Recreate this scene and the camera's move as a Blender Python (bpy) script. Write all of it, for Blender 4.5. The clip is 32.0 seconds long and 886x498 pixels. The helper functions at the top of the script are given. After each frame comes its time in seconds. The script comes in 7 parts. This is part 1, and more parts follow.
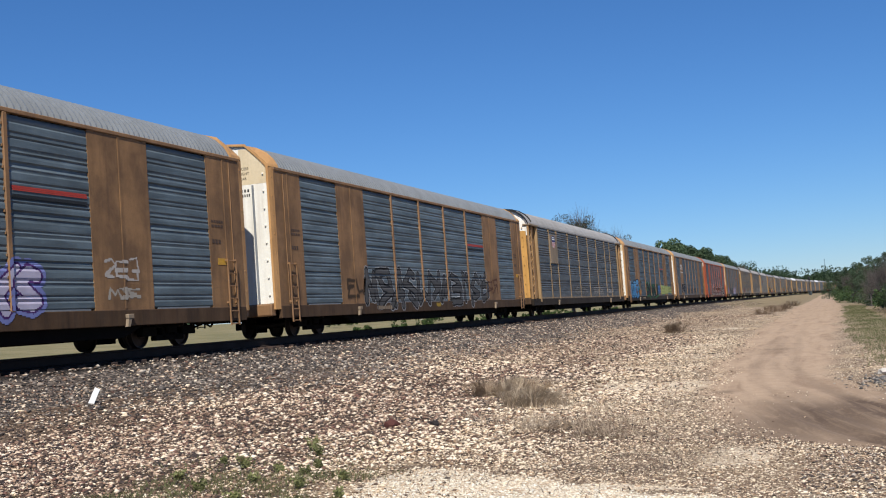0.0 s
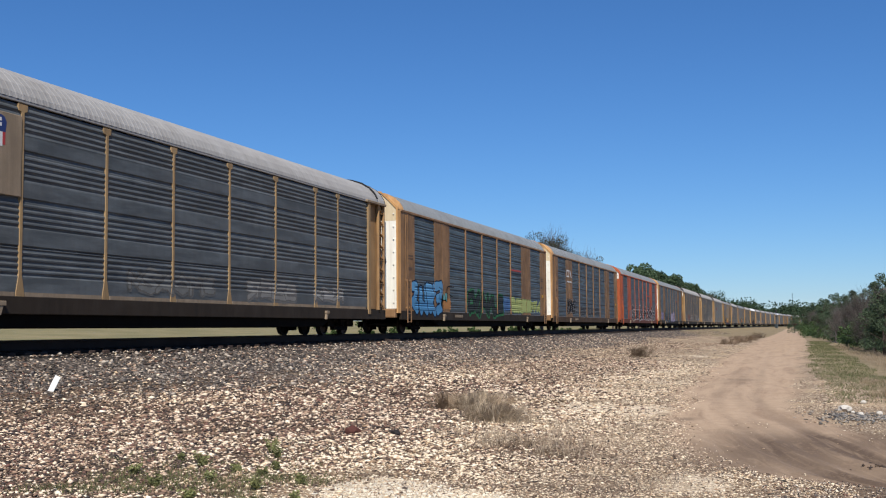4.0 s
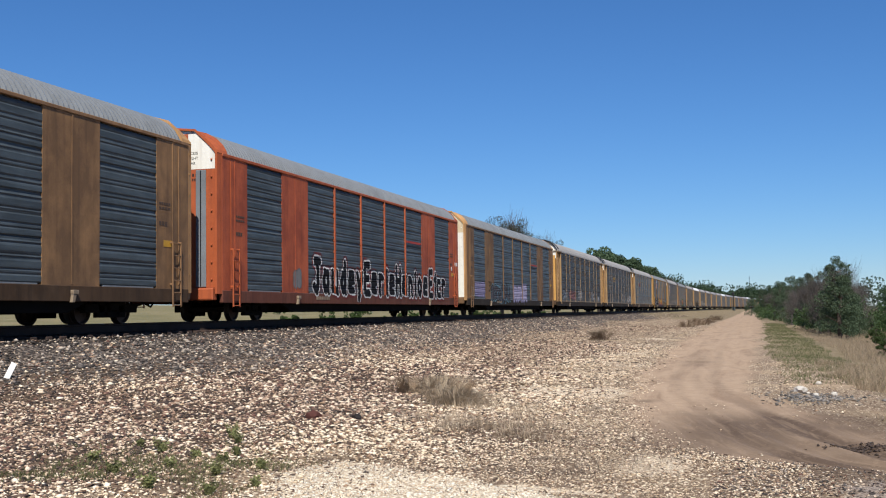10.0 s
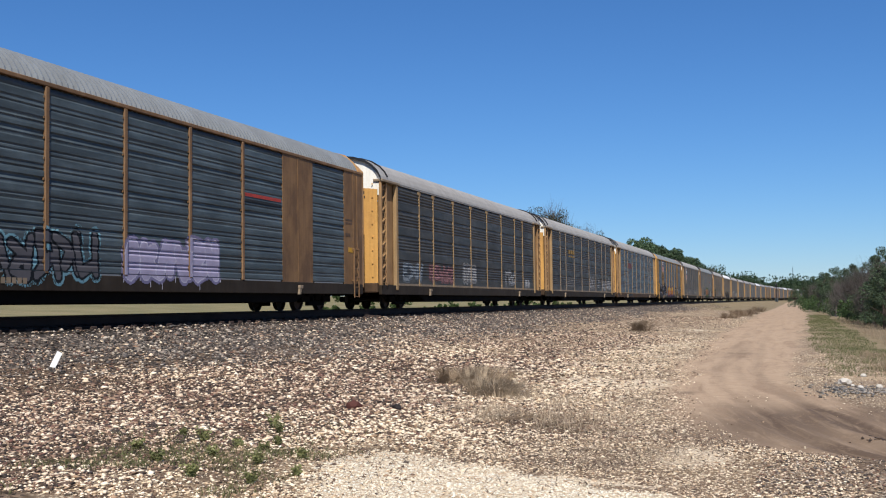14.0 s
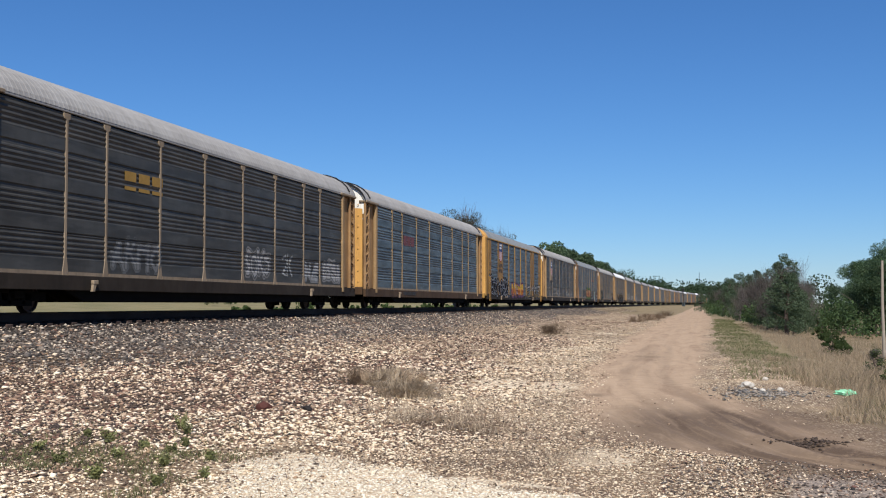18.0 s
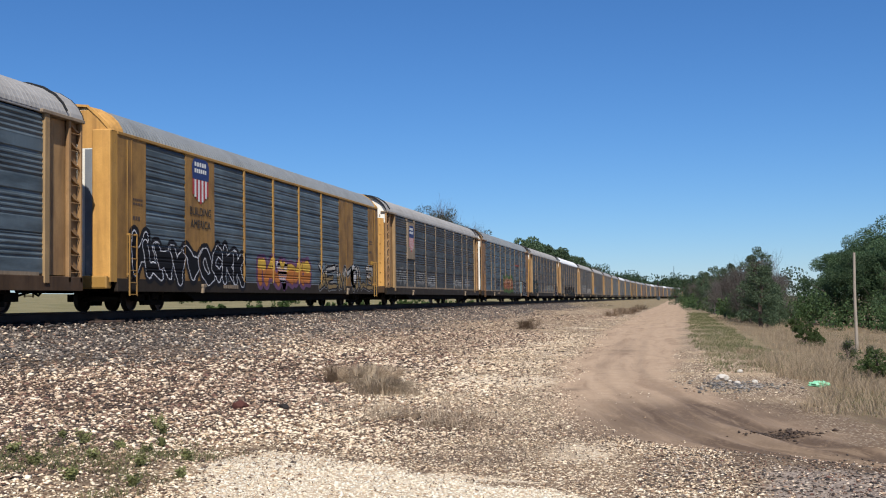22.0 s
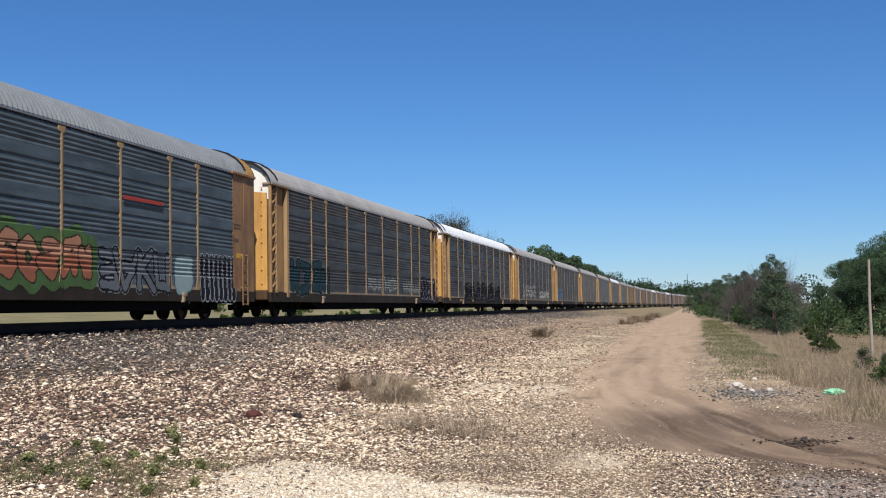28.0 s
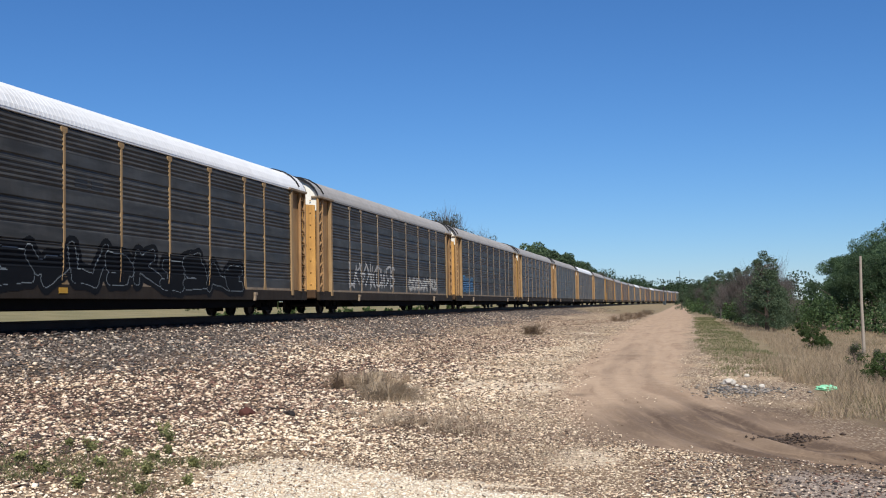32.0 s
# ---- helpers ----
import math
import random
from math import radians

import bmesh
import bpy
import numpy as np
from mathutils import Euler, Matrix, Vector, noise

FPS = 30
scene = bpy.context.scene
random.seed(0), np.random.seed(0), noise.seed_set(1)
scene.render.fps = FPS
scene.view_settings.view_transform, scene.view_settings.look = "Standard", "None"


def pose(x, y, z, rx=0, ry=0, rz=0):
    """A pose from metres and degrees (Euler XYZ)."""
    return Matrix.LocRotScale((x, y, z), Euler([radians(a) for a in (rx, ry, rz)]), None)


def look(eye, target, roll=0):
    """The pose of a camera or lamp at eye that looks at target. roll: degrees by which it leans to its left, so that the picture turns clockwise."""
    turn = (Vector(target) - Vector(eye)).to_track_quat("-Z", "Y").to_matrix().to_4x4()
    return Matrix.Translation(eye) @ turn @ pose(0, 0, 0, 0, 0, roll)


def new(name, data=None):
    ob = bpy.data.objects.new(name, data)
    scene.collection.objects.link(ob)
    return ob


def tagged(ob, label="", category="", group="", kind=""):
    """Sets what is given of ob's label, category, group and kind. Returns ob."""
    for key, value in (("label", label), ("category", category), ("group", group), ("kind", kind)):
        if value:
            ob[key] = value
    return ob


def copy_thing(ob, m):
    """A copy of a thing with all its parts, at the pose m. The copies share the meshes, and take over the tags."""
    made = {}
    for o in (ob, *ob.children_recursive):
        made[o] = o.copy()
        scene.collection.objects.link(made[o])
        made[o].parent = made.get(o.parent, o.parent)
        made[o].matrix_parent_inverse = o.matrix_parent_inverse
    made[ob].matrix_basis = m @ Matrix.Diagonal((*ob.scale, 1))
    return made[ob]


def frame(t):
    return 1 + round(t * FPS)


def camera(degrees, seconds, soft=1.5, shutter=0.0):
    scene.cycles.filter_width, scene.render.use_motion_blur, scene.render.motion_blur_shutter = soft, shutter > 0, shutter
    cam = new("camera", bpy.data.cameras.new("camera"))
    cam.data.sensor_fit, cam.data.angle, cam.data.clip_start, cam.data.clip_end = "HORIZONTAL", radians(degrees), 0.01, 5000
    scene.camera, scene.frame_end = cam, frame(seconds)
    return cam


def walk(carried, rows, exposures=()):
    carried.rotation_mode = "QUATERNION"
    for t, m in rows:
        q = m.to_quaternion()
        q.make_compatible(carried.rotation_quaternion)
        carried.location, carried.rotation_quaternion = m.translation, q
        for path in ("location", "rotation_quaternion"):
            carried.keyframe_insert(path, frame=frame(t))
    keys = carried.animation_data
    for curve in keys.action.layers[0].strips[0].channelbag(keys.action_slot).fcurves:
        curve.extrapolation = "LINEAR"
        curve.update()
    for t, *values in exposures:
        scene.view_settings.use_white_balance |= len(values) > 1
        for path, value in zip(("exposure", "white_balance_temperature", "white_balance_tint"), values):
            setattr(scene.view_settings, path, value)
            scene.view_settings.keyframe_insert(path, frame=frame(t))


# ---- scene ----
# Camera: hand-held beside the line, on one spot, turning a little.
EYE = (0.0, 0.0, 1.6)
TURNS = (
    (0, 19.38, 3.62, 4.15), (0.5, 21.62, 4.16, 3.89), (1, 21.23, 4.27, 3.35), (1.5, 18.86, 3.87, 2.39),
    (2, 17.96, 3.86, 1.52), (2.5, 18.23, 4.41, 0.94), (4.5, 17.45, 3.95, 0.30), (5, 17.02, 3.80, 0.26),
    (5.5, 16.55, 3.54, 0.30), (6, 16.26, 3.38, 0.42), (6.5, 16.04, 3.25, 0.45), (7, 15.93, 3.25, 0.46),
    (7.5, 15.97, 3.36, 0.41), (8, 16.02, 3.50, 0.45), (8.5, 16.05, 3.55, 0.52), (9, 15.85, 3.40, 0.58),
    (9.5, 15.67, 3.27, 0.71), (10, 15.69, 3.26, 0.80), (10.5, 15.75, 3.23, 0.62), (11, 15.83, 3.17, 0.56),
    (11.5, 16.12, 3.16, 0.77), (12, 16.48, 3.19, 0.89), (12.5, 16.70, 3.23, 0.89), (13, 17.09, 3.25, 0.95),
    (13.5, 17.60, 2.98, 0.96), (14, 17.75, 2.81, 0.70), (14.5, 17.06, 2.89, 0.48), (16.5, 14.10, 2.42, 0.05),
    (17, 13.48, 2.40, 0.03), (17.5, 13.25, 2.64, 0.11), (18, 13.24, 2.86, 0.13), (18.5, 13.10, 2.85, 0.09),
    (19, 12.88, 2.81, 0.24), (19.5, 12.74, 2.79, 0.26), (20, 12.66, 2.81, 0.24), (20.5, 12.67, 2.86, 0.37),
    (21, 12.51, 2.83, 0.50), (21.5, 12.23, 2.73, 0.58), (22, 12.00, 2.66, 0.76), (22.5, 11.82, 2.64, 0.79),
    (23, 11.69, 2.54, 0.77), (23.5, 11.70, 2.51, 0.81), (24, 11.76, 2.55, 0.96), (24.5, 11.85, 2.60, 1.04),
    (25, 11.85, 2.83, 1.02), (25.5, 11.91, 3.08, 0.94), (27.5, 12.64, 3.18, 0.89), (28, 12.67, 3.11, 0.94),
    (28.5, 12.74, 3.07, 1.04), (29, 12.70, 2.90, 1.08), (29.5, 12.53, 2.68, 0.96), (30, 12.39, 2.50, 0.93),
    (30.5, 12.25, 2.42, 1.09), (31, 12.21, 2.40, 1.19), (31.5, 12.28, 2.64, 1.25), (32, 12.30, 2.97, 1.08),
)
cam = camera(43.58, 32.0, soft=1.1)
walk(cam, [(t, pose(*EYE, 90 + pitch, roll, yaw)) for t, yaw, pitch, roll in TURNS], ((0, 0.47, 5450, 10), (32, 0.47, 5450, 10)))

# Sun and sky: a clear late-spring afternoon, the sun high and behind the camera.
SUN_EL, SUN_SIDE = 50.0, 21.0
sun_dir = Vector((math.sin(radians(SUN_SIDE)) * math.cos(radians(SUN_EL)),
                  -math.cos(radians(SUN_SIDE)) * math.cos(radians(SUN_EL)), math.sin(radians(SUN_EL))))
world = bpy.data.worlds.new("sky")
scene.world = world
world.use_nodes = True
wn = world.node_tree.nodes
sky = wn.new("ShaderNodeTexSky")
sky.sky_type = "NISHITA"
sky.sun_disc = False
sky.sun_elevation = radians(SUN_EL)
sky.sun_rotation = math.atan2(sun_dir.x, sun_dir.y)
sky.altitude = 200
sky.air_density, sky.dust_density, sky.ozone_density = 1.0, 0.0, 9.3
deep = wn.new("ShaderNodeHueSaturation")
deep.inputs["Saturation"].default_value = 1.045
world.node_tree.links.new(sky.outputs[0], deep.inputs["Color"])
world.node_tree.links.new(deep.outputs[0], wn["Background"].inputs[0])
wn["Background"].inputs[1].default_value = 0.0612
sun = new("sun", bpy.data.lights.new("sun", "SUN"))
sun.data.energy, sun.data.angle, sun.data.color = 5.0, radians(0.53), (1.0, 0.86, 0.66)
sun.matrix_world = look(sun_dir * 100, (0, 0, 0))

# ---------------------------------------------------------------- materials


def nodes_of(name):
    m = bpy.data.materials.new(name)
    m.use_nodes = True
    return m, m.node_tree.nodes, m.node_tree.links


def noise_node(n, l, vec, scale, detail=4.0, rough=0.6):
    t = n.new("ShaderNodeTexNoise")
    t.inputs["Scale"].default_value, t.inputs["Detail"].default_value, t.inputs["Roughness"].default_value = scale, detail, rough
    l.new(vec, t.inputs["Vector"])
    return t


def mixer(n, l, fac, a, b):
    """Mix of two colours; each a tuple or a socket."""
    m = n.new("ShaderNodeMix")
    m.data_type = "RGBA"
    for sock, v in ((m.inputs[0], fac), (m.inputs[6], a), (m.inputs[7], b)):
        if isinstance(v, (int, float)):
            sock.default_value = v
        elif isinstance(v, tuple):
            sock.default_value = (*v, 1.0)[:4]
        else:
            l.new(v, sock)
    return m.outputs[2]


def steps(n, l, sock, lo, hi):
    r = n.new("ShaderNodeMapRange")
    r.inputs[1].default_value, r.inputs[2].default_value = lo, hi
    l.new(sock, r.inputs[0])
    return r.outputs[0]


def shifted(n, l, stretch=(1, 1, 1)):
    """Object coordinates, moved by a random amount from object to object."""
    tc, info = n.new("ShaderNodeTexCoord"), n.new("ShaderNodeObjectInfo")
    mul = n.new("ShaderNodeMath")
    mul.operation = "MULTIPLY"
    mul.inputs[1].default_value = 57.0
    l.new(info.outputs["Random"], mul.inputs[0])
    mp = n.new("ShaderNodeMapping")
    mp.inputs["Scale"].default_value = stretch
    l.new(tc.outputs["Object"], mp.inputs["Vector"])
    add = n.new("ShaderNodeVectorMath")
    l.new(mp.outputs[0], add.inputs[0])
    l.new(mul.outputs[0], add.inputs[1])
    return add.outputs[0]


def weathered(name, base, worn, grime, rough=0.6, metal=0.0, streak=0.5, patch=0.5, bump=0.1, bands=0.0):
    """Paint or sheet metal: patches of wear at large scale, vertical streaks of grime, fine grain; bands adds painted
    dent shading.
    """
    m, n, l = nodes_of(name)
    b = n["Principled BSDF"]
    big = noise_node(n, l, shifted(n, l), 0.55, 5, 0.65)
    strk = noise_node(n, l, shifted(n, l, (6, 6, 0.35)), 1.1, 4, 0.6)
    fine = noise_node(n, l, shifted(n, l), 28, 3, 0.6)
    c = mixer(n, l, steps(n, l, big.outputs[0], 0.62 - 0.3 * patch, 0.75), base, worn)
    sm = n.new("ShaderNodeMath")
    sm.operation = "MULTIPLY"
    sm.inputs[1].default_value = streak
    l.new(steps(n, l, strk.outputs[0], 0.45, 0.75), sm.inputs[0])
    c = mixer(n, l, sm.outputs[0], c, grime)
    blot = noise_node(n, l, shifted(n, l, (1, 1, 0.6)), 1.7, 4, 0.6)
    bl = n.new("ShaderNodeMath")
    bl.operation = "MULTIPLY"
    bl.inputs[1].default_value = 0.75 * patch
    l.new(steps(n, l, blot.outputs[0], 0.45, 0.7), bl.inputs[0])
    c = mixer(n, l, bl.outputs[0], c, tuple(min(0.9, 1.38 * v + 0.014) for v in base))
    # Dark level bands: shading of dents and wavy reflections, put into the sheet's colour.
    if bands:
        bn = noise_node(n, l, shifted(n, l, (0.5, 0.5, 3.4)), 1.1, 4, 0.6)
        bm_ = n.new("ShaderNodeMath")
        bm_.operation = "MULTIPLY"
        bm_.inputs[1].default_value = bands
        l.new(steps(n, l, bn.outputs[0], 0.42, 0.60), bm_.inputs[0])
        c = mixer(n, l, bm_.outputs[0], c, tuple(0.45 * v for v in base))
    fm = n.new("ShaderNodeMath")
    fm.operation = "MULTIPLY"
    fm.inputs[1].default_value = 0.35
    l.new(steps(n, l, fine.outputs[0], 0.35, 0.7), fm.inputs[0])
    c = mixer(n, l, fm.outputs[0], c, tuple(0.7 * v for v in base))
    l.new(c, b.inputs["Base Color"])
    b.inputs["Metallic"].default_value = metal
    rg = n.new("ShaderNodeMapRange")
    rg.inputs[3].default_value, rg.inputs[4].default_value = rough - 0.12, rough + 0.2
    l.new(big.outputs[0], rg.inputs[0])
    l.new(rg.outputs[0], b.inputs["Roughness"])
    b.inputs["Specular IOR Level"].default_value = 0.3
    b.inputs["Roughness"].default_value = rough
    if bump:
        bp = n.new("ShaderNodeBump")
        bp.inputs["Strength"].default_value, bp.inputs["Distance"].default_value = bump, 0.02
        l.new(fine.outputs[0], bp.inputs["Height"])
        l.new(bp.outputs[0], b.inputs["Normal"])
    return m


def stained(name, base, dark, rust, rough=0.62):
    """Painted steel sheet gone blotchy: broad rust clouds, short horizontal scuffs, thin runs, fine pitting."""
    m, n, l = nodes_of(name)
    b = n["Principled BSDF"]
    cloud_ = noise_node(n, l, shifted(n, l, (1, 0.9, 0.62)), 1.35, 5, 0.62)
    runs = noise_node(n, l, shifted(n, l, (7, 7, 0.3)), 1.0, 3, 0.6)
    scuff = noise_node(n, l, shifted(n, l, (1.2, 1.2, 9)), 1.0, 4, 0.65)
    fine = noise_node(n, l, shifted(n, l), 34, 4, 0.65)
    c = mixer(n, l, steps(n, l, cloud_.outputs[0], 0.40, 0.62), base, dark)
    for tex, lo, hi, k, col in ((runs, 0.5, 0.78, 0.5, rust), (scuff, 0.56, 0.74, 0.45, dark), (fine, 0.5, 0.72, 0.4, rust)):
        f = n.new("ShaderNodeMath")
        f.operation = "MULTIPLY"
        f.inputs[1].default_value = k
        l.new(steps(n, l, tex.outputs[0], lo, hi), f.inputs[0])
        c = mixer(n, l, f.outputs[0], c, col)
    l.new(c, b.inputs["Base Color"])
    rg = n.new("ShaderNodeMapRange")
    rg.inputs[3].default_value, rg.inputs[4].default_value = rough - 0.1, rough + 0.25
    l.new(cloud_.outputs[0], rg.inputs[0])
    l.new(rg.outputs[0], b.inputs["Roughness"])
    b.inputs["Specular IOR Level"].default_value = 0.3
    bp = n.new("ShaderNodeBump")
    bp.inputs["Strength"].default_value, bp.inputs["Distance"].default_value = 0.35, 0.02
    l.new(cloud_.outputs[0], bp.inputs["Height"])
    l.new(bp.outputs[0], b.inputs["Normal"])
    return m


def plain(name, col, rough=0.7, metal=0.0, vary=0.25, scale=8.0, gloss=0.4):
    m, n, l = nodes_of(name)
    b = n["Principled BSDF"]
    t = noise_node(n, l, shifted(n, l), scale, 4, 0.6)
    l.new(mixer(n, l, t.outputs[0], tuple(v * (1 - vary) for v in col), tuple(min(1, v * (1 + vary)) for v in col)), b.inputs["Base Color"])
    b.inputs["Roughness"].default_value, b.inputs["Metallic"].default_value = rough, metal
    b.inputs["Specular IOR Level"].default_value = gloss
    return m


def islands(name, cols, rough=0.85, grain=40.0, weights=None):
    """Loose pieces in one mesh: every piece takes one of the colours."""
    m, n, l = nodes_of(name)
    b = n["Principled BSDF"]
    g = n.new("ShaderNodeNewGeometry")
    r = n.new("ShaderNodeValToRGB")
    r.color_ramp.interpolation = "CONSTANT"
    while len(r.color_ramp.elements) < len(cols):
        r.color_ramp.elements.new(0.5)
    for i, c in enumerate(cols):
        r.color_ramp.elements[i].position = i / len(cols) if weights is None else weights[i]
        r.color_ramp.elements[i].color = (*c, 1)
    l.new(g.outputs["Random Per Island"], r.inputs[0])
    tc = n.new("ShaderNodeTexCoord")
    t = noise_node(n, l, tc.outputs["Object"], grain, 3, 0.6)
    t2 = noise_node(n, l, tc.outputs["Object"], 0.35, 4, 0.6)
    c = mixer(n, l, steps(n, l, t.outputs[0], 0.5, 1.0), r.outputs[0], (0.125, 0.092, 0.064))
    sc = n.new("ShaderNodeMath")
    sc.operation = "MULTIPLY"
    sc.inputs[1].default_value = 0.3
    l.new(steps(n, l, t2.outputs[0], 0.5, 0.75), sc.inputs[0])
    c = mixer(n, l, sc.outputs[0], c, (0.18, 0.122, 0.08))
    l.new(c, b.inputs["Base Color"])
    b.inputs["Roughness"].default_value = rough
    return m


def leafy(name, dark, light, rough=0.6):
    m, n, l = nodes_of(name)
    b = n["Principled BSDF"]
    g, info = n.new("ShaderNodeNewGeometry"), n.new("ShaderNodeObjectInfo")
    tc = n.new("ShaderNodeTexCoord")
    t = noise_node(n, l, tc.outputs["Object"], 0.9, 3, 0.6)
    c = mixer(n, l, g.outputs["Random Per Island"], dark, light)
    c = mixer(n, l, steps(n, l, t.outputs[0], 0.35, 0.7), c, tuple(0.75 * v for v in light))
    tint = n.new("ShaderNodeHueSaturation")
    l.new(steps(n, l, info.outputs["Random"], -1.5, 1.9), tint.inputs["Value"])
    tint.inputs["Value"].default_value = 1
    rr = n.new("ShaderNodeMapRange")
    rr.inputs[3].default_value, rr.inputs[4].default_value = 0.75, 1.25
    l.new(info.outputs["Random"], rr.inputs[0])
    l.new(rr.outputs[0], tint.inputs["Value"])
    l.new(c, tint.inputs["Color"])
    l.new(tint.outputs[0], b.inputs["Base Color"])
    b.inputs["Roughness"].default_value = rough
    b.inputs["Specular IOR Level"].default_value = 0.15
    thin, both = n.new("ShaderNodeBsdfTranslucent"), n.new("ShaderNodeMixShader")
    l.new(tint.outputs[0], thin.inputs["Color"])
    both.inputs[0].default_value = 0.4
    l.new(b.outputs[0], both.inputs[1])
    l.new(thin.outputs[0], both.inputs[2])
    l.new(both.outputs[0], n["Material Output"].inputs["Surface"])
    return m


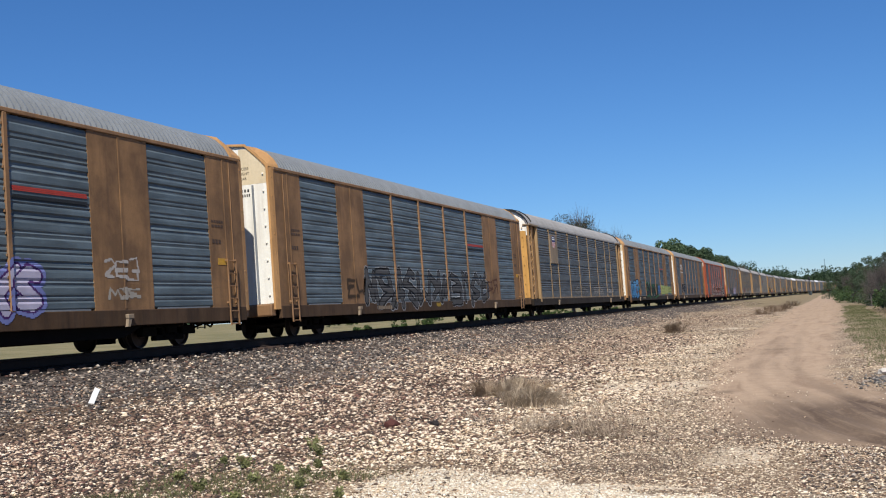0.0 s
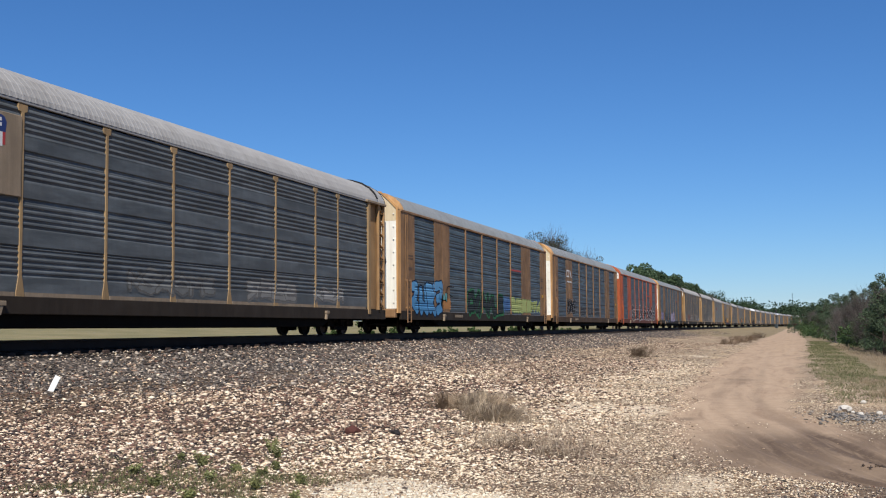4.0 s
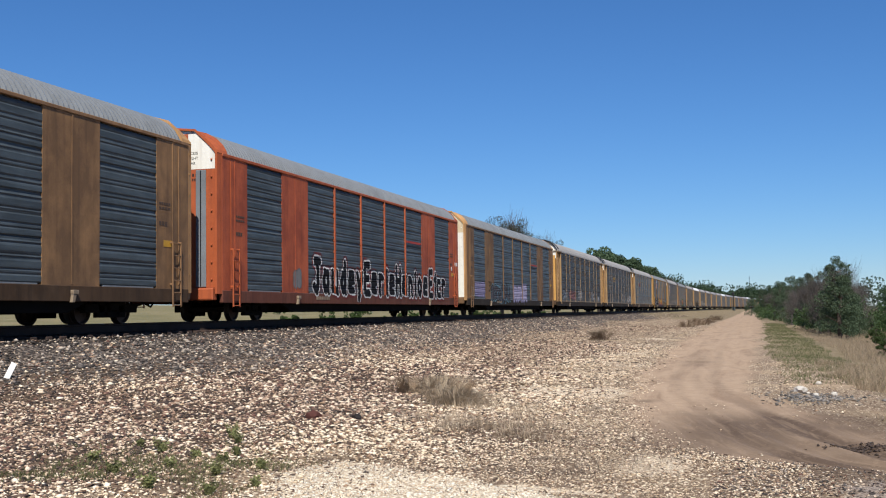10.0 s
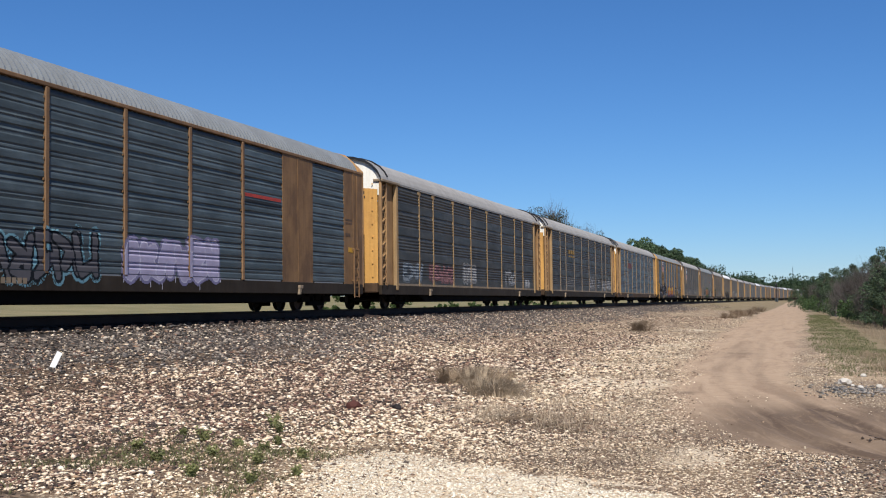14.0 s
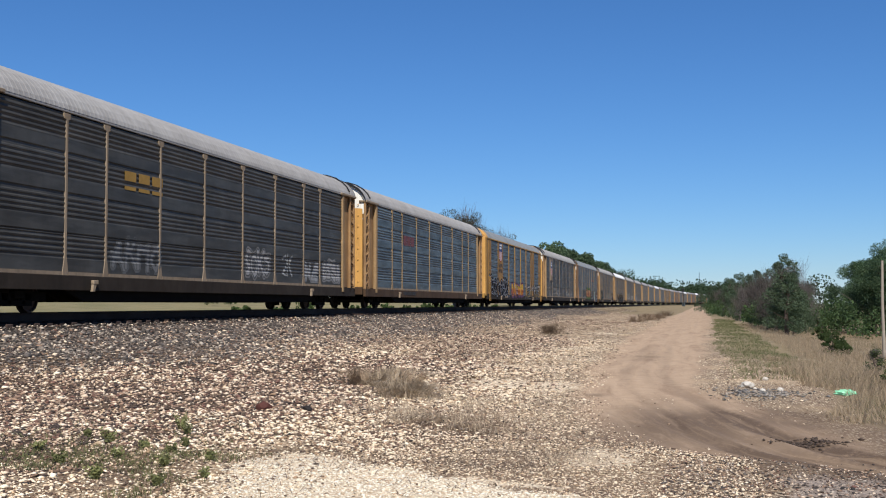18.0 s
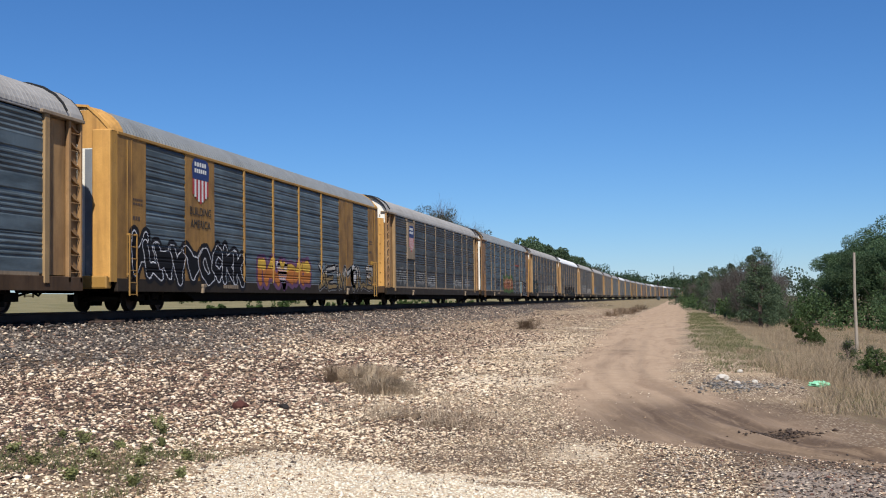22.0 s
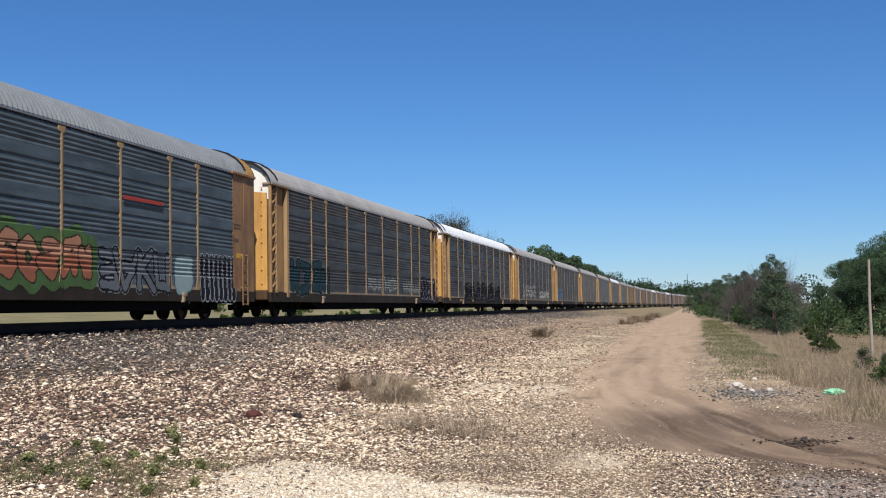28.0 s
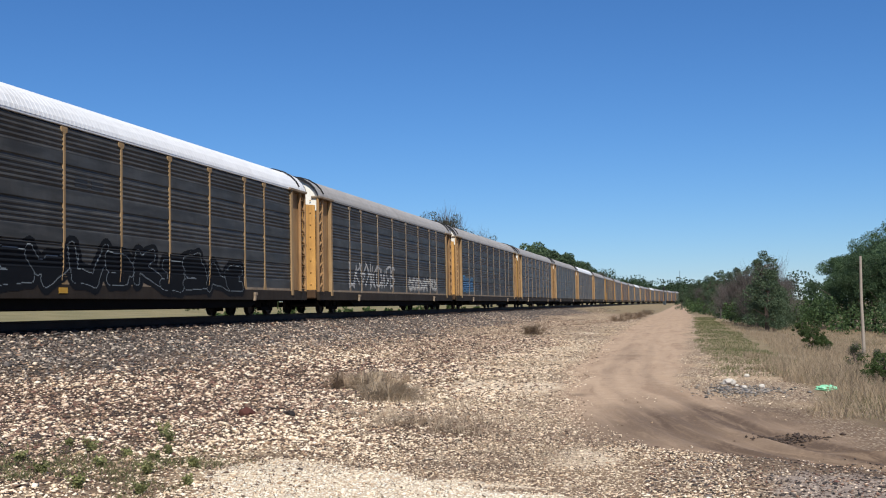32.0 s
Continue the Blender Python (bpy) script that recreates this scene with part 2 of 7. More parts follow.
M = {
    "brown_dark": weathered("dark_brown_paint", (0.183, 0.103, 0.044), (0.117, 0.067, 0.033), (0.066, 0.039, 0.026), 0.6, 0, 0.55, 0.9),
    "brown": weathered("brown_paint", (0.238, 0.133, 0.058), (0.16, 0.091, 0.044), (0.09, 0.053, 0.034), 0.6, 0, 0.5, 0.9),
    "gold": weathered("golden_paint", (0.312, 0.176, 0.039), (0.234, 0.133, 0.039), (0.125, 0.07, 0.031), 0.6, 0, 0.5, 0.5),
    "red": weathered("red_paint", (0.359, 0.086, 0.025), (0.281, 0.062, 0.023), (0.094, 0.031, 0.023), 0.6, 0, 0.45, 0.5),
    "dark_red": weathered("dark_red_paint", (0.125, 0.042, 0.022), (0.09, 0.03, 0.018), (0.039, 0.017, 0.012), 0.75, 0, 0.7, 0.7),
    "yellow": weathered("yellow_paint", (0.524, 0.288, 0.074), (0.419, 0.218, 0.062), (0.149, 0.078, 0.030), 0.55, 0, 0.55, 0.5),
    "rusty_yellow": weathered("rusty_yellow_paint", (0.302, 0.181, 0.074), (0.194, 0.107, 0.051), (0.085, 0.051, 0.031), 0.65, 0, 0.7, 0.7),
    "tan_post": weathered("faded_post_paint", (0.244, 0.185, 0.122), (0.175, 0.131, 0.088), (0.088, 0.069, 0.049), 0.7, 0, 0.5, 0.6),
    "sill": weathered("grimy_sill_paint", (0.066, 0.036, 0.016), (0.039, 0.023, 0.012), (0.017, 0.012, 0.009), 0.8, 0, 0.75, 0.7),
    "galv_blue": weathered("blue_grey_sheet", (0.127, 0.157, 0.173), (0.096, 0.118, 0.131), (0.055, 0.061, 0.064), 0.5, 0.15, 0.12, 0.4, 0.05, 0.7),
    "galv_deep": weathered("dark_blue_grey_sheet", (0.076, 0.092, 0.101), (0.057, 0.068, 0.074), (0.035, 0.039, 0.039), 0.5, 0.15, 0.15, 0.4, 0.05, 0.7),
    "orange_corner": weathered("orange_brown_paint", (0.468, 0.261, 0.098), (0.359, 0.191, 0.07), (0.156, 0.086, 0.039), 0.6, 0, 0.5, 0.7),
    "sheet_brown": stained("blotched_brown_sheet", (0.257, 0.144, 0.061), (0.144, 0.082, 0.039), (0.078, 0.044, 0.025)),
    "sheet_dark": stained("blotched_dark_brown_sheet", (0.207, 0.117, 0.048), (0.117, 0.066, 0.032), (0.066, 0.037, 0.023)),
    "sheet_gold": stained("blotched_golden_sheet", (0.281, 0.156, 0.039), (0.156, 0.086, 0.028), (0.086, 0.047, 0.021)),
    "sheet_red": stained("blotched_red_sheet", (0.39, 0.09, 0.03), (0.25, 0.055, 0.023), (0.078, 0.025, 0.016)),
    "galv_mid": weathered("dusty_galvanised_sheet", (0.110, 0.118, 0.121), (0.083, 0.084, 0.084), (0.047, 0.044, 0.042), 0.55, 0.15, 0.2, 0.5, 0.05, 0.7),
    "cream": weathered("cream_end_paint", (0.593, 0.491, 0.32), (0.53, 0.413, 0.25), (0.312, 0.211, 0.109), 0.55, 0, 0.4, 0.4),
    "ochre_post": weathered("ochre_post_paint", (0.294, 0.194, 0.089), (0.211, 0.136, 0.069), (0.105, 0.074, 0.042), 0.7, 0, 0.5, 0.6),
    "sill_dark": weathered("sooty_sill_paint", (0.023, 0.015, 0.008), (0.014, 0.009, 0.006), (0.008, 0.006, 0.004), 0.8, 0, 0.7, 0.6),
    "dull_yellow": plain("faded_yellow_emblem", (0.265, 0.156, 0.027), 0.7),
    "white_end": weathered("white_end_paint", (0.780, 0.751, 0.663), (0.605, 0.565, 0.488), (0.351, 0.273, 0.195), 0.5, 0, 0.4, 0.3),
    "galv": weathered("galvanised_sheet", (0.084, 0.105, 0.115), (0.062, 0.076, 0.084), (0.043, 0.048, 0.05), 0.5, 0.15, 0.12, 0.4, 0.05, 0.75),
    "galv_light": weathered("bright_galvanised_sheet", (0.105, 0.131, 0.146), (0.073, 0.088, 0.096), (0.052, 0.056, 0.056), 0.5, 0.15, 0.12, 0.5, 0.05, 0.85),
    "galv_dark": weathered("sooty_galvanised_sheet", (0.064, 0.061, 0.054), (0.045, 0.041, 0.035), (0.025, 0.021, 0.017), 0.5, 0.15, 0.2, 0.5, 0.05, 0.8),
    "roof": weathered("galvanised_roof", (0.195, 0.208, 0.224), (0.15, 0.159, 0.171), (0.105, 0.104, 0.1), 0.66, 0.15, 0.3, 0.4),
    "roof_pale": weathered("weathered_roof", (0.282, 0.270, 0.258), (0.226, 0.213, 0.201), (0.131, 0.114, 0.099), 0.7, 0.0, 0.3, 0.5),
    "roof_white": weathered("white_roof_paint", (0.64, 0.64, 0.64), (0.562, 0.554, 0.546), (0.39, 0.374, 0.351), 0.5, 0, 0.2, 0.3),
    # Near-black with hardly any gloss, for trucks, couplers and underframes.
    "black": plain("undercarriage_black", (0.008, 0.007, 0.006), 1.0, 0, 0.4, 3, 0.08),
    "hose": plain("black_rubber", (0.009, 0.009, 0.01), 0.6, 0, 0.3, 5),
    "wheel": plain("rusty_steel", (0.039, 0.027, 0.022), 0.6, 0.4, 0.4, 6),
    "tread": plain("polished_steel", (0.125, 0.109, 0.101), 0.5, 0.5, 0.2, 6),
    "rail": weathered("rusty_rail", (0.031, 0.02, 0.016), (0.023, 0.016, 0.012), (0.014, 0.011, 0.009), 0.7, 0.3, 0.3, 0.5),
    "tie": weathered("creosoted_wood", (0.060, 0.038, 0.028), (0.040, 0.026, 0.020), (0.016, 0.012, 0.010), 0.9, 0, 0.3, 0.6, 0.3),
    "orange_text": plain("red_stripe_paint", (0.351, 0.039, 0.023), 0.6),
    "faded_red": plain("faded_red_emblem", (0.125, 0.039, 0.043), 0.7),
    "stencil": plain("faded_stencil_paint", (0.065, 0.04, 0.026), 0.7),
    "ink": plain("black_lettering", (0.016, 0.016, 0.016), 0.6),
    "white_ink": plain("white_lettering", (0.585, 0.577, 0.546), 0.6, 0, 0.15),
    "sticker": plain("yellow_sticker", (0.468, 0.257, 0.023), 0.6),
    "navy": plain("navy_emblem_paint", (0.016, 0.031, 0.125), 0.6),
    "emblem_red": plain("red_emblem_paint", (0.328, 0.031, 0.031), 0.6),
    "bark": plain("bark", (0.094, 0.07, 0.055), 0.9, 0, 0.4, 5),
    "grey_bark": plain("bleached_bark", (0.094, 0.082, 0.07), 0.9, 0, 0.3, 5),
    "leaf": leafy("broad_leaves", (0.051, 0.09, 0.048), (0.105, 0.156, 0.074)),
    "undergrowth": leafy("undergrowth_leaves", (0.035, 0.066, 0.027), (0.09, 0.136, 0.051)),
    "cedar": leafy("cedar_needles", (0.058, 0.09, 0.053), (0.117, 0.156, 0.086)),
    "olive": leafy("sparse_spring_leaves", (0.058, 0.066, 0.043), (0.109, 0.117, 0.078)),
    "hill_leaf": leafy("hillside_leaves", (0.062, 0.098, 0.051), (0.109, 0.152, 0.078)),
    "brush": leafy("leafless_twigs", (0.10, 0.085, 0.075), (0.19, 0.165, 0.15), 0.9),
    "shrub": leafy("shrub_leaves", (0.043, 0.074, 0.023), (0.109, 0.152, 0.051)),
    "grass": leafy("green_grass", (0.078, 0.098, 0.035), (0.187, 0.187, 0.082)),
    "straw": leafy("dry_grass", (0.328, 0.254, 0.16), (0.546, 0.429, 0.289), 0.9),
    "scrub": leafy("dead_scrub", (0.148, 0.108, 0.072), (0.312, 0.234, 0.16), 0.9),
    "dead": leafy("dead_grass", (0.312, 0.246, 0.172), (0.499, 0.406, 0.289), 0.9),
    "weed": leafy("weed_leaves", (0.15, 0.165, 0.06), (0.27, 0.275, 0.115)),
    "verge": leafy("verge_grass", (0.078, 0.098, 0.035), (0.203, 0.199, 0.094)),
    "woods": leafy("far_woods", (0.039, 0.066, 0.035), (0.078, 0.117, 0.058)),
}
SPRAY = {}


def spray(rgb):
    if rgb not in SPRAY:
        SPRAY[rgb] = plain("spray_paint", rgb, 0.8, 0, 0.3, 2.5, 0.12)
    return SPRAY[rgb]


# ---------------------------------------------------------------- mesh tools


class Build:
    """Collects vertices and faces, and becomes one mesh."""

    def __init__(self):
        self.v, self.f, self.k = [], [], []

    def add(self, verts, faces, slot=0):
        o = len(self.v)
        self.v += [tuple(p) for p in verts]
        self.f += [tuple(i + o for i in q) for q in faces]
        self.k += [slot] * len(faces)
        return self

    def box(self, x0, x1, y0, y1, z0, z1, c=0.0, slot=0):
        """A box, its upright and long edges cut by c."""
        if c <= 0:
            v = [(x, y, z) for x in (x0, x1) for y in (y0, y1) for z in (z0, z1)]
            return self.add(v, [(0, 1, 3, 2), (4, 6, 7, 5), (0, 4, 5, 1), (2, 3, 7, 6), (0, 2, 6, 4), (1, 5, 7, 3)], slot)
        ring = [(x0 + c, z0), (x1 - c, z0), (x1, z0 + c), (x1, z1 - c), (x1 - c, z1), (x0 + c, z1), (x0, z1 - c), (x0, z0 + c)]
        ins = [(x0 + 2 * c if a < (x0 + x1) / 2 else x1 - 2 * c, z0 + 2 * c if b < (z0 + z1) / 2 else z1 - 2 * c) for a, b in ring]
        rows = [[(a, y0, b) for a, b in ins], [(a, y0 + c, b) for a, b in ring], [(a, y1 - c, b) for a, b in ring], [(a, y1, b) for a, b in ins]]
        return self.loft(rows, True, slot)

    def loft(self, rows, caps=False, slot=0, closed=True):
        k = len(rows[0])
        v = [p for r in rows for p in r]
        f = []
        for i in range(len(rows) - 1):
            for j in range(k if closed else k - 1):
                a, b = i * k + j, i * k + (j + 1) % k
                f.append((a, b, b + k, a + k))
        if caps:
            f.append(tuple(range(k))[::-1])
            f.append(tuple((len(rows) - 1) * k + j for j in range(k)))
        return self.add(v, f, slot)

    def tube(self, a, b, r, n=6, r2=None, slot=0):
        a, b = Vector(a), Vector(b)
        d = (b - a).normalized()
        u = d.orthogonal().normalized()
        w = d.cross(u)
        rows = [[tuple(p + (u * math.cos(t) + w * math.sin(t)) * q) for t in [2 * math.pi * i / n for i in range(n)]] for p, q in ((a, r), (b, r if r2 is None else r2))]
        return self.loft(rows, True, slot)

    def pipe(self, pts, r, n=6, slot=0):
        """One bent tube through the points."""
        pts, rows = [Vector(p) for p in pts], []
        for i, p in enumerate(pts):
            d = (pts[min(i + 1, len(pts) - 1)] - pts[max(i - 1, 0)]).normalized()
            u = d.cross(Vector((0.03, 1, 0.02))).normalized()
            w = d.cross(u)
            rows.append([tuple(p + (u * math.cos(t) + w * math.sin(t)) * r) for t in [2 * math.pi * k / n for k in range(n)]])
        return self.loft(rows, True, slot)

    def mesh(self, name, smooth=False):
        me = bpy.data.meshes.new(name)
        me.from_pydata(self.v, [], self.f)
        if any(self.k):
            me.polygons.foreach_set("material_index", self.k)
        if smooth:
            me.polygons.foreach_set("use_smooth", [True] * len(self.f))
        me.update()
        return me


def part(name, shape, material, parent, label=""):
    """One mesh object under a thing or a part. shape: a Build or a mesh; meshes may be shared, the material sits on the object."""
    me = shape.mesh(name) if isinstance(shape, Build) else shape
    ob = new(name, me)
    mats = material if isinstance(material, (list, tuple)) else [material]
    while len(me.materials) < len(mats):
        me.materials.append(mats[len(me.materials)])
    for i, m in enumerate(mats):
        ob.material_slots[i].link = "OBJECT"
        ob.material_slots[i].material = m
    if parent is not None:
        ob.parent = parent
    if label:
        ob["label"] = label
    return ob


def cloud(name, verts, faces, material):
    """A mesh object from arrays: verts n x 3, faces m x 3 or m x 4."""
    me = bpy.data.meshes.new(name)
    nf, k = faces.shape
    me.vertices.add(len(verts))
    me.vertices.foreach_set("co", np.ascontiguousarray(verts, np.float32).ravel())
    me.loops.add(nf * k)
    me.loops.foreach_set("vertex_index", np.ascontiguousarray(faces, np.int32).ravel())
    me.polygons.add(nf)
    me.polygons.foreach_set("loop_start", np.arange(0, nf * k, k, dtype=np.int32))
    me.update(calc_edges=True)
    me.materials.append(material)
    return me


# ---------------------------------------------------------------- the line and the land

RAIL = 1.42                     # top of rail over the ground at the camera's feet
TRACK_X = -16.40


def bend(y):
    """How far the line has swung to the right at y: straight near the camera, a slow curve far off."""
    d = max(0.0, y - 250.0)
    return 9.0e-5 * d * d if d < 700 else 9.0e-5 * 490000 + 0.126 * (d - 700)


def line_at(y):
    return TRACK_X + bend(y)


def line_pose(y):
    """The pose of a car whose middle is at y on the line."""
    slope = (line_at(y + 5) - line_at(y - 5)) / 10
    return pose(line_at(y), y, RAIL, 0, 0, -math.degrees(math.atan(slope)))


NEAR_RIGHT = np.array([-4000, -600, -200, -60, -20, -9, -4.5, -2.6, -1.7, -1.35, -1.2, 1.2, 1.35, 1.7, 2.3, 4.6, 6.5, 9, 12, 16, 18.5, 21, 26, 34, 60, 4000.0])
HEIGHTS = np.array([12, 10, 6, 2.4, 0.9, 0.5, 0.55, 0.85, 0.98, 1.14, 1.12, 1.12, 1.14, 0.98, 0.79, 0.42, 0.26, 0.12, 0.02, 0, -0.05, -0.3, -0.75, -1.2, -1.3, -1.3])


def bend_arr(y):
    d = np.maximum(0.0, y - 250.0)
    return np.where(d < 700, 9.0e-5 * d * d, 9.0e-5 * 490000 + 0.126 * (d - 700))


def wavy(x, y, s, seed):
    """A smooth field of low bumps, from sines."""
    r = np.random.RandomState(seed)
    out = 0
    for i in range(7):
        a, ph = r.uniform(0, 6.28), r.uniform(0, 6.28)
        k = s * (1.7 ** (i / 2.0)) * r.uniform(0.8, 1.2)
        out = out + np.sin(k * (x * math.cos(a) + y * math.sin(a)) + ph) / (1.25 ** i)
    return out / 3.0


ROAD_Y = (6, 8, 9, 10, 10.8, 11.5, 12.0, 12.4, 12.8, 13.4, 15.5, 16.5, 18, 20.8, 22.4, 27, 50, 140, 400)
ROAD_OUT = (24, 12, 6.5, 3.4, 2.0, 1.4, 0.5, -0.4, -0.8, -1.1, -1.6, -1.85, -2.15, -2.5, -2.65, -2.9, -3.6, -4.2, -4.4)
ROAD_IN = (40, 30, 24, 14, 9.5, 6.3, 4.5, 3.4, 2.1, 2.0, 1.6, 1.35, 1.0, 0.2, 0.05, 0.0, 0.2, 0.9, 0.9)
RUT_Y = (9, 10.5, 11.9, 13.05, 14.1, 15.1, 18.2, 21, 27, 60, 200)
RUT_A = (4.2, 2.3, 1.05, 0.34, 0.0, -0.26, -0.86, -1.35, -1.9, -2.5, -2.6)
RUT_B = (5.6, 3.5, 2.15, 1.45, 1.1, 0.77, 0.1, -0.43, -0.75, -0.9, -0.9)


def dirt_at(x, y):
    """1 on the bare dirt track, 0 off it: it runs along the line and swings off to the right near the camera."""
    wob = 0.28 * wavy(x, y, 0.6, 5) + 0.12 * wavy(x, y, 2.4, 6)
    d = np.minimum(x - np.interp(y, ROAD_Y, ROAD_OUT), np.interp(y, ROAD_Y, ROAD_IN) - x) + wob
    return np.where(y > 6, np.clip((d + 0.45) / 1.15, 0, 1), 0)


def rut_lines(x, y):
    """Distance to the wheel ruts and their strength."""
    out = []
    for curve, off, k in ((RUT_A, 0.0, 1.0), (RUT_B, 0.0, 0.9), (RUT_A, 0.55, 0.5), (RUT_B, -0.62, 0.55), (RUT_A, -0.7, 0.45), (RUT_B, 0.5, 0.4)):
        c = np.interp(y, RUT_Y, curve) + off + 0.03 * np.sin(1.1 * y + off * 7) * np.clip((26 - y) / 8, 0, 1)
        lean = (np.interp(y + 0.3, RUT_Y, curve) - np.interp(y - 0.3, RUT_Y, curve)) / 0.6
        out.append((np.abs(x - c) / np.sqrt(1 + lean ** 2), k))
    return out


def ruts_at(x, y):
    """Wheel ruts in the dirt track, metres down, with their thrown-up rims."""
    z = 0
    near = np.clip((21 - y) / 6, 0.1, 1)
    for d, k in rut_lines(x, y):
        z = z - 0.05 * k * np.exp(-(d / 0.17) ** 2) + 0.018 * k * np.exp(-((d - 0.3) / 0.13) ** 2)
    return z * near


def land(x, y):
    """Height of the ground."""
    x, y = np.asarray(x, float), np.asarray(y, float)
    u = x - TRACK_X - bend_arr(y)
    z = np.interp(u, NEAR_RIGHT, HEIGHTS)
    off = np.clip((np.abs(u) - 2.5) / 3, 0, 1)
    z = z + off * (0.045 * wavy(x, y, 0.55, 1) + 0.02 * wavy(x, y, 2.3, 2)) * (1 - dirt_at(x, y))
    z = z + dirt_at(x, y) * (ruts_at(x, y) - 0.05)
    rough = np.clip((np.abs(y) - 120) / 300, 0, 1) * off
    return z + rough * 0.3 * wavy(x, y, 0.02, 3)


def white_at(x, y):
    """The washed-out white patch near the camera."""
    return np.clip((np.interp(x, (-4.8, -4.2, -2.9, -2.3, -1.0, 0.3), (9.9, 11.3, 10.7, 10.1, 9.4, 8.2)) + 0.35 * wavy(x, y, 0.9, 12) + 0.22 * wavy(x, y, 3.6, 17) - y) / 0.45, 0, 1) * np.clip((x + 4.7 + 0.35 * (y - 10)) / 0.5, 0, 1) * np.clip((y - 4 + wavy(x, y, 0.7, 14)) / 1.5, 0, 1)


SPOTS = ((0.7, 15.4, 0.8, 1.2, 0.75), (-0.5, 16.6, 0.5, 1.6, 0.6), (1.9, 12.6, 1.2, 0.8, 0.7), (0.3, 18.6, 0.6, 1.4, 0.5), (1.2, 14.2, 0.55, 0.4, 1.3), (-1.75, 34.5, 0.5, 2.2, 0.7),
         (-1.95, 20.2, 0.2, 0.35, 0.8), (-4.3, 11.2, 1.0, 0.35, 0.8), (-2.6, 10.7, 1.1, 0.25, 1.0), (-1.9, 11.7, 0.9, 0.3, 0.6), (-3.6, 14.2, 0.8, 0.8, 0.7), (-0.9, 17.4, 0.5, 1.5, 0.6),
         (-5.6, 9.4, 1.1, 0.9, 0.8), (-7.8, 15.5, 1.2, 0.5, 0.8), (-10.4, 16.2, 0.9, 0.5, 0.8), (-8.9, 12.4, 0.8, 0.8, 0.6), (-7.2, 10.4, 0.8, 0.5, 0.7), (-1.9, 9.35, 0.45, 0.22, 0.9), (-6.2, 12.2, 0.7, 0.4, 0.7), (-3.4, 9.5, 0.5, 0.12, 0.7), (-8.3, 18.2, 0.8, 0.8, 0.6),
         (-6.7, 11.3, 0.8, 0.4, 0.9), (-5.7, 10.6, 0.7, 0.35, 0.85), (-5.0, 9.0, 0.7, 0.5, 0.9), (-9.2, 16.7, 0.9, 0.5, 0.85), (-7.9, 16.4, 0.5, 0.35, 0.6), (-6.3, 9.6, 0.6, 0.4, 0.8))


def spots_at(x, y):
    """Patches of bare dark soil: x, y, half width, half depth, strength."""
    out = 0
    for px_, py_, wx_, wy_, k_ in SPOTS:
        out = np.maximum(out, k_ * (0.7 + 0.4 * wavy(x, y, 2.2, 36)) * np.exp(-((x - px_) / wx_) ** 2 - ((y - py_) / wy_) ** 2))
    return np.clip(out, 0, 1)


def spread(pts):
    """Grid lines: pairs of (start, step) up to the last value."""
    out = []
    for (a, st), (b, _) in zip(pts[:-1], pts[1:]):
        out += list(np.arange(a, b - 1e-6, st))
    return np.array(out + [pts[-1][0]])


gx = spread([(-3000, 400), (-600, 90), (-150, 20), (-50, 4), (-22, 0.8), (-18.4, 0.25), (-11, 0.22), (-3.2, 0.11), (-1.4, 0.075), (3.4, 0.22), (6, 0.45), (14, 1.5), (44, 12), (140, 60), (560, 400), (3000, 0)])
gy = spread([(-1500, 300), (-300, 40), (-20, 5), (2, 0.6), (7, 0.16), (11, 0.075), (19, 0.16), (30, 0.35), (60, 1.2), (150, 8), (400, 25), (1200, 200), (4000, 0)])
GX, GY = np.meshgrid(gx, gy, indexing="ij")
GZ = land(GX, GY)
idx = np.arange(GX.size).reshape(GX.shape)
quads = np.stack([idx[:-1, :-1], idx[1:, :-1], idx[1:, 1:], idx[:-1, 1:]], -1).reshape(-1, 4)


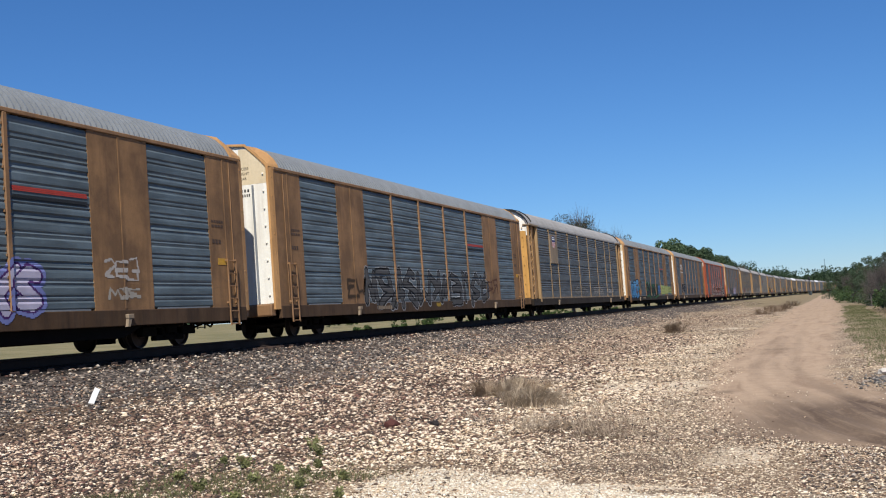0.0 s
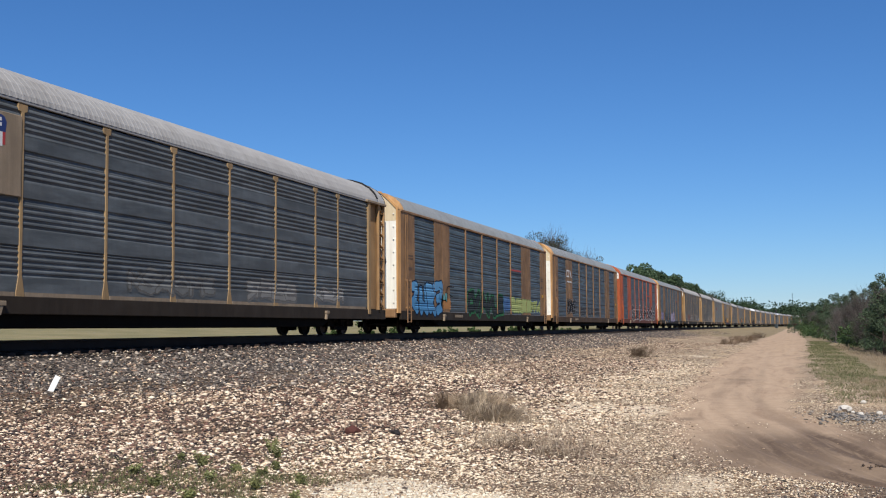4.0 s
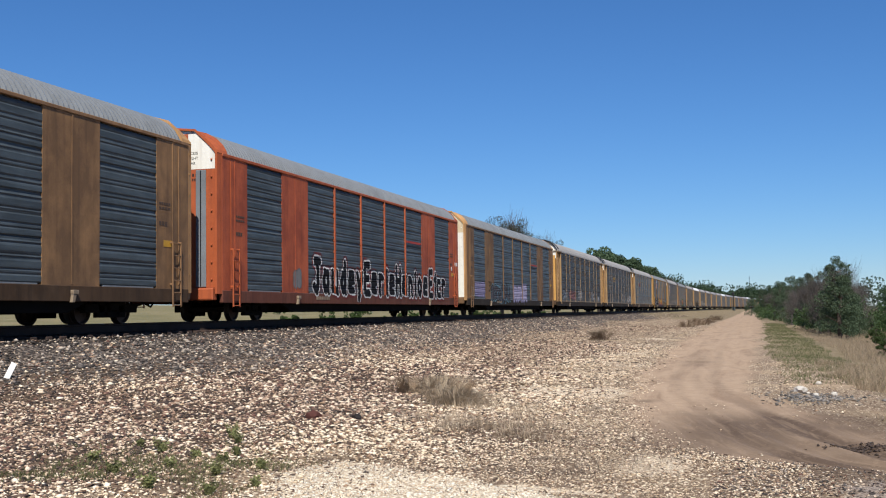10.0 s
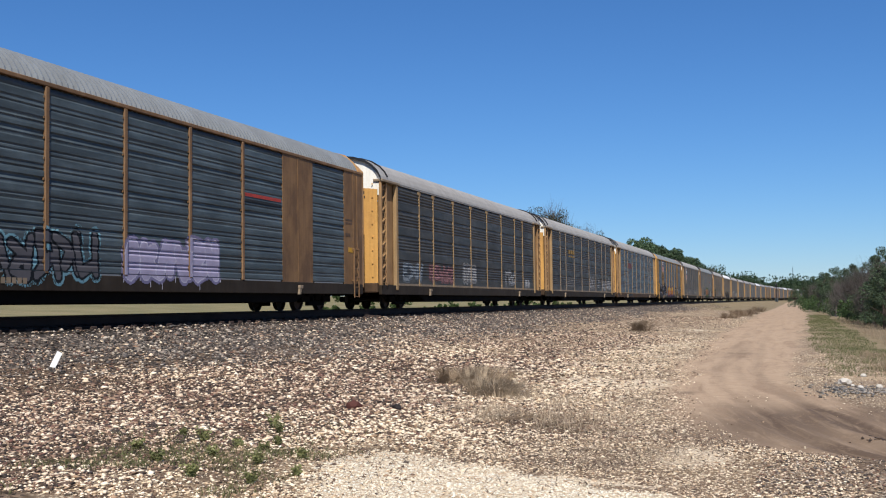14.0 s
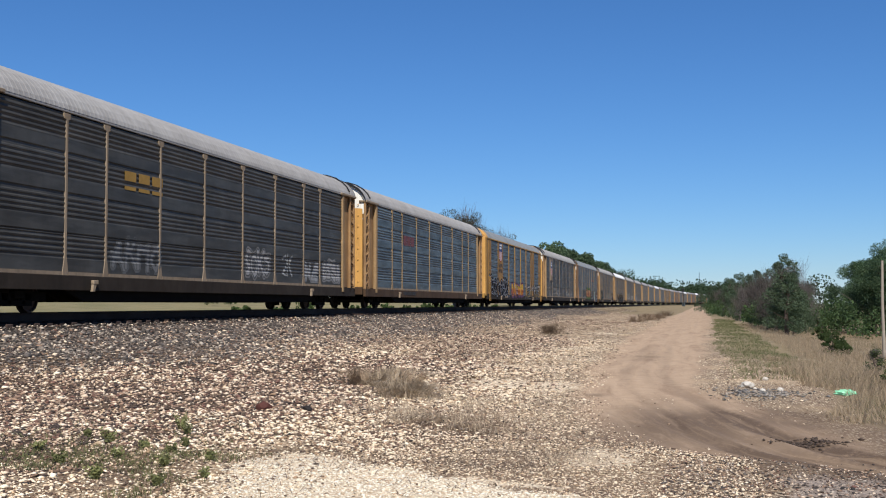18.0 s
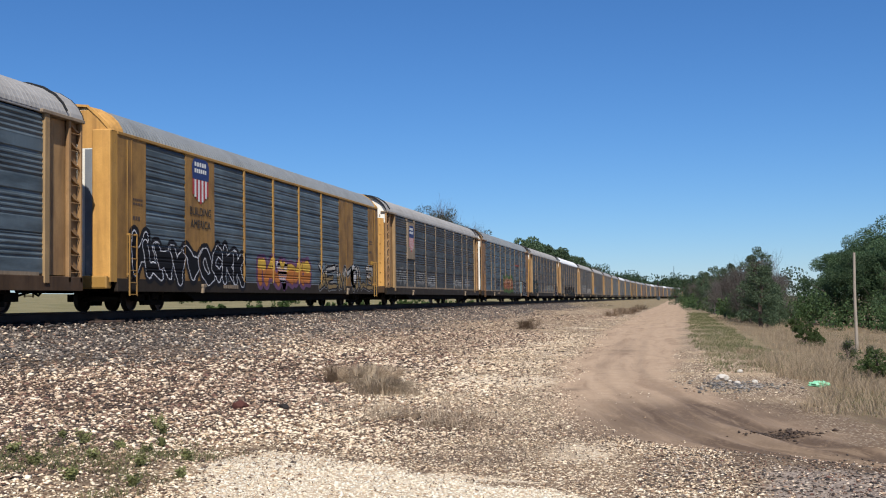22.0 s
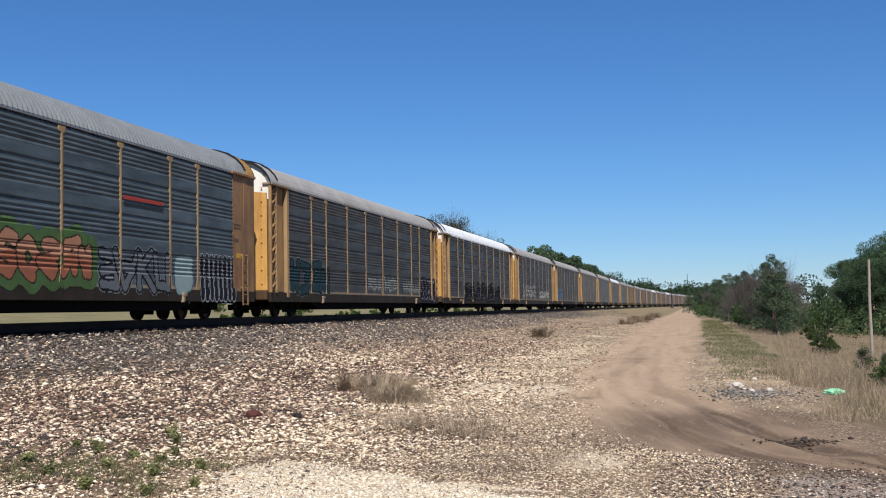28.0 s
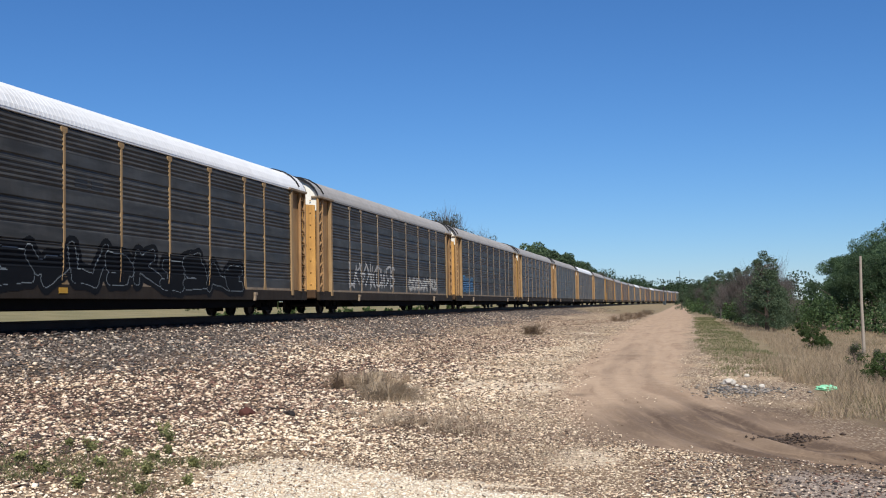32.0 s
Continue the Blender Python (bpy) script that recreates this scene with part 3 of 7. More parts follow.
def ground_material():
    """Ballast, pale limestone spoil, bare dirt, grass: blended by the masks on the ground's vertices."""
    m, n, l = nodes_of("ground_surface")
    b = n["Principled BSDF"]
    tc = n.new("ShaderNodeTexCoord")
    at = n.new("ShaderNodeVertexColor")
    at.layer_name = "zones"
    sep = n.new("ShaderNodeSeparateColor")
    l.new(at.outputs[0], sep.inputs[0])
    P = tc.outputs["Object"]
    fine, mid, big = noise_node(n, l, P, 22, 6, 0.7), noise_node(n, l, P, 3.2, 5, 0.65), noise_node(n, l, P, 0.32, 4, 0.6)
    vor = n.new("ShaderNodeTexVoronoi")
    vor.inputs["Scale"].default_value = 24
    l.new(P, vor.inputs["Vector"])
    vor2 = n.new("ShaderNodeTexVoronoi")
    vor2.inputs["Scale"].default_value = 9
    l.new(P, vor2.inputs["Vector"])

    def edge(sock):
        a = n.new("ShaderNodeMath")
        a.operation = "ADD"
        l.new(sock, a.inputs[0])
        s1 = n.new("ShaderNodeMath")
        s1.operation = "MULTIPLY_ADD"
        l.new(mid.outputs[0], s1.inputs[0])
        s1.inputs[1].default_value, s1.inputs[2].default_value = 0.9, -0.45
        l.new(s1.outputs[0], a.inputs[1])
        return steps(n, l, a.outputs[0], 0.35, 0.65)

    # pale spoil: limestone chips over tan soil
    sv = n.new("ShaderNodeSeparateColor")
    l.new(vor.outputs["Color"], sv.inputs[0])
    sw = n.new("ShaderNodeSeparateColor")
    l.new(vor2.outputs["Color"], sw.inputs[0])
    chips = mixer(n, l, steps(n, l, sv.outputs[0], 0.1, 0.8), (0.164, 0.113, 0.067), (0.655, 0.546, 0.382))
    lime = mixer(n, l, steps(n, l, vor.outputs["Distance"], 0.34, 0.5), chips, (0.185, 0.128, 0.083))
    lime = mixer(n, l, steps(n, l, big.outputs[0], 0.52, 0.8), lime, (0.515, 0.39, 0.238))
    lime = mixer(n, l, steps(n, l, mid.outputs[0], 0.58, 0.78), lime, (0.156, 0.109, 0.074))
    # ballast: grey and brown crushed rock
    bal = mixer(n, l, sw.outputs[0], (0.047, 0.039, 0.033), (0.281, 0.226, 0.183))
    bal = mixer(n, l, steps(n, l, vor2.outputs["Distance"], 0.3, 0.7), bal, (0.039, 0.033, 0.03))
    # dirt
    flow = n.new("ShaderNodeAttribute")
    flow.attribute_name = "flow"
    trails = []
    for across, down, detail in ((1.7, 0.22, 6), (7.0, 0.6, 5)):
        mp = n.new("ShaderNodeMapping")
        mp.inputs["Scale"].default_value = (across, down, 1)
        l.new(flow.outputs["Vector"], mp.inputs["Vector"])
        trails.append(noise_node(n, l, mp.outputs[0], 1.0, detail, 0.62))
        trails[-1].inputs["Distortion"].default_value = 0.8
        trails[-1] = trails[-1].outputs[0]
    dirt = mixer(n, l, steps(n, l, mid.outputs[0], 0.3, 0.7), (0.32, 0.226, 0.146), (0.40, 0.295, 0.198))
    dirt = mixer(n, l, steps(n, l, trails[0], 0.48, 0.72), dirt, (0.234, 0.16, 0.103))
    dirt = mixer(n, l, steps(n, l, trails[1], 0.54, 1.0), dirt, (0.211, 0.144, 0.094))
    dirt = mixer(n, l, steps(n, l, fine.outputs[0], 0.56, 0.8), dirt, (0.515, 0.398, 0.281))
    # grass and soil under it
    turf = mixer(n, l, steps(n, l, mid.outputs[0], 0.35, 0.65), (0.211, 0.156, 0.094), (0.133, 0.113, 0.058))
    turf = mixer(n, l, steps(n, l, big.outputs[0], 0.4, 0.65), turf, (0.242, 0.187, 0.113))
    c = mixer(n, l, edge(sep.outputs[0]), lime, bal)
    c = mixer(n, l, edge(sep.outputs[2]), c, turf)
    c = mixer(n, l, edge(sep.outputs[1]), c, dirt)
    at3 = n.new("ShaderNodeVertexColor")
    at3.layer_name = "tone"
    sep3 = n.new("ShaderNodeSeparateColor")
    l.new(at3.outputs[0], sep3.inputs[0])
    mixed = mixer(n, l, steps(n, l, sv.outputs[0], 0.3, 0.95), (0.035, 0.024, 0.017), (0.234, 0.164, 0.109))
    c = mixer(n, l, edge(sep3.outputs[0]), c, mixed)
    # near-black bed: rail and train shadow painted into the oily ballast's colour
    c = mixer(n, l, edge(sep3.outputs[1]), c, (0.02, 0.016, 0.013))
    c = mixer(n, l, sep3.outputs[2], c, (0.195, 0.14, 0.094))
    c = mixer(n, l, at3.outputs[1], c, mixer(n, l, steps(n, l, big.outputs[0], 0.4, 0.6), (0.156, 0.14, 0.066), (0.218, 0.183, 0.094)))
    # dark damp soil churned up in the ruts
    at2 = n.new("ShaderNodeVertexColor")
    at2.layer_name = "soil"
    sep2 = n.new("ShaderNodeSeparateColor")
    l.new(at2.outputs[0], sep2.inputs[0])
    sh = n.new("ShaderNodeMath")
    sh.operation = "MULTIPLY"
    l.new(sep2.outputs[0], sh.inputs[0])
    rag = n.new("ShaderNodeMath")
    rag.operation = "MULTIPLY_ADD"
    l.new(mid.outputs[0], rag.inputs[0])
    rag.inputs[1].default_value = 0.8
    l.new(fine.outputs[0], rag.inputs[2])
    wet = n.new("ShaderNodeMath")
    wet.operation = "MULTIPLY"
    l.new(steps(n, l, rag.outputs[0], 0.4, 0.85), wet.inputs[0])
    l.new(steps(n, l, trails[1], 0.05, 0.50), wet.inputs[1])
    l.new(wet.outputs[0], sh.inputs[1])
    c = mixer(n, l, sh.outputs[0], c, (0.10, 0.068, 0.045))
    white = mixer(n, l, steps(n, l, vor.outputs["Distance"], 0.2, 0.7), (0.718, 0.624, 0.476), (0.468, 0.37, 0.257))
    c = mixer(n, l, edge(sep2.outputs[1]), c, white)
    grey = mixer(n, l, steps(n, l, vor.outputs["Distance"], 0.2, 0.7), (0.36, 0.292, 0.236), (0.2, 0.158, 0.127))
    c = mixer(n, l, edge(sep2.outputs[2]), c, grey)
    l.new(c, b.inputs["Base Color"])
    b.inputs["Roughness"].default_value = 0.95
    b.inputs["Specular IOR Level"].default_value = 0.2
    bp = n.new("ShaderNodeBump")
    bp.inputs["Distance"].default_value = 0.03
    sg = n.new("ShaderNodeMapRange")
    sg.inputs[3].default_value, sg.inputs[4].default_value = 0.7, 0.12
    l.new(sep.outputs[1], sg.inputs[0])
    l.new(sg.outputs[0], bp.inputs["Strength"])
    hs = n.new("ShaderNodeMath")
    l.new(vor.outputs["Distance"], hs.inputs[0])
    l.new(fine.outputs[0], hs.inputs[1])
    l.new(hs.outputs[0], bp.inputs["Height"])
    l.new(bp.outputs[0], b.inputs["Normal"])
    return m


U = GX - TRACK_X - bend_arr(GY)
zone_bal = np.clip((5.0 + 0.9 * wavy(GX, GY, 0.35, 8) - np.abs(U)) / 1.6, 0, 1)
zone_dirt = dirt_at(GX, GY)
zone_turf = np.clip(np.maximum((GX - 1.6 - 0.9 * wavy(GX, GY, 0.3, 9) + np.clip((GY - 26) * 0.06, -1.6, 0.9)) / 1.2, np.maximum((-U - 5) / 2, (GY - 130) / 40)), 0, 1)
zone_turf = np.maximum(zone_turf, np.clip((3 - GY) / 4, 0, 1) * (np.abs(U) > 6))
damp = 0
for d_, k_ in rut_lines(GX, GY):
    damp = np.maximum(damp, k_ * np.exp(-((d_ - 0.02) / (0.17 + 0.12 * np.clip((18 - GY) / 4, 0, 1))) ** 4))
soil_dark = 1.9 * damp * np.clip((21.5 - GY) / 5, 0, 1) * np.clip((GX + 1.5) / 1.6, 0, 1) * (0.75 + 0.35 * wavy(GX, GY, 0.9, 11))
along = (GX - np.interp(GY, RUT_Y, RUT_A)) / np.sqrt(1 + ((np.interp(GY + 0.3, RUT_Y, RUT_A) - np.interp(GY - 0.3, RUT_Y, RUT_A)) / 0.6) ** 2)
swirl = np.clip(0.2 + 0.9 * np.sin(5.2 * along + 0.8 * np.sin(0.7 * GY)) * wavy(GX, GY, 0.55, 35), 0, 1) * np.exp(-((GY - 14.6) / 3.4) ** 2) * np.clip((GX + 1.4) / 0.9, 0, 1)
lines = np.clip(2.4 * (np.sin(11.5 * along + 1.1 * np.sin(0.5 * GY)) - 0.5), 0, 1) * np.clip(0.35 + 0.9 * wavy(GX, GY, 0.5, 37), 0, 1)
lines = lines * np.exp(-((GY - 15.5) / 4.2) ** 2) * np.clip((GX + 1.9) / 0.8, 0, 1)
soil_dark = np.maximum(soil_dark, np.maximum(1.3 * swirl, 0.9 * lines))
soil_dark = np.maximum(soil_dark, (0.8 + 0.4 * wavy(GX, GY, 0.5, 39)) * np.exp(-(((GX - 0.5) / 2.1) ** 4 + ((GY - 15.2) / 3.0) ** 4)))
soil_dark = np.maximum(soil_dark, spots_at(GX, GY))
soil_dark = np.maximum(soil_dark, 0.8 * np.exp(-(((GX + 3.0) / 1.0) ** 2 + ((GY - 12.9) / 0.8) ** 2)))
soil_dark = np.clip(np.maximum(soil_dark, 0), 0, 1)
soil_white = np.maximum(white_at(GX, GY), 1.1 * np.exp(-((GX + 1.75 - 0.9 * (9.75 - GY)) / 0.55) ** 2 - ((GY - 9.78 + 0.15 * (GX + 1.75)) / 0.14) ** 2))
soil_grey = np.clip((11.9 + 0.5 * wavy(GX, GY, 0.8, 13) - GY) / 1.2, 0, 1) * np.clip((GX - 0.3) / 0.8, 0, 1) * np.clip((6 - GX + wavy(GX, GY, 0.6, 15)) / 2, 0, 1) * np.clip((GY - 4.5 + wavy(GX, GY, 0.7, 16)) / 2, 0, 1) * (1 - 0.15 * zone_dirt)
tone_mixed = np.clip((-GX - 4.6 + 0.8 * wavy(GX, GY, 0.45, 31)) / 1.4, 0, 1) * np.clip((34 - GY) / 14, 0, 1) * (U > 3.5) * 0.9
q_ = GX - np.interp(GY, RUT_Y, RUT_A)
streaks = 0.5 + 0.5 * (np.sin(3.1 * q_ + 0.4 * np.sin(0.5 * GY)) + 0.8 * np.sin(7.3 * q_ + 1.0 + 0.6 * np.sin(0.31 * GY)) + 0.7 * np.sin(12.9 * q_ + 2.0)) / 1.6
streaks = 0.55 * np.clip(2 * streaks - 0.9, 0, 1) * np.clip(0.55 + 0.5 * wavy(GX, GY, 0.45, 33), 0, 1) * zone_dirt * np.clip((60 - GY) / 20, 0.4, 1)
far_side = np.clip((-U - 5) / 2, 0, 1)
# Painted shade and oil along the rails, out to 1.75 m from the middle.
tone_oil_shade = np.clip((1.75 - np.abs(U)) / 0.35, 0, 1)
soil_white = np.maximum(soil_white, np.clip(0.34 + 0.5 * wavy(GX, GY, 0.8, 38), 0, 1) * np.clip((GX + 7.2) / 1.5, 0, 1) * np.clip((-1.6 - GX) / 0.5, 0, 1) * np.clip((GY - 13) / 5, 0, 1) * np.clip((100 - GY) / 40, 0, 1) * (1 - zone_dirt))
soil_white = np.maximum(soil_white, 0.62 * np.clip(0.7 + 0.7 * wavy(GX, GY, 1.6, 40), 0, 1) * np.exp(-(((GX + 0.5) / 1.1) ** 4 + ((GY - 11.2) / 1.3) ** 4)))
ground_me = cloud("ground", np.stack([GX, GY, GZ], -1).reshape(-1, 3), quads, ground_material())
for layer, chans in (("zones", (zone_bal, zone_dirt, zone_turf)), ("soil", (soil_dark, soil_white, soil_grey)), ("tone", (tone_mixed, tone_oil_shade, streaks))):
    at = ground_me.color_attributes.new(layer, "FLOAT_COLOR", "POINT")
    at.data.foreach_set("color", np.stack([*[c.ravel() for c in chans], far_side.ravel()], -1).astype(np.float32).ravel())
arc_ = np.concatenate([[0], np.cumsum(np.hypot(np.diff(RUT_Y), np.diff(RUT_A)))])
ground_me.attributes.new("flow", "FLOAT_VECTOR", "POINT").data.foreach_set("vector", np.stack([along, np.interp(GY, RUT_Y, arc_) + np.maximum(GY - 200, 0), 0 * GY], -1).astype(np.float32).ravel())
ground_me.polygons.foreach_set("use_smooth", [True] * len(quads))
tagged(new("ground", ground_me), "pale gravel, dirt track and dry grass beside a railway", "ground", kind="structure")
# ---------------------------------------------------------------- railway track

track = tagged(new("railway_track"), "single railway track on wooden sleepers in grey ballast", "railway track", kind="structure")
RAIL_YS = [-420, -100, 0, 60, 120, 180, 250] + list(range(280, 961, 30))


def rail_mesh(side):
    prof = [(-0.07, -0.235), (0.07, -0.235), (0.07, -0.222), (0.012, -0.197), (0.012, -0.05), (0.036, -0.035), (0.036, -0.006), (0.028, 0), (-0.028, 0),
            (-0.036, -0.006), (-0.036, -0.035), (-0.012, -0.05), (-0.012, -0.197), (-0.07, -0.222)]
    b = Build()
    rows = [[(line_at(y) + side * 0.755 + a, y, RAIL + z) for a, z in prof] for y in RAIL_YS]
    b.loft(rows, True)
    for k in range(len(RAIL_YS) - 1):
        b.k[k * 14 + 7] = 1
    return b


for side in (-1, 1):
    part("rail", rail_mesh(side), [M["rail"], M["tread"]], track, "rusty steel rail with a polished head")

tie_me = Build().box(-1.3, 1.3, -0.115, 0.115, -0.43, -0.241, 0.012).mesh("tie")
plate_b = Build()
for s_ in (-0.755, 0.755):
    plate_b.box(s_ - 0.17, s_ + 0.17, -0.09, 0.09, -0.245, -0.225, 0.004)
    for dx in (-0.1, 0.1):
        for dy in (-0.06, 0.06):
            plate_b.box(s_ + dx - 0.014, s_ + dx + 0.014, dy - 0.014, dy + 0.014, -0.227, -0.205)
plate_me = plate_b.mesh("tie_plate")
rng = np.random.RandomState(3)
far_ties = Build()
for i in range(-120, 520):
    y = 6 + 0.53 * i
    m = pose(line_at(y) + rng.uniform(-0.05, 0.05), y, RAIL, 0, 0, rng.uniform(-1.2, 1.2))
    if 6 < y < 160:
        ob = part("tie", tie_me, M["tie"], track)
        ob.matrix_basis = m
        if y < 45:
            pl = part("tie_plate", plate_me, M["rail"], track)
            pl.matrix_basis = m
    else:
        tmp = Build().box(-1.3, 1.3, -0.115, 0.115, -0.43, -0.241)
        far_ties.add([m @ Vector(p) for p in tmp.v], tmp.f)
tagged(part("far_ties", far_ties, M["tie"], track), kind="stuff")


# ---------------------------------------------------------------- stones

def stones(name, xs, ys, sizes, material, label, lift=0.3, seed=1):
    """Loose crushed stones: flat, jittered eight-sided chips lying on the ground, in one mesh."""
    r = np.random.RandomState(seed)
    n = len(xs)
    base = np.array([(1, 0, 0), (0, 1, 0), (-1, 0, 0), (0, -1, 0), (0, 0, 1), (0, 0, -1)], float)
    tri = np.array([(0, 1, 4), (1, 2, 4), (2, 3, 4), (3, 0, 4), (1, 0, 5), (2, 1, 5), (3, 2, 5), (0, 3, 5)])
    v = base[None] * (1 + r.uniform(-0.3, 0.3, (n, 6, 3))) + r.uniform(-0.26, 0.26, (n, 6, 3))
    sc = sizes[:, None] * np.stack([r.uniform(0.9, 1.75, n), r.uniform(0.6, 1.1, n), r.uniform(0.3, 0.66, n)], 1)
    v = v * sc[:, None, :]
    a, t = r.uniform(0, 6.283, n), r.uniform(-0.5, 0.5, n)
    ca, sa, ct, st_ = np.cos(a), np.sin(a), np.cos(t), np.sin(t)
    x, y, z = v[..., 0], v[..., 1], v[..., 2]
    y, z = y * ct[:, None] - z * st_[:, None], y * st_[:, None] + z * ct[:, None]
    x, y = x * ca[:, None] - y * sa[:, None], x * sa[:, None] + y * ca[:, None]
    g = land(xs, ys) + lift * sizes
    v = np.stack([x + xs[:, None], y + ys[:, None], z + g[:, None]], -1).reshape(-1, 3)
    f = (tri[None] + (np.arange(n) * 6)[:, None, None]).reshape(-1, 3)
    return tagged(new(name, cloud(name, v, f, material)), label, "gravel", kind="stuff")


def scatter(seed, boxes):
    """Even random points: boxes of (x0, x1, y0, y1, how many to the square metre)."""
    r = np.random.RandomState(seed)
    xs, ys = [], []
    for x0, x1, y0, y1, d in boxes:
        k = int((x1 - x0) * (y1 - y0) * d)
        xs.append(r.uniform(x0, x1, k))
        ys.append(r.uniform(y0, y1, k))
    return np.concatenate(xs), np.concatenate(ys)


stone_mat = islands("limestone_chips", [(0.846, 0.703, 0.509), (0.525, 0.382, 0.239), (0.343, 0.228, 0.137), (0.148, 0.091, 0.057), (0.662, 0.514, 0.343), (0.777, 0.628, 0.439), (0.868, 0.743, 0.554), (0.063, 0.039, 0.026), (0.846, 0.719, 0.532), (0.103, 0.064, 0.041)])
mixed_mat = islands("mixed_gravel_rock", [(0.731, 0.588, 0.436), (0.203, 0.127, 0.085), (0.091, 0.056, 0.039), (0.030, 0.019, 0.016), (0.283, 0.182, 0.120), (0.021, 0.014, 0.012), (0.131, 0.062, 0.044), (0.670, 0.523, 0.376), (0.046, 0.029, 0.021), (0.426, 0.304, 0.208)])
bal_mat = islands("ballast_rock", [(0.092, 0.081, 0.074), (0.041, 0.034, 0.031), (0.166, 0.136, 0.113), (0.018, 0.016, 0.014), (0.078, 0.057, 0.046), (0.405, 0.345, 0.281), (0.055, 0.046, 0.039), (0.230, 0.189, 0.152)])
gx_, gy_ = scatter(12, [(-15.0, -11, 13, 30, 440), (-15.0, -11, 30, 45, 300), (-15.0, -11, 45, 90, 130), (-14.98, -11, 90, 200, 28), (-14.8, -10, 4, 10, 60), (-21.5, -17.7, 8, 60, 14),
                        (-11, 0.5, 7.6, 13, 2000), (-11, -0.5, 13, 20, 1100), (-11, -2, 20, 30, 430), (-11, -2.2, 30, 50, 210), (-11, -2.4, 50, 100, 45), (0.0, 3.5, 16, 22, 70), (-0.2, 3.2, 22, 36, 130), (-10, 2, 4, 7, 30)])
r_ = np.random.RandomState(15)
ok = (dirt_at(gx_, gy_) < r_.uniform(0.02, 0.98, len(gx_))) | ((r_.uniform(0, 1, len(gx_)) < 0.01) & (gy_ < 22))
ok &= r_.uniform(0, 1, len(gx_)) < np.clip(0.85 + 0.4 * wavy(gx_, gy_, 0.7, 21), 0.3, 1) * np.clip(1 - (gx_ - 0.5) / 3, 0, 1)
ok &= gx_ > -1.03 * gy_ - 0.6
ok &= r_.uniform(0, 1, len(gx_)) < np.clip(0.85 + 0.6 * wavy(gx_, gy_, 2.2, 24), 0.4, 1)
ok &= r_.uniform(0, 1, len(gx_)) > np.maximum(0.82 * np.clip(white_at(gx_, gy_), 0, 1), 0.7 * spots_at(gx_, gy_))
gx_, gy_ = gx_[ok], gy_[ok]


def blot(x, y, spots):
    """Soft patches: (x, y, half width, half depth, strength)."""
    return sum(k * np.exp(-((x - a) / w) ** 2 - ((y - b) / d) ** 2) for a, b, w, d, k in spots)


grey_w = 1.1 * np.clip((5.6 + 1.0 * wavy(gx_, gy_, 0.35, 8) + np.clip((gy_ - 18) * 0.05, 0, 1.2) - np.abs(gx_ - TRACK_X)) / 2.4, 0, 1) + blot(gx_, gy_, [(-13.2, 25, 1.5, 5, 2.5), (-12.7, 19.6, 0.9, 2.2, 1.6)])
brown_w = np.clip((-gx_ - 4.6 + 1.1 * wavy(gx_, gy_, 0.45, 31)) / 2.0, 0, 1.0) * (1 + 0.8 * wavy(gx_, gy_, 1.7, 25)) + 0.35 * np.clip(wavy(gx_, gy_, 1.2, 26), 0, 1) + blot(gx_, gy_, [(-8.8, 12.4, 1.3, 1.5, 1.2), (-7.8, 15.5, 1.4, 0.8, 1.6), (-10.4, 16.2, 1.1, 0.7, 1.6), (-3.4, 14.2, 0.9, 0.8, 0.9), (-7, 19, 0.9, 2, 0.6)])
pale_w = 0.13 + 0.33 * np.clip((gx_ + 7) / 3, 0, 1) + blot(gx_, gy_, [(-9.7, 30.5, 1.2, 2.4, 3), (-5.4, 13, 2.2, 1.6, 0.8), (-11.2, 18.2, 1.3, 1.0, 0.9)])
pick_ = r_.uniform(0, 1, len(gx_)) * (grey_w + brown_w + pale_w)
kind_ = np.where(pick_ < grey_w, 0, np.where(pick_ < grey_w + brown_w, 1, 2))
size_ = r_.gamma(3.2, 0.0064, len(gx_)).clip(0.009, 0.056) * (0.50 + 0.62 * np.clip((-gx_ - 2.2) / 3.5, 0, 1)) * np.where(kind_ == 0, 1.2, 1.0) * np.clip(0.36 + gy_ / 34, 0.56, 1)
more_x, more_y = scatter(91, [(-0.4, 5.5, 8.2, 12.5, 900)])
thin_ = (wavy(more_x, more_y, 0.8, 92) + (12.0 - more_y) * 0.5 > r_.uniform(-0.6, 0.9, len(more_x)))
more_x, more_y = more_x[thin_], more_y[thin_]
gx_, gy_ = np.concatenate([gx_, more_x]), np.concatenate([gy_, more_y])
kind_ = np.concatenate([kind_, np.where(r_.uniform(0, 1, len(more_x)) < 0.45, 0, np.where(more_y > 9.6, 1, 2))])
size_ = np.concatenate([size_, r_.gamma(3, 0.0031, len(more_x)).clip(0.004, 0.022)])
for k_, (name_, mat_, label_) in enumerate((("ballast_stones", bal_mat, "grey and brown crushed rock ballast on the shoulder"), ("mixed_gravel", mixed_mat, "brown and cream crushed stone mixed with soil"),
                                            ("limestone_gravel", stone_mat, "pale cream crushed limestone gravel over bare soil"))):
    stones(name_, gx_[kind_ == k_], gy_[kind_ == k_], size_[kind_ == k_], mat_, label_, seed=17 + k_)

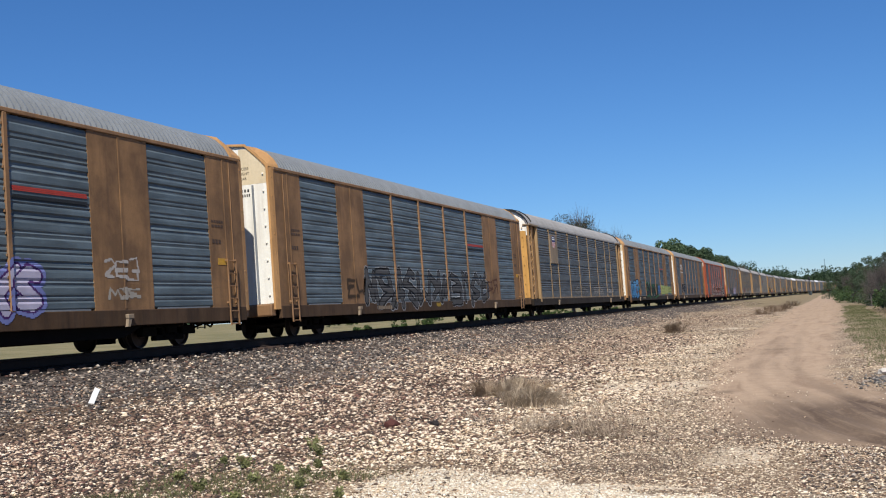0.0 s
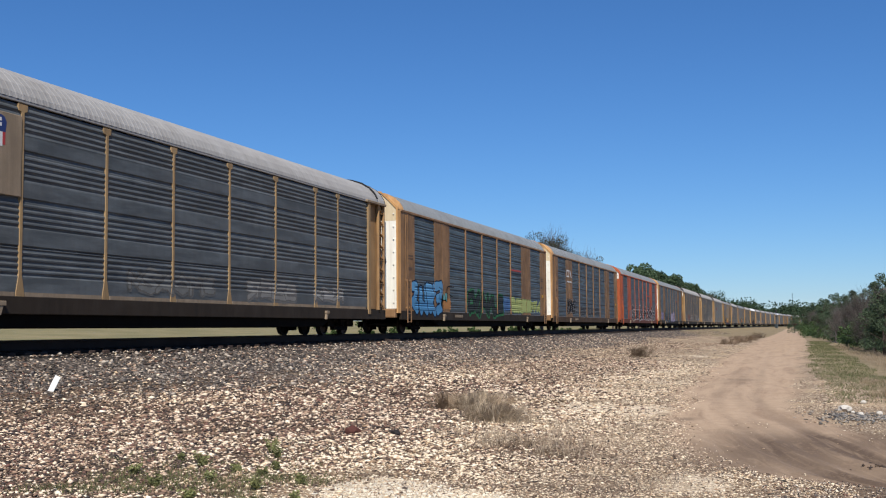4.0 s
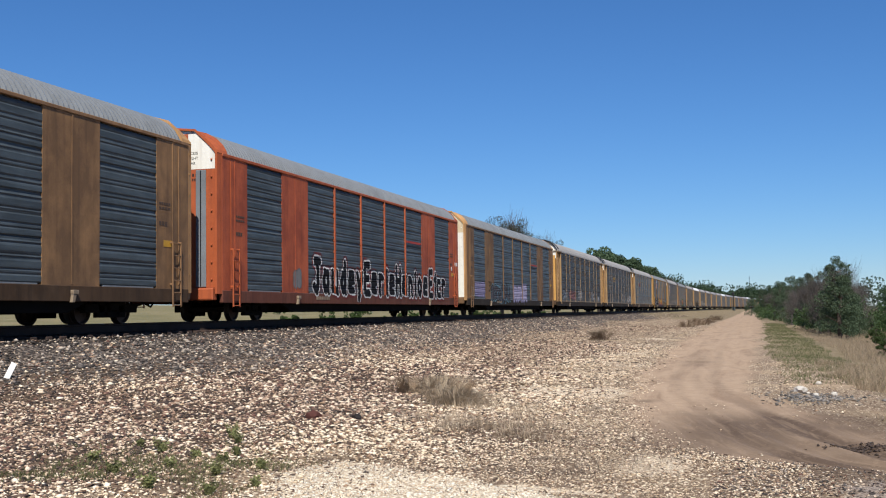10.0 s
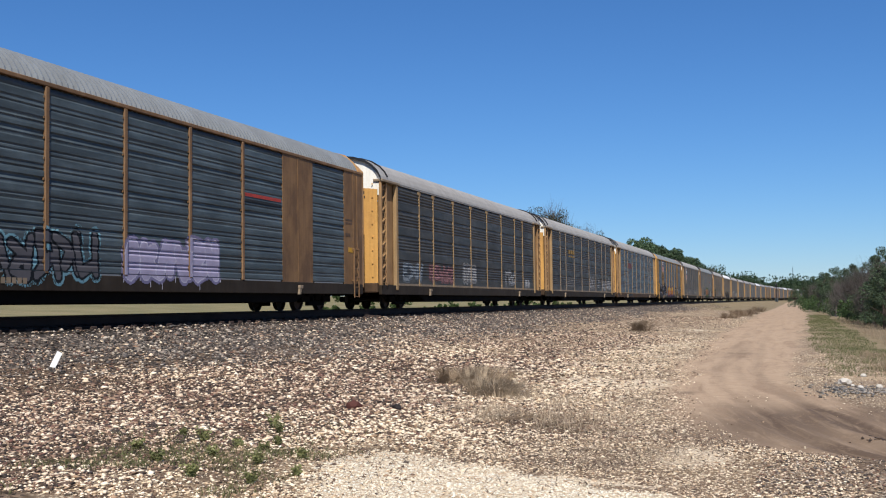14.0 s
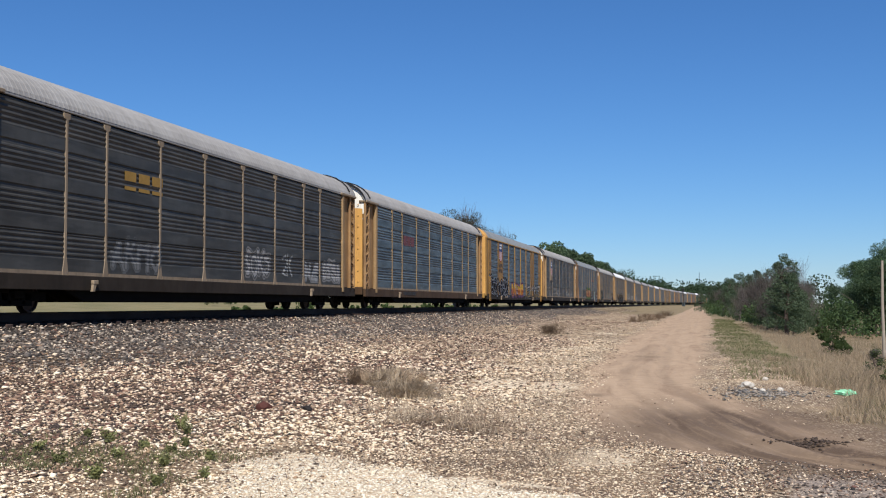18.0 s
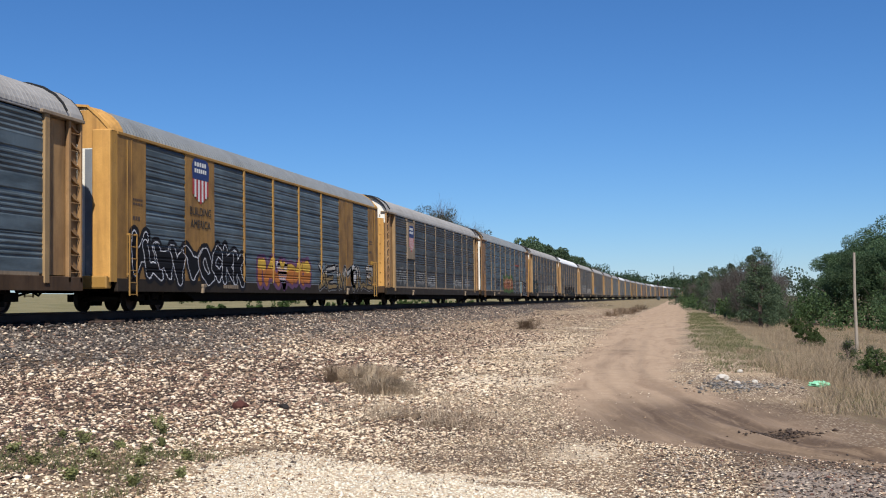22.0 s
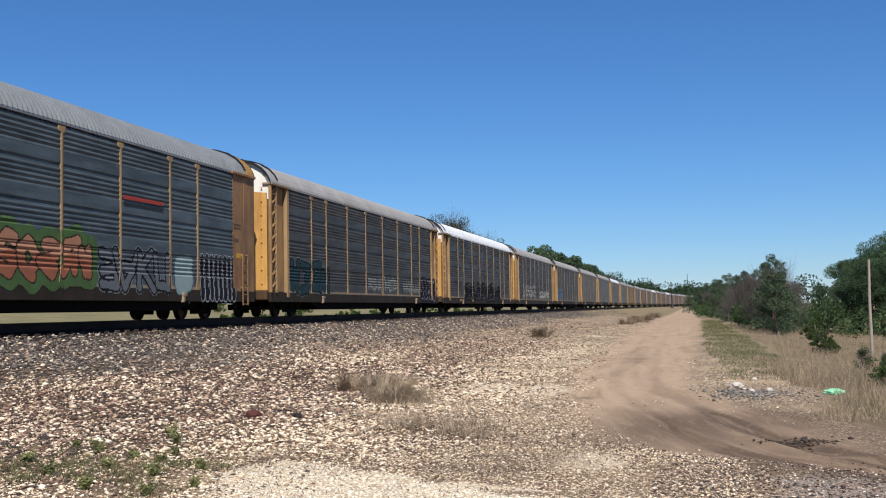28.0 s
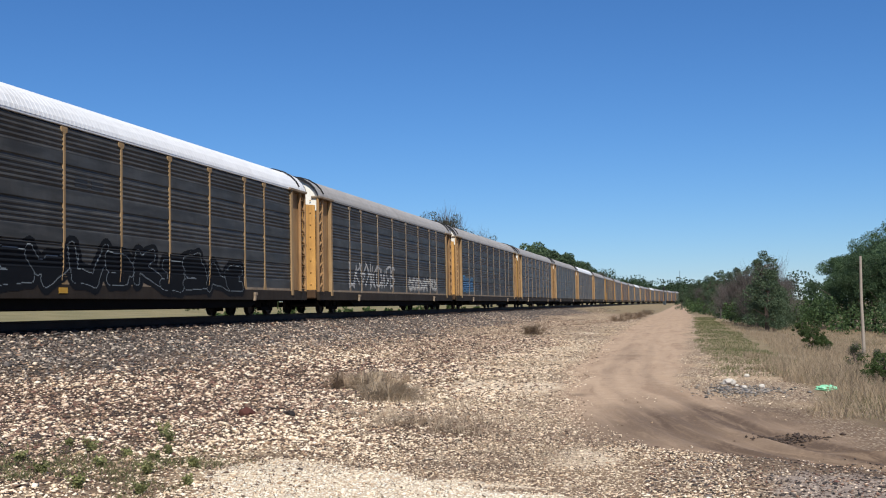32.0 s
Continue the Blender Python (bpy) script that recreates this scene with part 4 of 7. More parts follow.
wx_, wy_ = scatter(95, [(-4.7, 0.2, 8.2, 11.2, 1300)])
keep_w = white_at(wx_, wy_) > np.random.RandomState(96).uniform(0.15, 0.9, len(wx_))
wx_, wy_ = wx_[keep_w], wy_[keep_w]
stones("white_gravel", wx_, wy_, np.random.RandomState(97).gamma(4, 0.0026, len(wx_)).clip(0.005, 0.02), islands("white_limestone", [(0.771, 0.695, 0.554), (0.755, 0.663, 0.503), (0.654, 0.545, 0.395), (0.771, 0.721, 0.604), (0.461, 0.352, 0.234)]), "fine cream-white crushed limestone washed into a patch", 0.2, 98)

# ---------------------------------------------------------------- auto-rack cars

HALF = 1.52                     # half width at the side sheets
NEWER, OLDER = 13.55, 13.55     # half length of the body, over the end doors
SIDE = 13.31                    # half length of the side sheets of the newer cars, whose corners are cut off aslant
PITCH = 28.65                   # coupler to coupler
Z_SILL, Z_PANEL, Z_TOP, Z_EAVE = 0.54, 0.93, 4.80, 4.92
ROOF = [(1.53, 4.90), (1.50, 5.02), (1.38, 5.24), (1.18, 5.46), (0.86, 5.66), (0.45, 5.79), (0.0, 5.84)]
ROOF = [(a, 4.9 + (z - 4.9) * 0.89) for a, z in ROOF]
ROOF = ROOF + [(-a, z) for a, z in ROOF[-2::-1]]


def half_length(kind):
    return NEWER if kind == 1 else OLDER


def rib_depth(z, kind):
    """How far the corrugated sheet lies back at height z."""
    h = (z - Z_PANEL) % 0.97
    if kind == 1:
        k = (h % 0.3235) / 0.3235
        ribs = 0.0 if k < 0.42 else 0.022 * (0.5 - 0.5 * math.cos((k - 0.42) / 0.58 * 4 * math.pi))
    else:
        k = h / 0.97
        ribs = 0.004 if k < 0.36 else 0.027 * (0.5 - 0.5 * math.cos((k - 0.36) / 0.64 * 10 * math.pi))
    if h < 0.025 or h > 0.945:
        ribs = 0.035
    return ribs


def panel_mesh(y0, y1, kind, side):
    b = Build()
    zs = np.linspace(Z_PANEL, Z_TOP, 128 if kind == 2 else 112)
    rows = [[(side * (HALF - 0.004 - rib_depth(z, kind)), y, z) for z in zs] for y in (y0, y1)]
    return b.loft(rows if side < 0 else rows[::-1], False, 0, False)


def arch_of(kind):
    """The roof's section: the older cars stand a little taller."""
    return ROOF if kind == 1 else [(a, 4.9 + (z - 4.9) * 1.10) for a, z in ROOF]


def roof_mesh(y0, y1, ribbed, kind, pitch=0.18):
    b, arch = Build(), arch_of(kind)
    n = int((y1 - y0) / pitch)
    ys = []
    for i in range(n):
        a, w = y0 + (y1 - y0) * i / n, (y1 - y0) / n
        ys += [(a, 0), (a + 0.26 * w, 0), (a + 0.36 * w, -ribbed), (a + 0.9 * w, -ribbed)]
    ys.append((y1, 0))
    rows = [[(x * (1 + d / 1.6), y, z + d) for x, z in arch] for y, d in ys]
    return b.loft(rows, False, 0, False)


def cap_arch(kind):
    """The end arch: rounded on the older cars, cut off aslant on the newer ones."""
    if kind == 2:
        return arch_of(2)
    half = [(1.49, 4.90), (1.46, 4.98), (1.30, 5.15), (1.08, 5.36), (0.86, 5.55), (0.78, 5.62), (0.0, 5.70)]
    return half + [(-a, z) for a, z in half[-2::-1]]


def cap_mesh(y0, y1, kind, e):
    """The painted end arch of the roof, closed on its outer face."""
    b, arch_ = Build(), cap_arch(kind)
    inner = arch_of(kind)
    ends = (arch_, inner) if e < 0 else (inner, arch_)
    b.loft([[(x * 1.006, y, z + 0.012) for x, z in a] for y, a in zip((y0, y1), ends)], False, 0, False)
    b.loft([[(x * 0.96, y, z - 0.05) for x, z in a] for y, a in zip((y0, y1), ends)], False, 0, False)
    k = len(arch_)
    for y, a in zip((y0, y1), ends):
        ring = [(x * 1.006, y, z + 0.012) for x, z in a] + [(x * 0.96, y, z - 0.05) for x, z in a]
        b.add(ring, [(i, i + 1, i + 1 + k, i + k) for i in range(k - 1)])
    return b


def truck_mesh():
    b = Build()
    for s_ in (-1, 1):
        x = s_ * 1.0
        for a, c, z0, z1 in ((-1.15, -0.55, 0.28, 0.50), (0.55, 1.15, 0.28, 0.50), (-0.6, 0.6, 0.16, 0.30), (-0.6, 0.6, 0.46, 0.58), (-0.32, -0.2, 0.2, 0.55), (0.2, 0.32, 0.2, 0.55)):
            b.box(x - 0.08, x + 0.08, a, c, z0, z1, 0.015)
        for k in (-0.12, 0.0, 0.12):
            b.tube((x, k, 0.28), (x, k, 0.48), 0.055, 8)
    b.box(-1.15, 1.15, -0.2, 0.2, 0.34, 0.52, 0.02)
    return b


def wheelset_mesh():
    """Two flanged wheels on their axle, turning about its middle."""
    b = Build()
    prof = [(0.10, -0.05), (0.30, -0.02), (0.325, -0.07), (0.355, -0.07), (0.362, 0.05), (0.385, 0.06), (0.385, 0.085), (0.32, 0.085), (0.29, 0.03), (0.10, 0.05)]
    n = 20
    for s_ in (-1, 1):
        rows = [[(s_ * (0.755 - h), r * math.cos(2 * math.pi * i / n), r * math.sin(2 * math.pi * i / n)) for r, h in prof] for i in range(n + 1)]
        b.loft(rows, False, 0, True)
    b.tube((-1.05, 0, 0), (1.05, 0, 0), 0.08, 10)
    for s_ in (-1, 1):
        for k in range(3):
            a = 2 * math.pi * k / 3
            b.box(*sorted((s_ * 1.04, s_ * 1.07)), 0.045 * math.cos(a) - 0.012, 0.045 * math.cos(a) + 0.012, 0.045 * math.sin(a) - 0.012, 0.045 * math.sin(a) + 0.012)
    return b


WHEELSETS = []
SHARED = {}


def shared(key, make):
    if key not in SHARED:
        SHARED[key] = make().mesh(key[0])
    return SHARED[key]


def underframe():
    b = Build()
    b.box(-0.35, 0.35, -13.3 + 0.2, 13.3 - 0.2, 0.62, 0.95, 0.02)
    b.box(-1.30, 1.30, -13.3, 13.3, 0.86, 0.93)
    b.loft([[(-0.45, y, z0), (0.45, y, z0), (0.45, y, 0.7), (-0.45, y, 0.7)] for y, z0 in ((-8.6, 0.62), (-7.6, 0.26), (7.6, 0.26), (8.6, 0.62))], True)
    b.loft([[(-1.38, y, z0), (-1.30, y, z0), (-1.30, y, 0.7), (-1.38, y, 0.7)] for y, z0 in ((-8.9, 0.58), (-8.0, 0.28), (8.0, 0.28), (8.9, 0.58))], True)
    b.loft([[(1.30, y, z0), (1.38, y, z0), (1.38, y, 0.7), (1.30, y, 0.7)] for y, z0 in ((-8.9, 0.58), (-8.0, 0.28), (8.0, 0.28), (8.9, 0.58))], True)
    for i in range(-6, 7):
        b.box(-1.42, 1.42, i * 1.25 - 0.06, i * 1.25 + 0.06, 0.60, 0.88)
    b.tube((0.75, -5.4, 0.58), (0.75, -4.4, 0.58), 0.15, 10)
    b.box(0.6, 1.15, 2.2, 2.9, 0.42, 0.75, 0.03)
    return b


def ladder(side, y0, y1, z0, z1, n):
    b = Build()
    x = side * (HALF + 0.09)
    for y in (y0, y1):
        b.box(x - 0.016, x + 0.016, y - 0.022, y + 0.022, z0, z1)
        b.box(min(x, side * HALF), max(x, side * HALF), y - 0.02, y + 0.02, z1 - 0.05, z1)
        b.box(min(x, side * HALF), max(x, side * HALF), y - 0.02, y + 0.02, 1.0, 1.05)
    for i in range(n):
        z = z0 + 0.04 + (z1 - z0 - 0.08) * i / (n - 1)
        b.tube((x, y0, z), (x, y1, z), 0.014, 6)
    return b


def coupler(e):
    b = Build()
    b.box(-0.11, 0.11, min(e * 13.0, e * (13.55 + 0.55)), max(e * 13.0, e * (13.55 + 0.55)), 0.70, 0.90, 0.02)
    b.box(-0.2, 0.16, min(e * (13.55 + 0.45), e * (13.55 + 0.85)), max(e * (13.55 + 0.45), e * (13.55 + 0.85)), 0.66, 0.96, 0.04)
    pts = [(-0.45, e * (13.55 + 0.02), 0.72), (-0.5, e * (13.55 + 0.3), 0.45), (-0.42, e * (13.55 + 0.75), 0.55)]
    for p, q in zip(pts, pts[1:]):
        b.tube(p, q, 0.03, 6)
    return b


def flared_post(y, side, w=0.12):
    """A post with a spreading foot and a wide head plate."""
    b = Build()
    x0, x1 = side * (HALF - 0.04), side * (HALF + 0.008)
    rows = []
    for z, h in ((0.72, 0.15), (0.98, 0.14), (1.35, w / 2), (4.64, w / 2), (4.67, 0.15), (4.76, 0.16), (4.80, 0.16)):
        rows.append([(x0, y - h, z), (x1, y - h + 0.02, z), (x1, y + h - 0.02, z), (x0, y + h, z)])
    return b.loft(rows if side > 0 else [r[::-1] for r in rows], True)


def plain_post(y, side, w=0.12):
    b = Build().box(min(side * (HALF - 0.05), side * (HALF + 0.035)), max(side * (HALF - 0.05), side * (HALF + 0.035)), y - w / 2, y + w / 2, Z_PANEL - 0.02, Z_TOP + 0.02, 0.01)
    for i in range(9):
        z = Z_PANEL + 0.2 + i * 0.43
        for d in (-1, 1):
            b.box(min(side * (HALF - 0.03), side * (HALF + 0.015)), max(side * (HALF - 0.03), side * (HALF + 0.015)), y + d * (w / 2 + 0.015) - 0.02, y + d * (w / 2 + 0.015) + 0.02, z, z + 0.05)
    return b


def end_leaf(e, s_, kind):
    """Half of the end door: upright folds for the newer cars, a smooth sheet with hinges for the older."""
    b = Build()
    y = e * half_length(kind)
    top = 5.5 if kind == 1 else 4.6
    n = 9
    pts = []
    for i in range(n):
        x = 0.01 + (1.45 if kind == 1 else 1.36) * i / (n - 1)
        fold = 0.0
        if kind == 1:
            fold = 0.035 if i in (1, 2) else 0
        z = top - (max(0, x - 0.78) * 0.87 if kind == 1 else max(0, x - 0.55) ** 1.3 * 0.1)
        pts.append((s_ * x, y + e * (fold - 0.03), z))
    rows = [[(x, yy, 0.98) for x, yy, z in pts], [(x, yy, z) for x, yy, z in pts]]
    b.loft(rows if e * s_ > 0 else rows[::-1], False, 0, False)
    back = [[(x, yy - e * 0.04, 0.98) for x, yy, z in pts], [(x, yy - e * 0.04, z) for x, yy, z in pts]]
    b.loft(back, False, 0, False)
    for i in range(8):
        z = 1.2 + i * 0.5
        xb = s_ * (1.30 if kind == 1 else 1.18)
        b.box(xb - 0.022, xb + 0.022, min(y - e * 0.03, y + e * 0.015), max(y - e * 0.03, y + e * 0.015), z, z + 0.045, 0.005)
    return b


def corner_plate(e, s_):
    """The slanting corner between the side sheets and the end door, with its row of bolts."""
    ring = [(HALF, SIDE - 0.02), (HALF - 0.035, NEWER + 0.01), (HALF - 0.10, NEWER + 0.01), (HALF - 0.08, SIDE - 0.02)]
    b = Build().loft([[(s_ * x, e * y, z) for x, y in ring] for z in (0.8, 4.9)], True)
    for i in range(7):
        z = 1.3 + i * 0.55
        b.box(*sorted((s_ * (HALF - 0.04), s_ * (HALF - 0.005))), *sorted((e * (SIDE + 0.08), e * (SIDE + 0.12))), z, z + 0.04)
    return b


def end_band(e, s_):
    """The tinted top of an end door leaf, a thin coat over its flat outer part."""
    y = e * (NEWER - 0.0275)
    pts = [(0.42, 4.45), (1.455, 4.45), (1.455, 4.91), (0.78, 5.495), (0.42, 5.495)]
    return Build().loft([[(s_ * x, y, z) for x, z in pts], [(s_ * x, y - e * 0.002, z) for x, z in pts]], True)


def gable(e, lo, kind):
    """The fixed sheet of the end under the roof arch."""
    b = Build()
    y = e * (half_length(kind) - 0.07)
    ring = [(x * 0.955, y, z - 0.05) for x, z in cap_arch(kind)]
    ring = [(ring[0][0], y, lo)] + ring + [(ring[-1][0], y, lo)]
    back = [(x, y - e * 0.03, z) for x, _, z in ring]
    return b.loft([ring, back], True)


def brace_column(e, side):
    """The braced corner of an older car: two uprights with a sheet behind them, thin rungs and curved gussets between."""
    b = Build()
    ya, yb = e * (OLDER - 0.08), e * (OLDER - 0.62)
    x = side * (HALF - 0.03)
    for y in (ya, yb):
        b.box(x - 0.05, x + 0.05, y - 0.05, y + 0.05, 0.75, 4.86, 0.01)
    b.box(*sorted((side * (HALF - 0.13), side * (HALF - 0.11))), *sorted((ya, yb)), 0.8, 4.84)
    for i in range(9):
        z = 1.0 + i * 0.44
        b.tube((x + side * 0.03, ya, z), (x + side * 0.03, yb, z), 0.012, 5)
        arc = [(ya + (yb - ya) * k / 5, z + 0.04 + 0.24 * (k / 5) ** 2.2) for k in range(6)]
        rows = [[(x - side * 0.07, y, h), (x + side * 0.02, y, h), (x + side * 0.02, y, h + 0.055 * math.sin(math.pi * (q + 0.4) / 5.8)), (x - side * 0.07, y, h + 0.055 * math.sin(math.pi * (q + 0.4) / 5.8))] for q, (y, h) in enumerate(arc)]
        b.loft(rows, True)
    return b


def tilt_bracket(y, side):
    b = Build()
    x = side * (HALF + 0.05)
    b.loft([[(x - 0.04, y - 0.04, 0.52), (x + 0.04, y - 0.04, 0.52), (x + 0.04, y + 0.05, 0.52), (x - 0.04, y + 0.05, 0.52)],
            [(x - 0.04, y, 0.72), (x + 0.04, y, 0.72), (x + 0.04, y + 0.13, 0.72), (x - 0.04, y + 0.13, 0.72)]], True)
    return b.box(x - 0.05, x + 0.05, y - 0.02, y + 0.2, 0.70, 0.80, 0.01)


BAYS1 = [(-11.65, -9.05), (-6.85, -4.3), (-4.3, -1.45), (-1.45, 1.45), (1.45, 4.3), (4.3, 6.85), (9.05, 11.65)]
SHEETS1 = [(-SIDE, -11.65), (-9.05, -6.85), (6.85, 9.05), (11.65, SIDE)]
BAYS2 = [(-11.75, -9.05), (-9.05, -7.2), (-7.2, -4.3), (-4.3, -1.45), (-1.45, 1.45), (1.45, 4.3), (4.3, 7.2), (7.2, 9.05), (9.05, 11.75)]
POSTS2 = [-9.05, -7.2, -4.3, -1.45, 1.45, 4.3, 7.2, 9.05]


def sheet_mesh(y0, y1, side):
    x0, x1 = side * (HALF - 0.06), side * (HALF + 0.004)
    b = Build().box(min(x0, x1), max(x0, x1), y0, y1, Z_PANEL - 0.03, Z_TOP + 0.03)
    w = y1 - y0
    for k in (0.5,):
        b.box(min(x1, x1 + side * 0.012), max(x1, x1 + side * 0.012), y0 + k * w - 0.03, y0 + k * w + 0.03, Z_PANEL, Z_TOP)
    return b


def car(label, kind=1, frame_m="brown", post_m=None, panel_m="galv", roof_m="roof", end_m="white_end", cap_m=None, sheet_m=None, sill_m=None, gable_m=None, band_m="cream", blank_ends=False, far=False):
    """One closed auto-rack wagon. Its origin lies on the rails, at its middle; +y points away from the camera."""
    root = tagged(new("autorack_car"), label, "rail car", "cars of the freight train")
    body = half_length(kind)
    side = SIDE if kind == 1 else body
    fr, po = M[frame_m], M[post_m or frame_m]
    cap = M[cap_m or ("orange_corner" if frame_m in ("brown", "brown_dark") else frame_m)]
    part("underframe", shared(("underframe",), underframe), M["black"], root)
    part("roof", shared(("roof", kind, roof_m == "roof", far), lambda: roof_mesh(-body + 0.55, body - 0.55, 0.08 if roof_m == "roof" else 0.005, kind, 0.54 if far else 0.2)), M[roof_m], root)
    for e in (-1, 1):
        y0, y1 = sorted((e * body, e * (body - 0.56)))
        part("roof_end_arch", shared(("roof_end_arch", e, kind), lambda: cap_mesh(y0, y1, kind, e)), cap, root)
        # Rear ends, out of sight, take dark sill paint to cut light bouncing between cars.
        part("gable", shared(("gable", e, kind), lambda: gable(e, 4.3, kind)), M[gable_m or ("white_end" if kind == 2 else end_m)] if e < 0 else M["sill"], root)
        for s_ in (-1, 1):
            part("end_door_leaf", shared(("end_door_leaf", e, s_, kind), lambda: end_leaf(e, s_, kind)), M[end_m] if e < 0 else M["sill"], root)
        if kind == 1:
            for s_ in (-1, 1):
                part("door_edge", shared(("door_edge", e, s_), lambda: Build().box(*sorted((s_ * 0.93, s_ * 0.985)), *sorted((e * (body - 0.03), e * (body + 0.012))), 1.0, 4.42, 0.006)), M["roof"], root)
                part("upper_door_band", shared(("upper_door_band", e, s_), lambda: end_band(e, s_)), M[band_m] if e < 0 else M["sill"], root, "tinted upper part of the end door")
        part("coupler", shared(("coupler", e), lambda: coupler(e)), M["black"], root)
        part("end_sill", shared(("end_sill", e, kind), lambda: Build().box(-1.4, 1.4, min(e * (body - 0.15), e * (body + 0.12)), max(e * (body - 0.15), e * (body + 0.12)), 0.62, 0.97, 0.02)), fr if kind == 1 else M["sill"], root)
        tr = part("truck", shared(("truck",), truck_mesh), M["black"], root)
        tr.matrix_basis = pose(0, e * 10.3, 0)
        for sy in (-1, 1):
            wh = part("wheelset", shared(("wheelset",), wheelset_mesh), M["wheel"], tr)
            wh.matrix_basis = pose(0, sy * 0.88, 0.36)
            if not far:
                WHEELSETS.append(wh)
    for s_ in (-1, 1):
        part("side_sill", shared(("side_sill", s_, kind), lambda: Build().box(*sorted((s_ * (HALF - 0.10), s_ * (HALF + 0.02))), -side, side, Z_SILL, Z_PANEL - 0.03, 0.012)), M[sill_m or ("sill" if kind == 1 else "sill_dark")], root)
        part("top_rail", shared(("top_rail", s_, kind), lambda: Build().box(*sorted((s_ * (HALF - 0.08), s_ * (HALF + (0.03 if kind == 1 else 0.0)))), -side + (0 if kind == 1 else 1.2), side - (0 if kind == 1 else 1.2), Z_TOP + 0.03, Z_EAVE, 0.012)), fr if kind == 1 else M[roof_m], root)
        for a, c in (BAYS1 if kind == 1 else BAYS2):
            part("side_panel", shared(("side_panel", a, s_, kind), lambda: panel_mesh(a, c, kind, s_)), M[panel_m], root)
            if not far:
                part("panel_track", shared(("panel_track", a, s_, kind), lambda: Build().box(*sorted((s_ * (HALF - 0.05), s_ * (HALF + 0.006))), a + 0.16, c - 0.16, Z_PANEL - 0.028, Z_PANEL + (0.004 if kind == 1 else 0.055))), M["roof" if kind == 1 else "tan_post"], root)
        if kind == 1:
            for a, c in SHEETS1:
                part("blank_sheet", shared(("blank_sheet", a, s_), lambda: sheet_mesh(a, c, s_)), M[sheet_m or {"brown": "sheet_brown", "brown_dark": "sheet_dark", "gold": "sheet_gold"}[frame_m]], root)
            for y in (-4.3, -1.45, 1.45, 4.3):
                part("post", shared(("post", y, s_), lambda: plain_post(y, s_)), po, root)
        else:
            for y in POSTS2:
                part("post", shared(("flared_post", y, s_), lambda: flared_post(y, s_)), po, root)
            for e in (-1, 1):
                a, c = sorted((e * 11.75, e * (body - 0.62)))
                if blank_ends:
                    a, c = sorted((e * 11.75, e * (body + 0.02)))
                    part("blank_sheet", shared(("blank_end", e, s_), lambda: sheet_mesh(a, c, s_)), M["sheet_brown"], root)
                else:
                    part("corner_sheet", shared(("corner_sheet", e, s_), lambda: Build().box(*sorted((s_ * (HALF - 0.16), s_ * (HALF - 0.12))), a, c, Z_PANEL, Z_TOP)), M["rusty_yellow"], root)
                    part("brace_column", shared(("brace_column", e, s_), lambda: brace_column(e, s_)), M["rusty_yellow"], root)
                    part("corner_post", shared(("corner_post", e, s_), lambda: Build().box(*sorted((s_ * (HALF - 0.1), s_ * (HALF + 0.05))), e * 11.86 - 0.11, e * 11.86 + 0.11, 0.72, Z_TOP + 0.02, 0.012)), M["ochre_post"], root)
                part("corner_canopy", shared(("corner_canopy", e, s_), lambda: Build().box(*sorted((s_ * (HALF - 0.3), s_ * (HALF + 0.08))), min(e * 11.6, e * body), max(e * 11.6, e * body), Z_TOP + 0.02, Z_TOP + 0.11, 0.012)), fr if blank_ends else M["tan_post"], root)
        for y in (-7.9, 7.9):
            part("jacking_bracket", shared(("jacking_bracket", y, s_), lambda: tilt_bracket(y, s_)), M["tan_post"], root)
        if kind == 1 or blank_ends:
            for e in (-1, 1):
                ya = e * 12.35
                part("ladder", shared(("ladder", e, s_), lambda: ladder(s_, ya, ya + e * 0.42, 0.42, 2.15, 6)), fr, root)
        if kind == 1:
            for e in (-1, 1):
                part("conduit", shared(("conduit", e, s_), lambda: Build().tube((s_ * (HALF + 0.02), e * 12.78, 0.95), (s_ * (HALF + 0.02), e * 12.78, 4.75), 0.013, 6)), fr, root)
                part("corner_plate", shared(("corner_plate", e, s_), lambda: corner_plate(e, s_)), M["orange_corner"] if frame_m in ("brown", "brown_dark") else fr, root)
    if kind == 2:
        for e in (-1, 1):
            b = Build()
            arch = [(x * 1.02, z + 0.03) for x, z in arch_of(2)][1:8]
            yy = e * (body - 0.75)
            b.pipe([(x, yy, z) for x, z in arch], 0.03)
            part("roof_hose", shared(("roof_hose", e), lambda: b), M["hose"], root)
            rim = Build()
            full = [(x * 1.012, z + 0.02) for x, z in arch_of(2)]
            rim.loft([[(x, e * body, z - 0.10), (x, e * body, z), (x, e * (body + 0.03), z), (x, e * (body + 0.03), z - 0.10)] for x, z in full], True)
            part("arch_rim", shared(("arch_rim", e), lambda: rim), M["hose"], root)
    return root


# ---------------------------------------------------------------- paint on the cars


def capsule(X, Y, p, q):
    d = (q[0] - p[0], q[1] - p[1])
    L2 = d[0] ** 2 + d[1] ** 2 + 1e-9
    t = np.clip(((X - p[0]) * d[0] + (Y - p[1]) * d[1]) / L2, 0, 1)
    return np.hypot(X - p[0] - t * d[0], Y - p[1] - t * d[1])


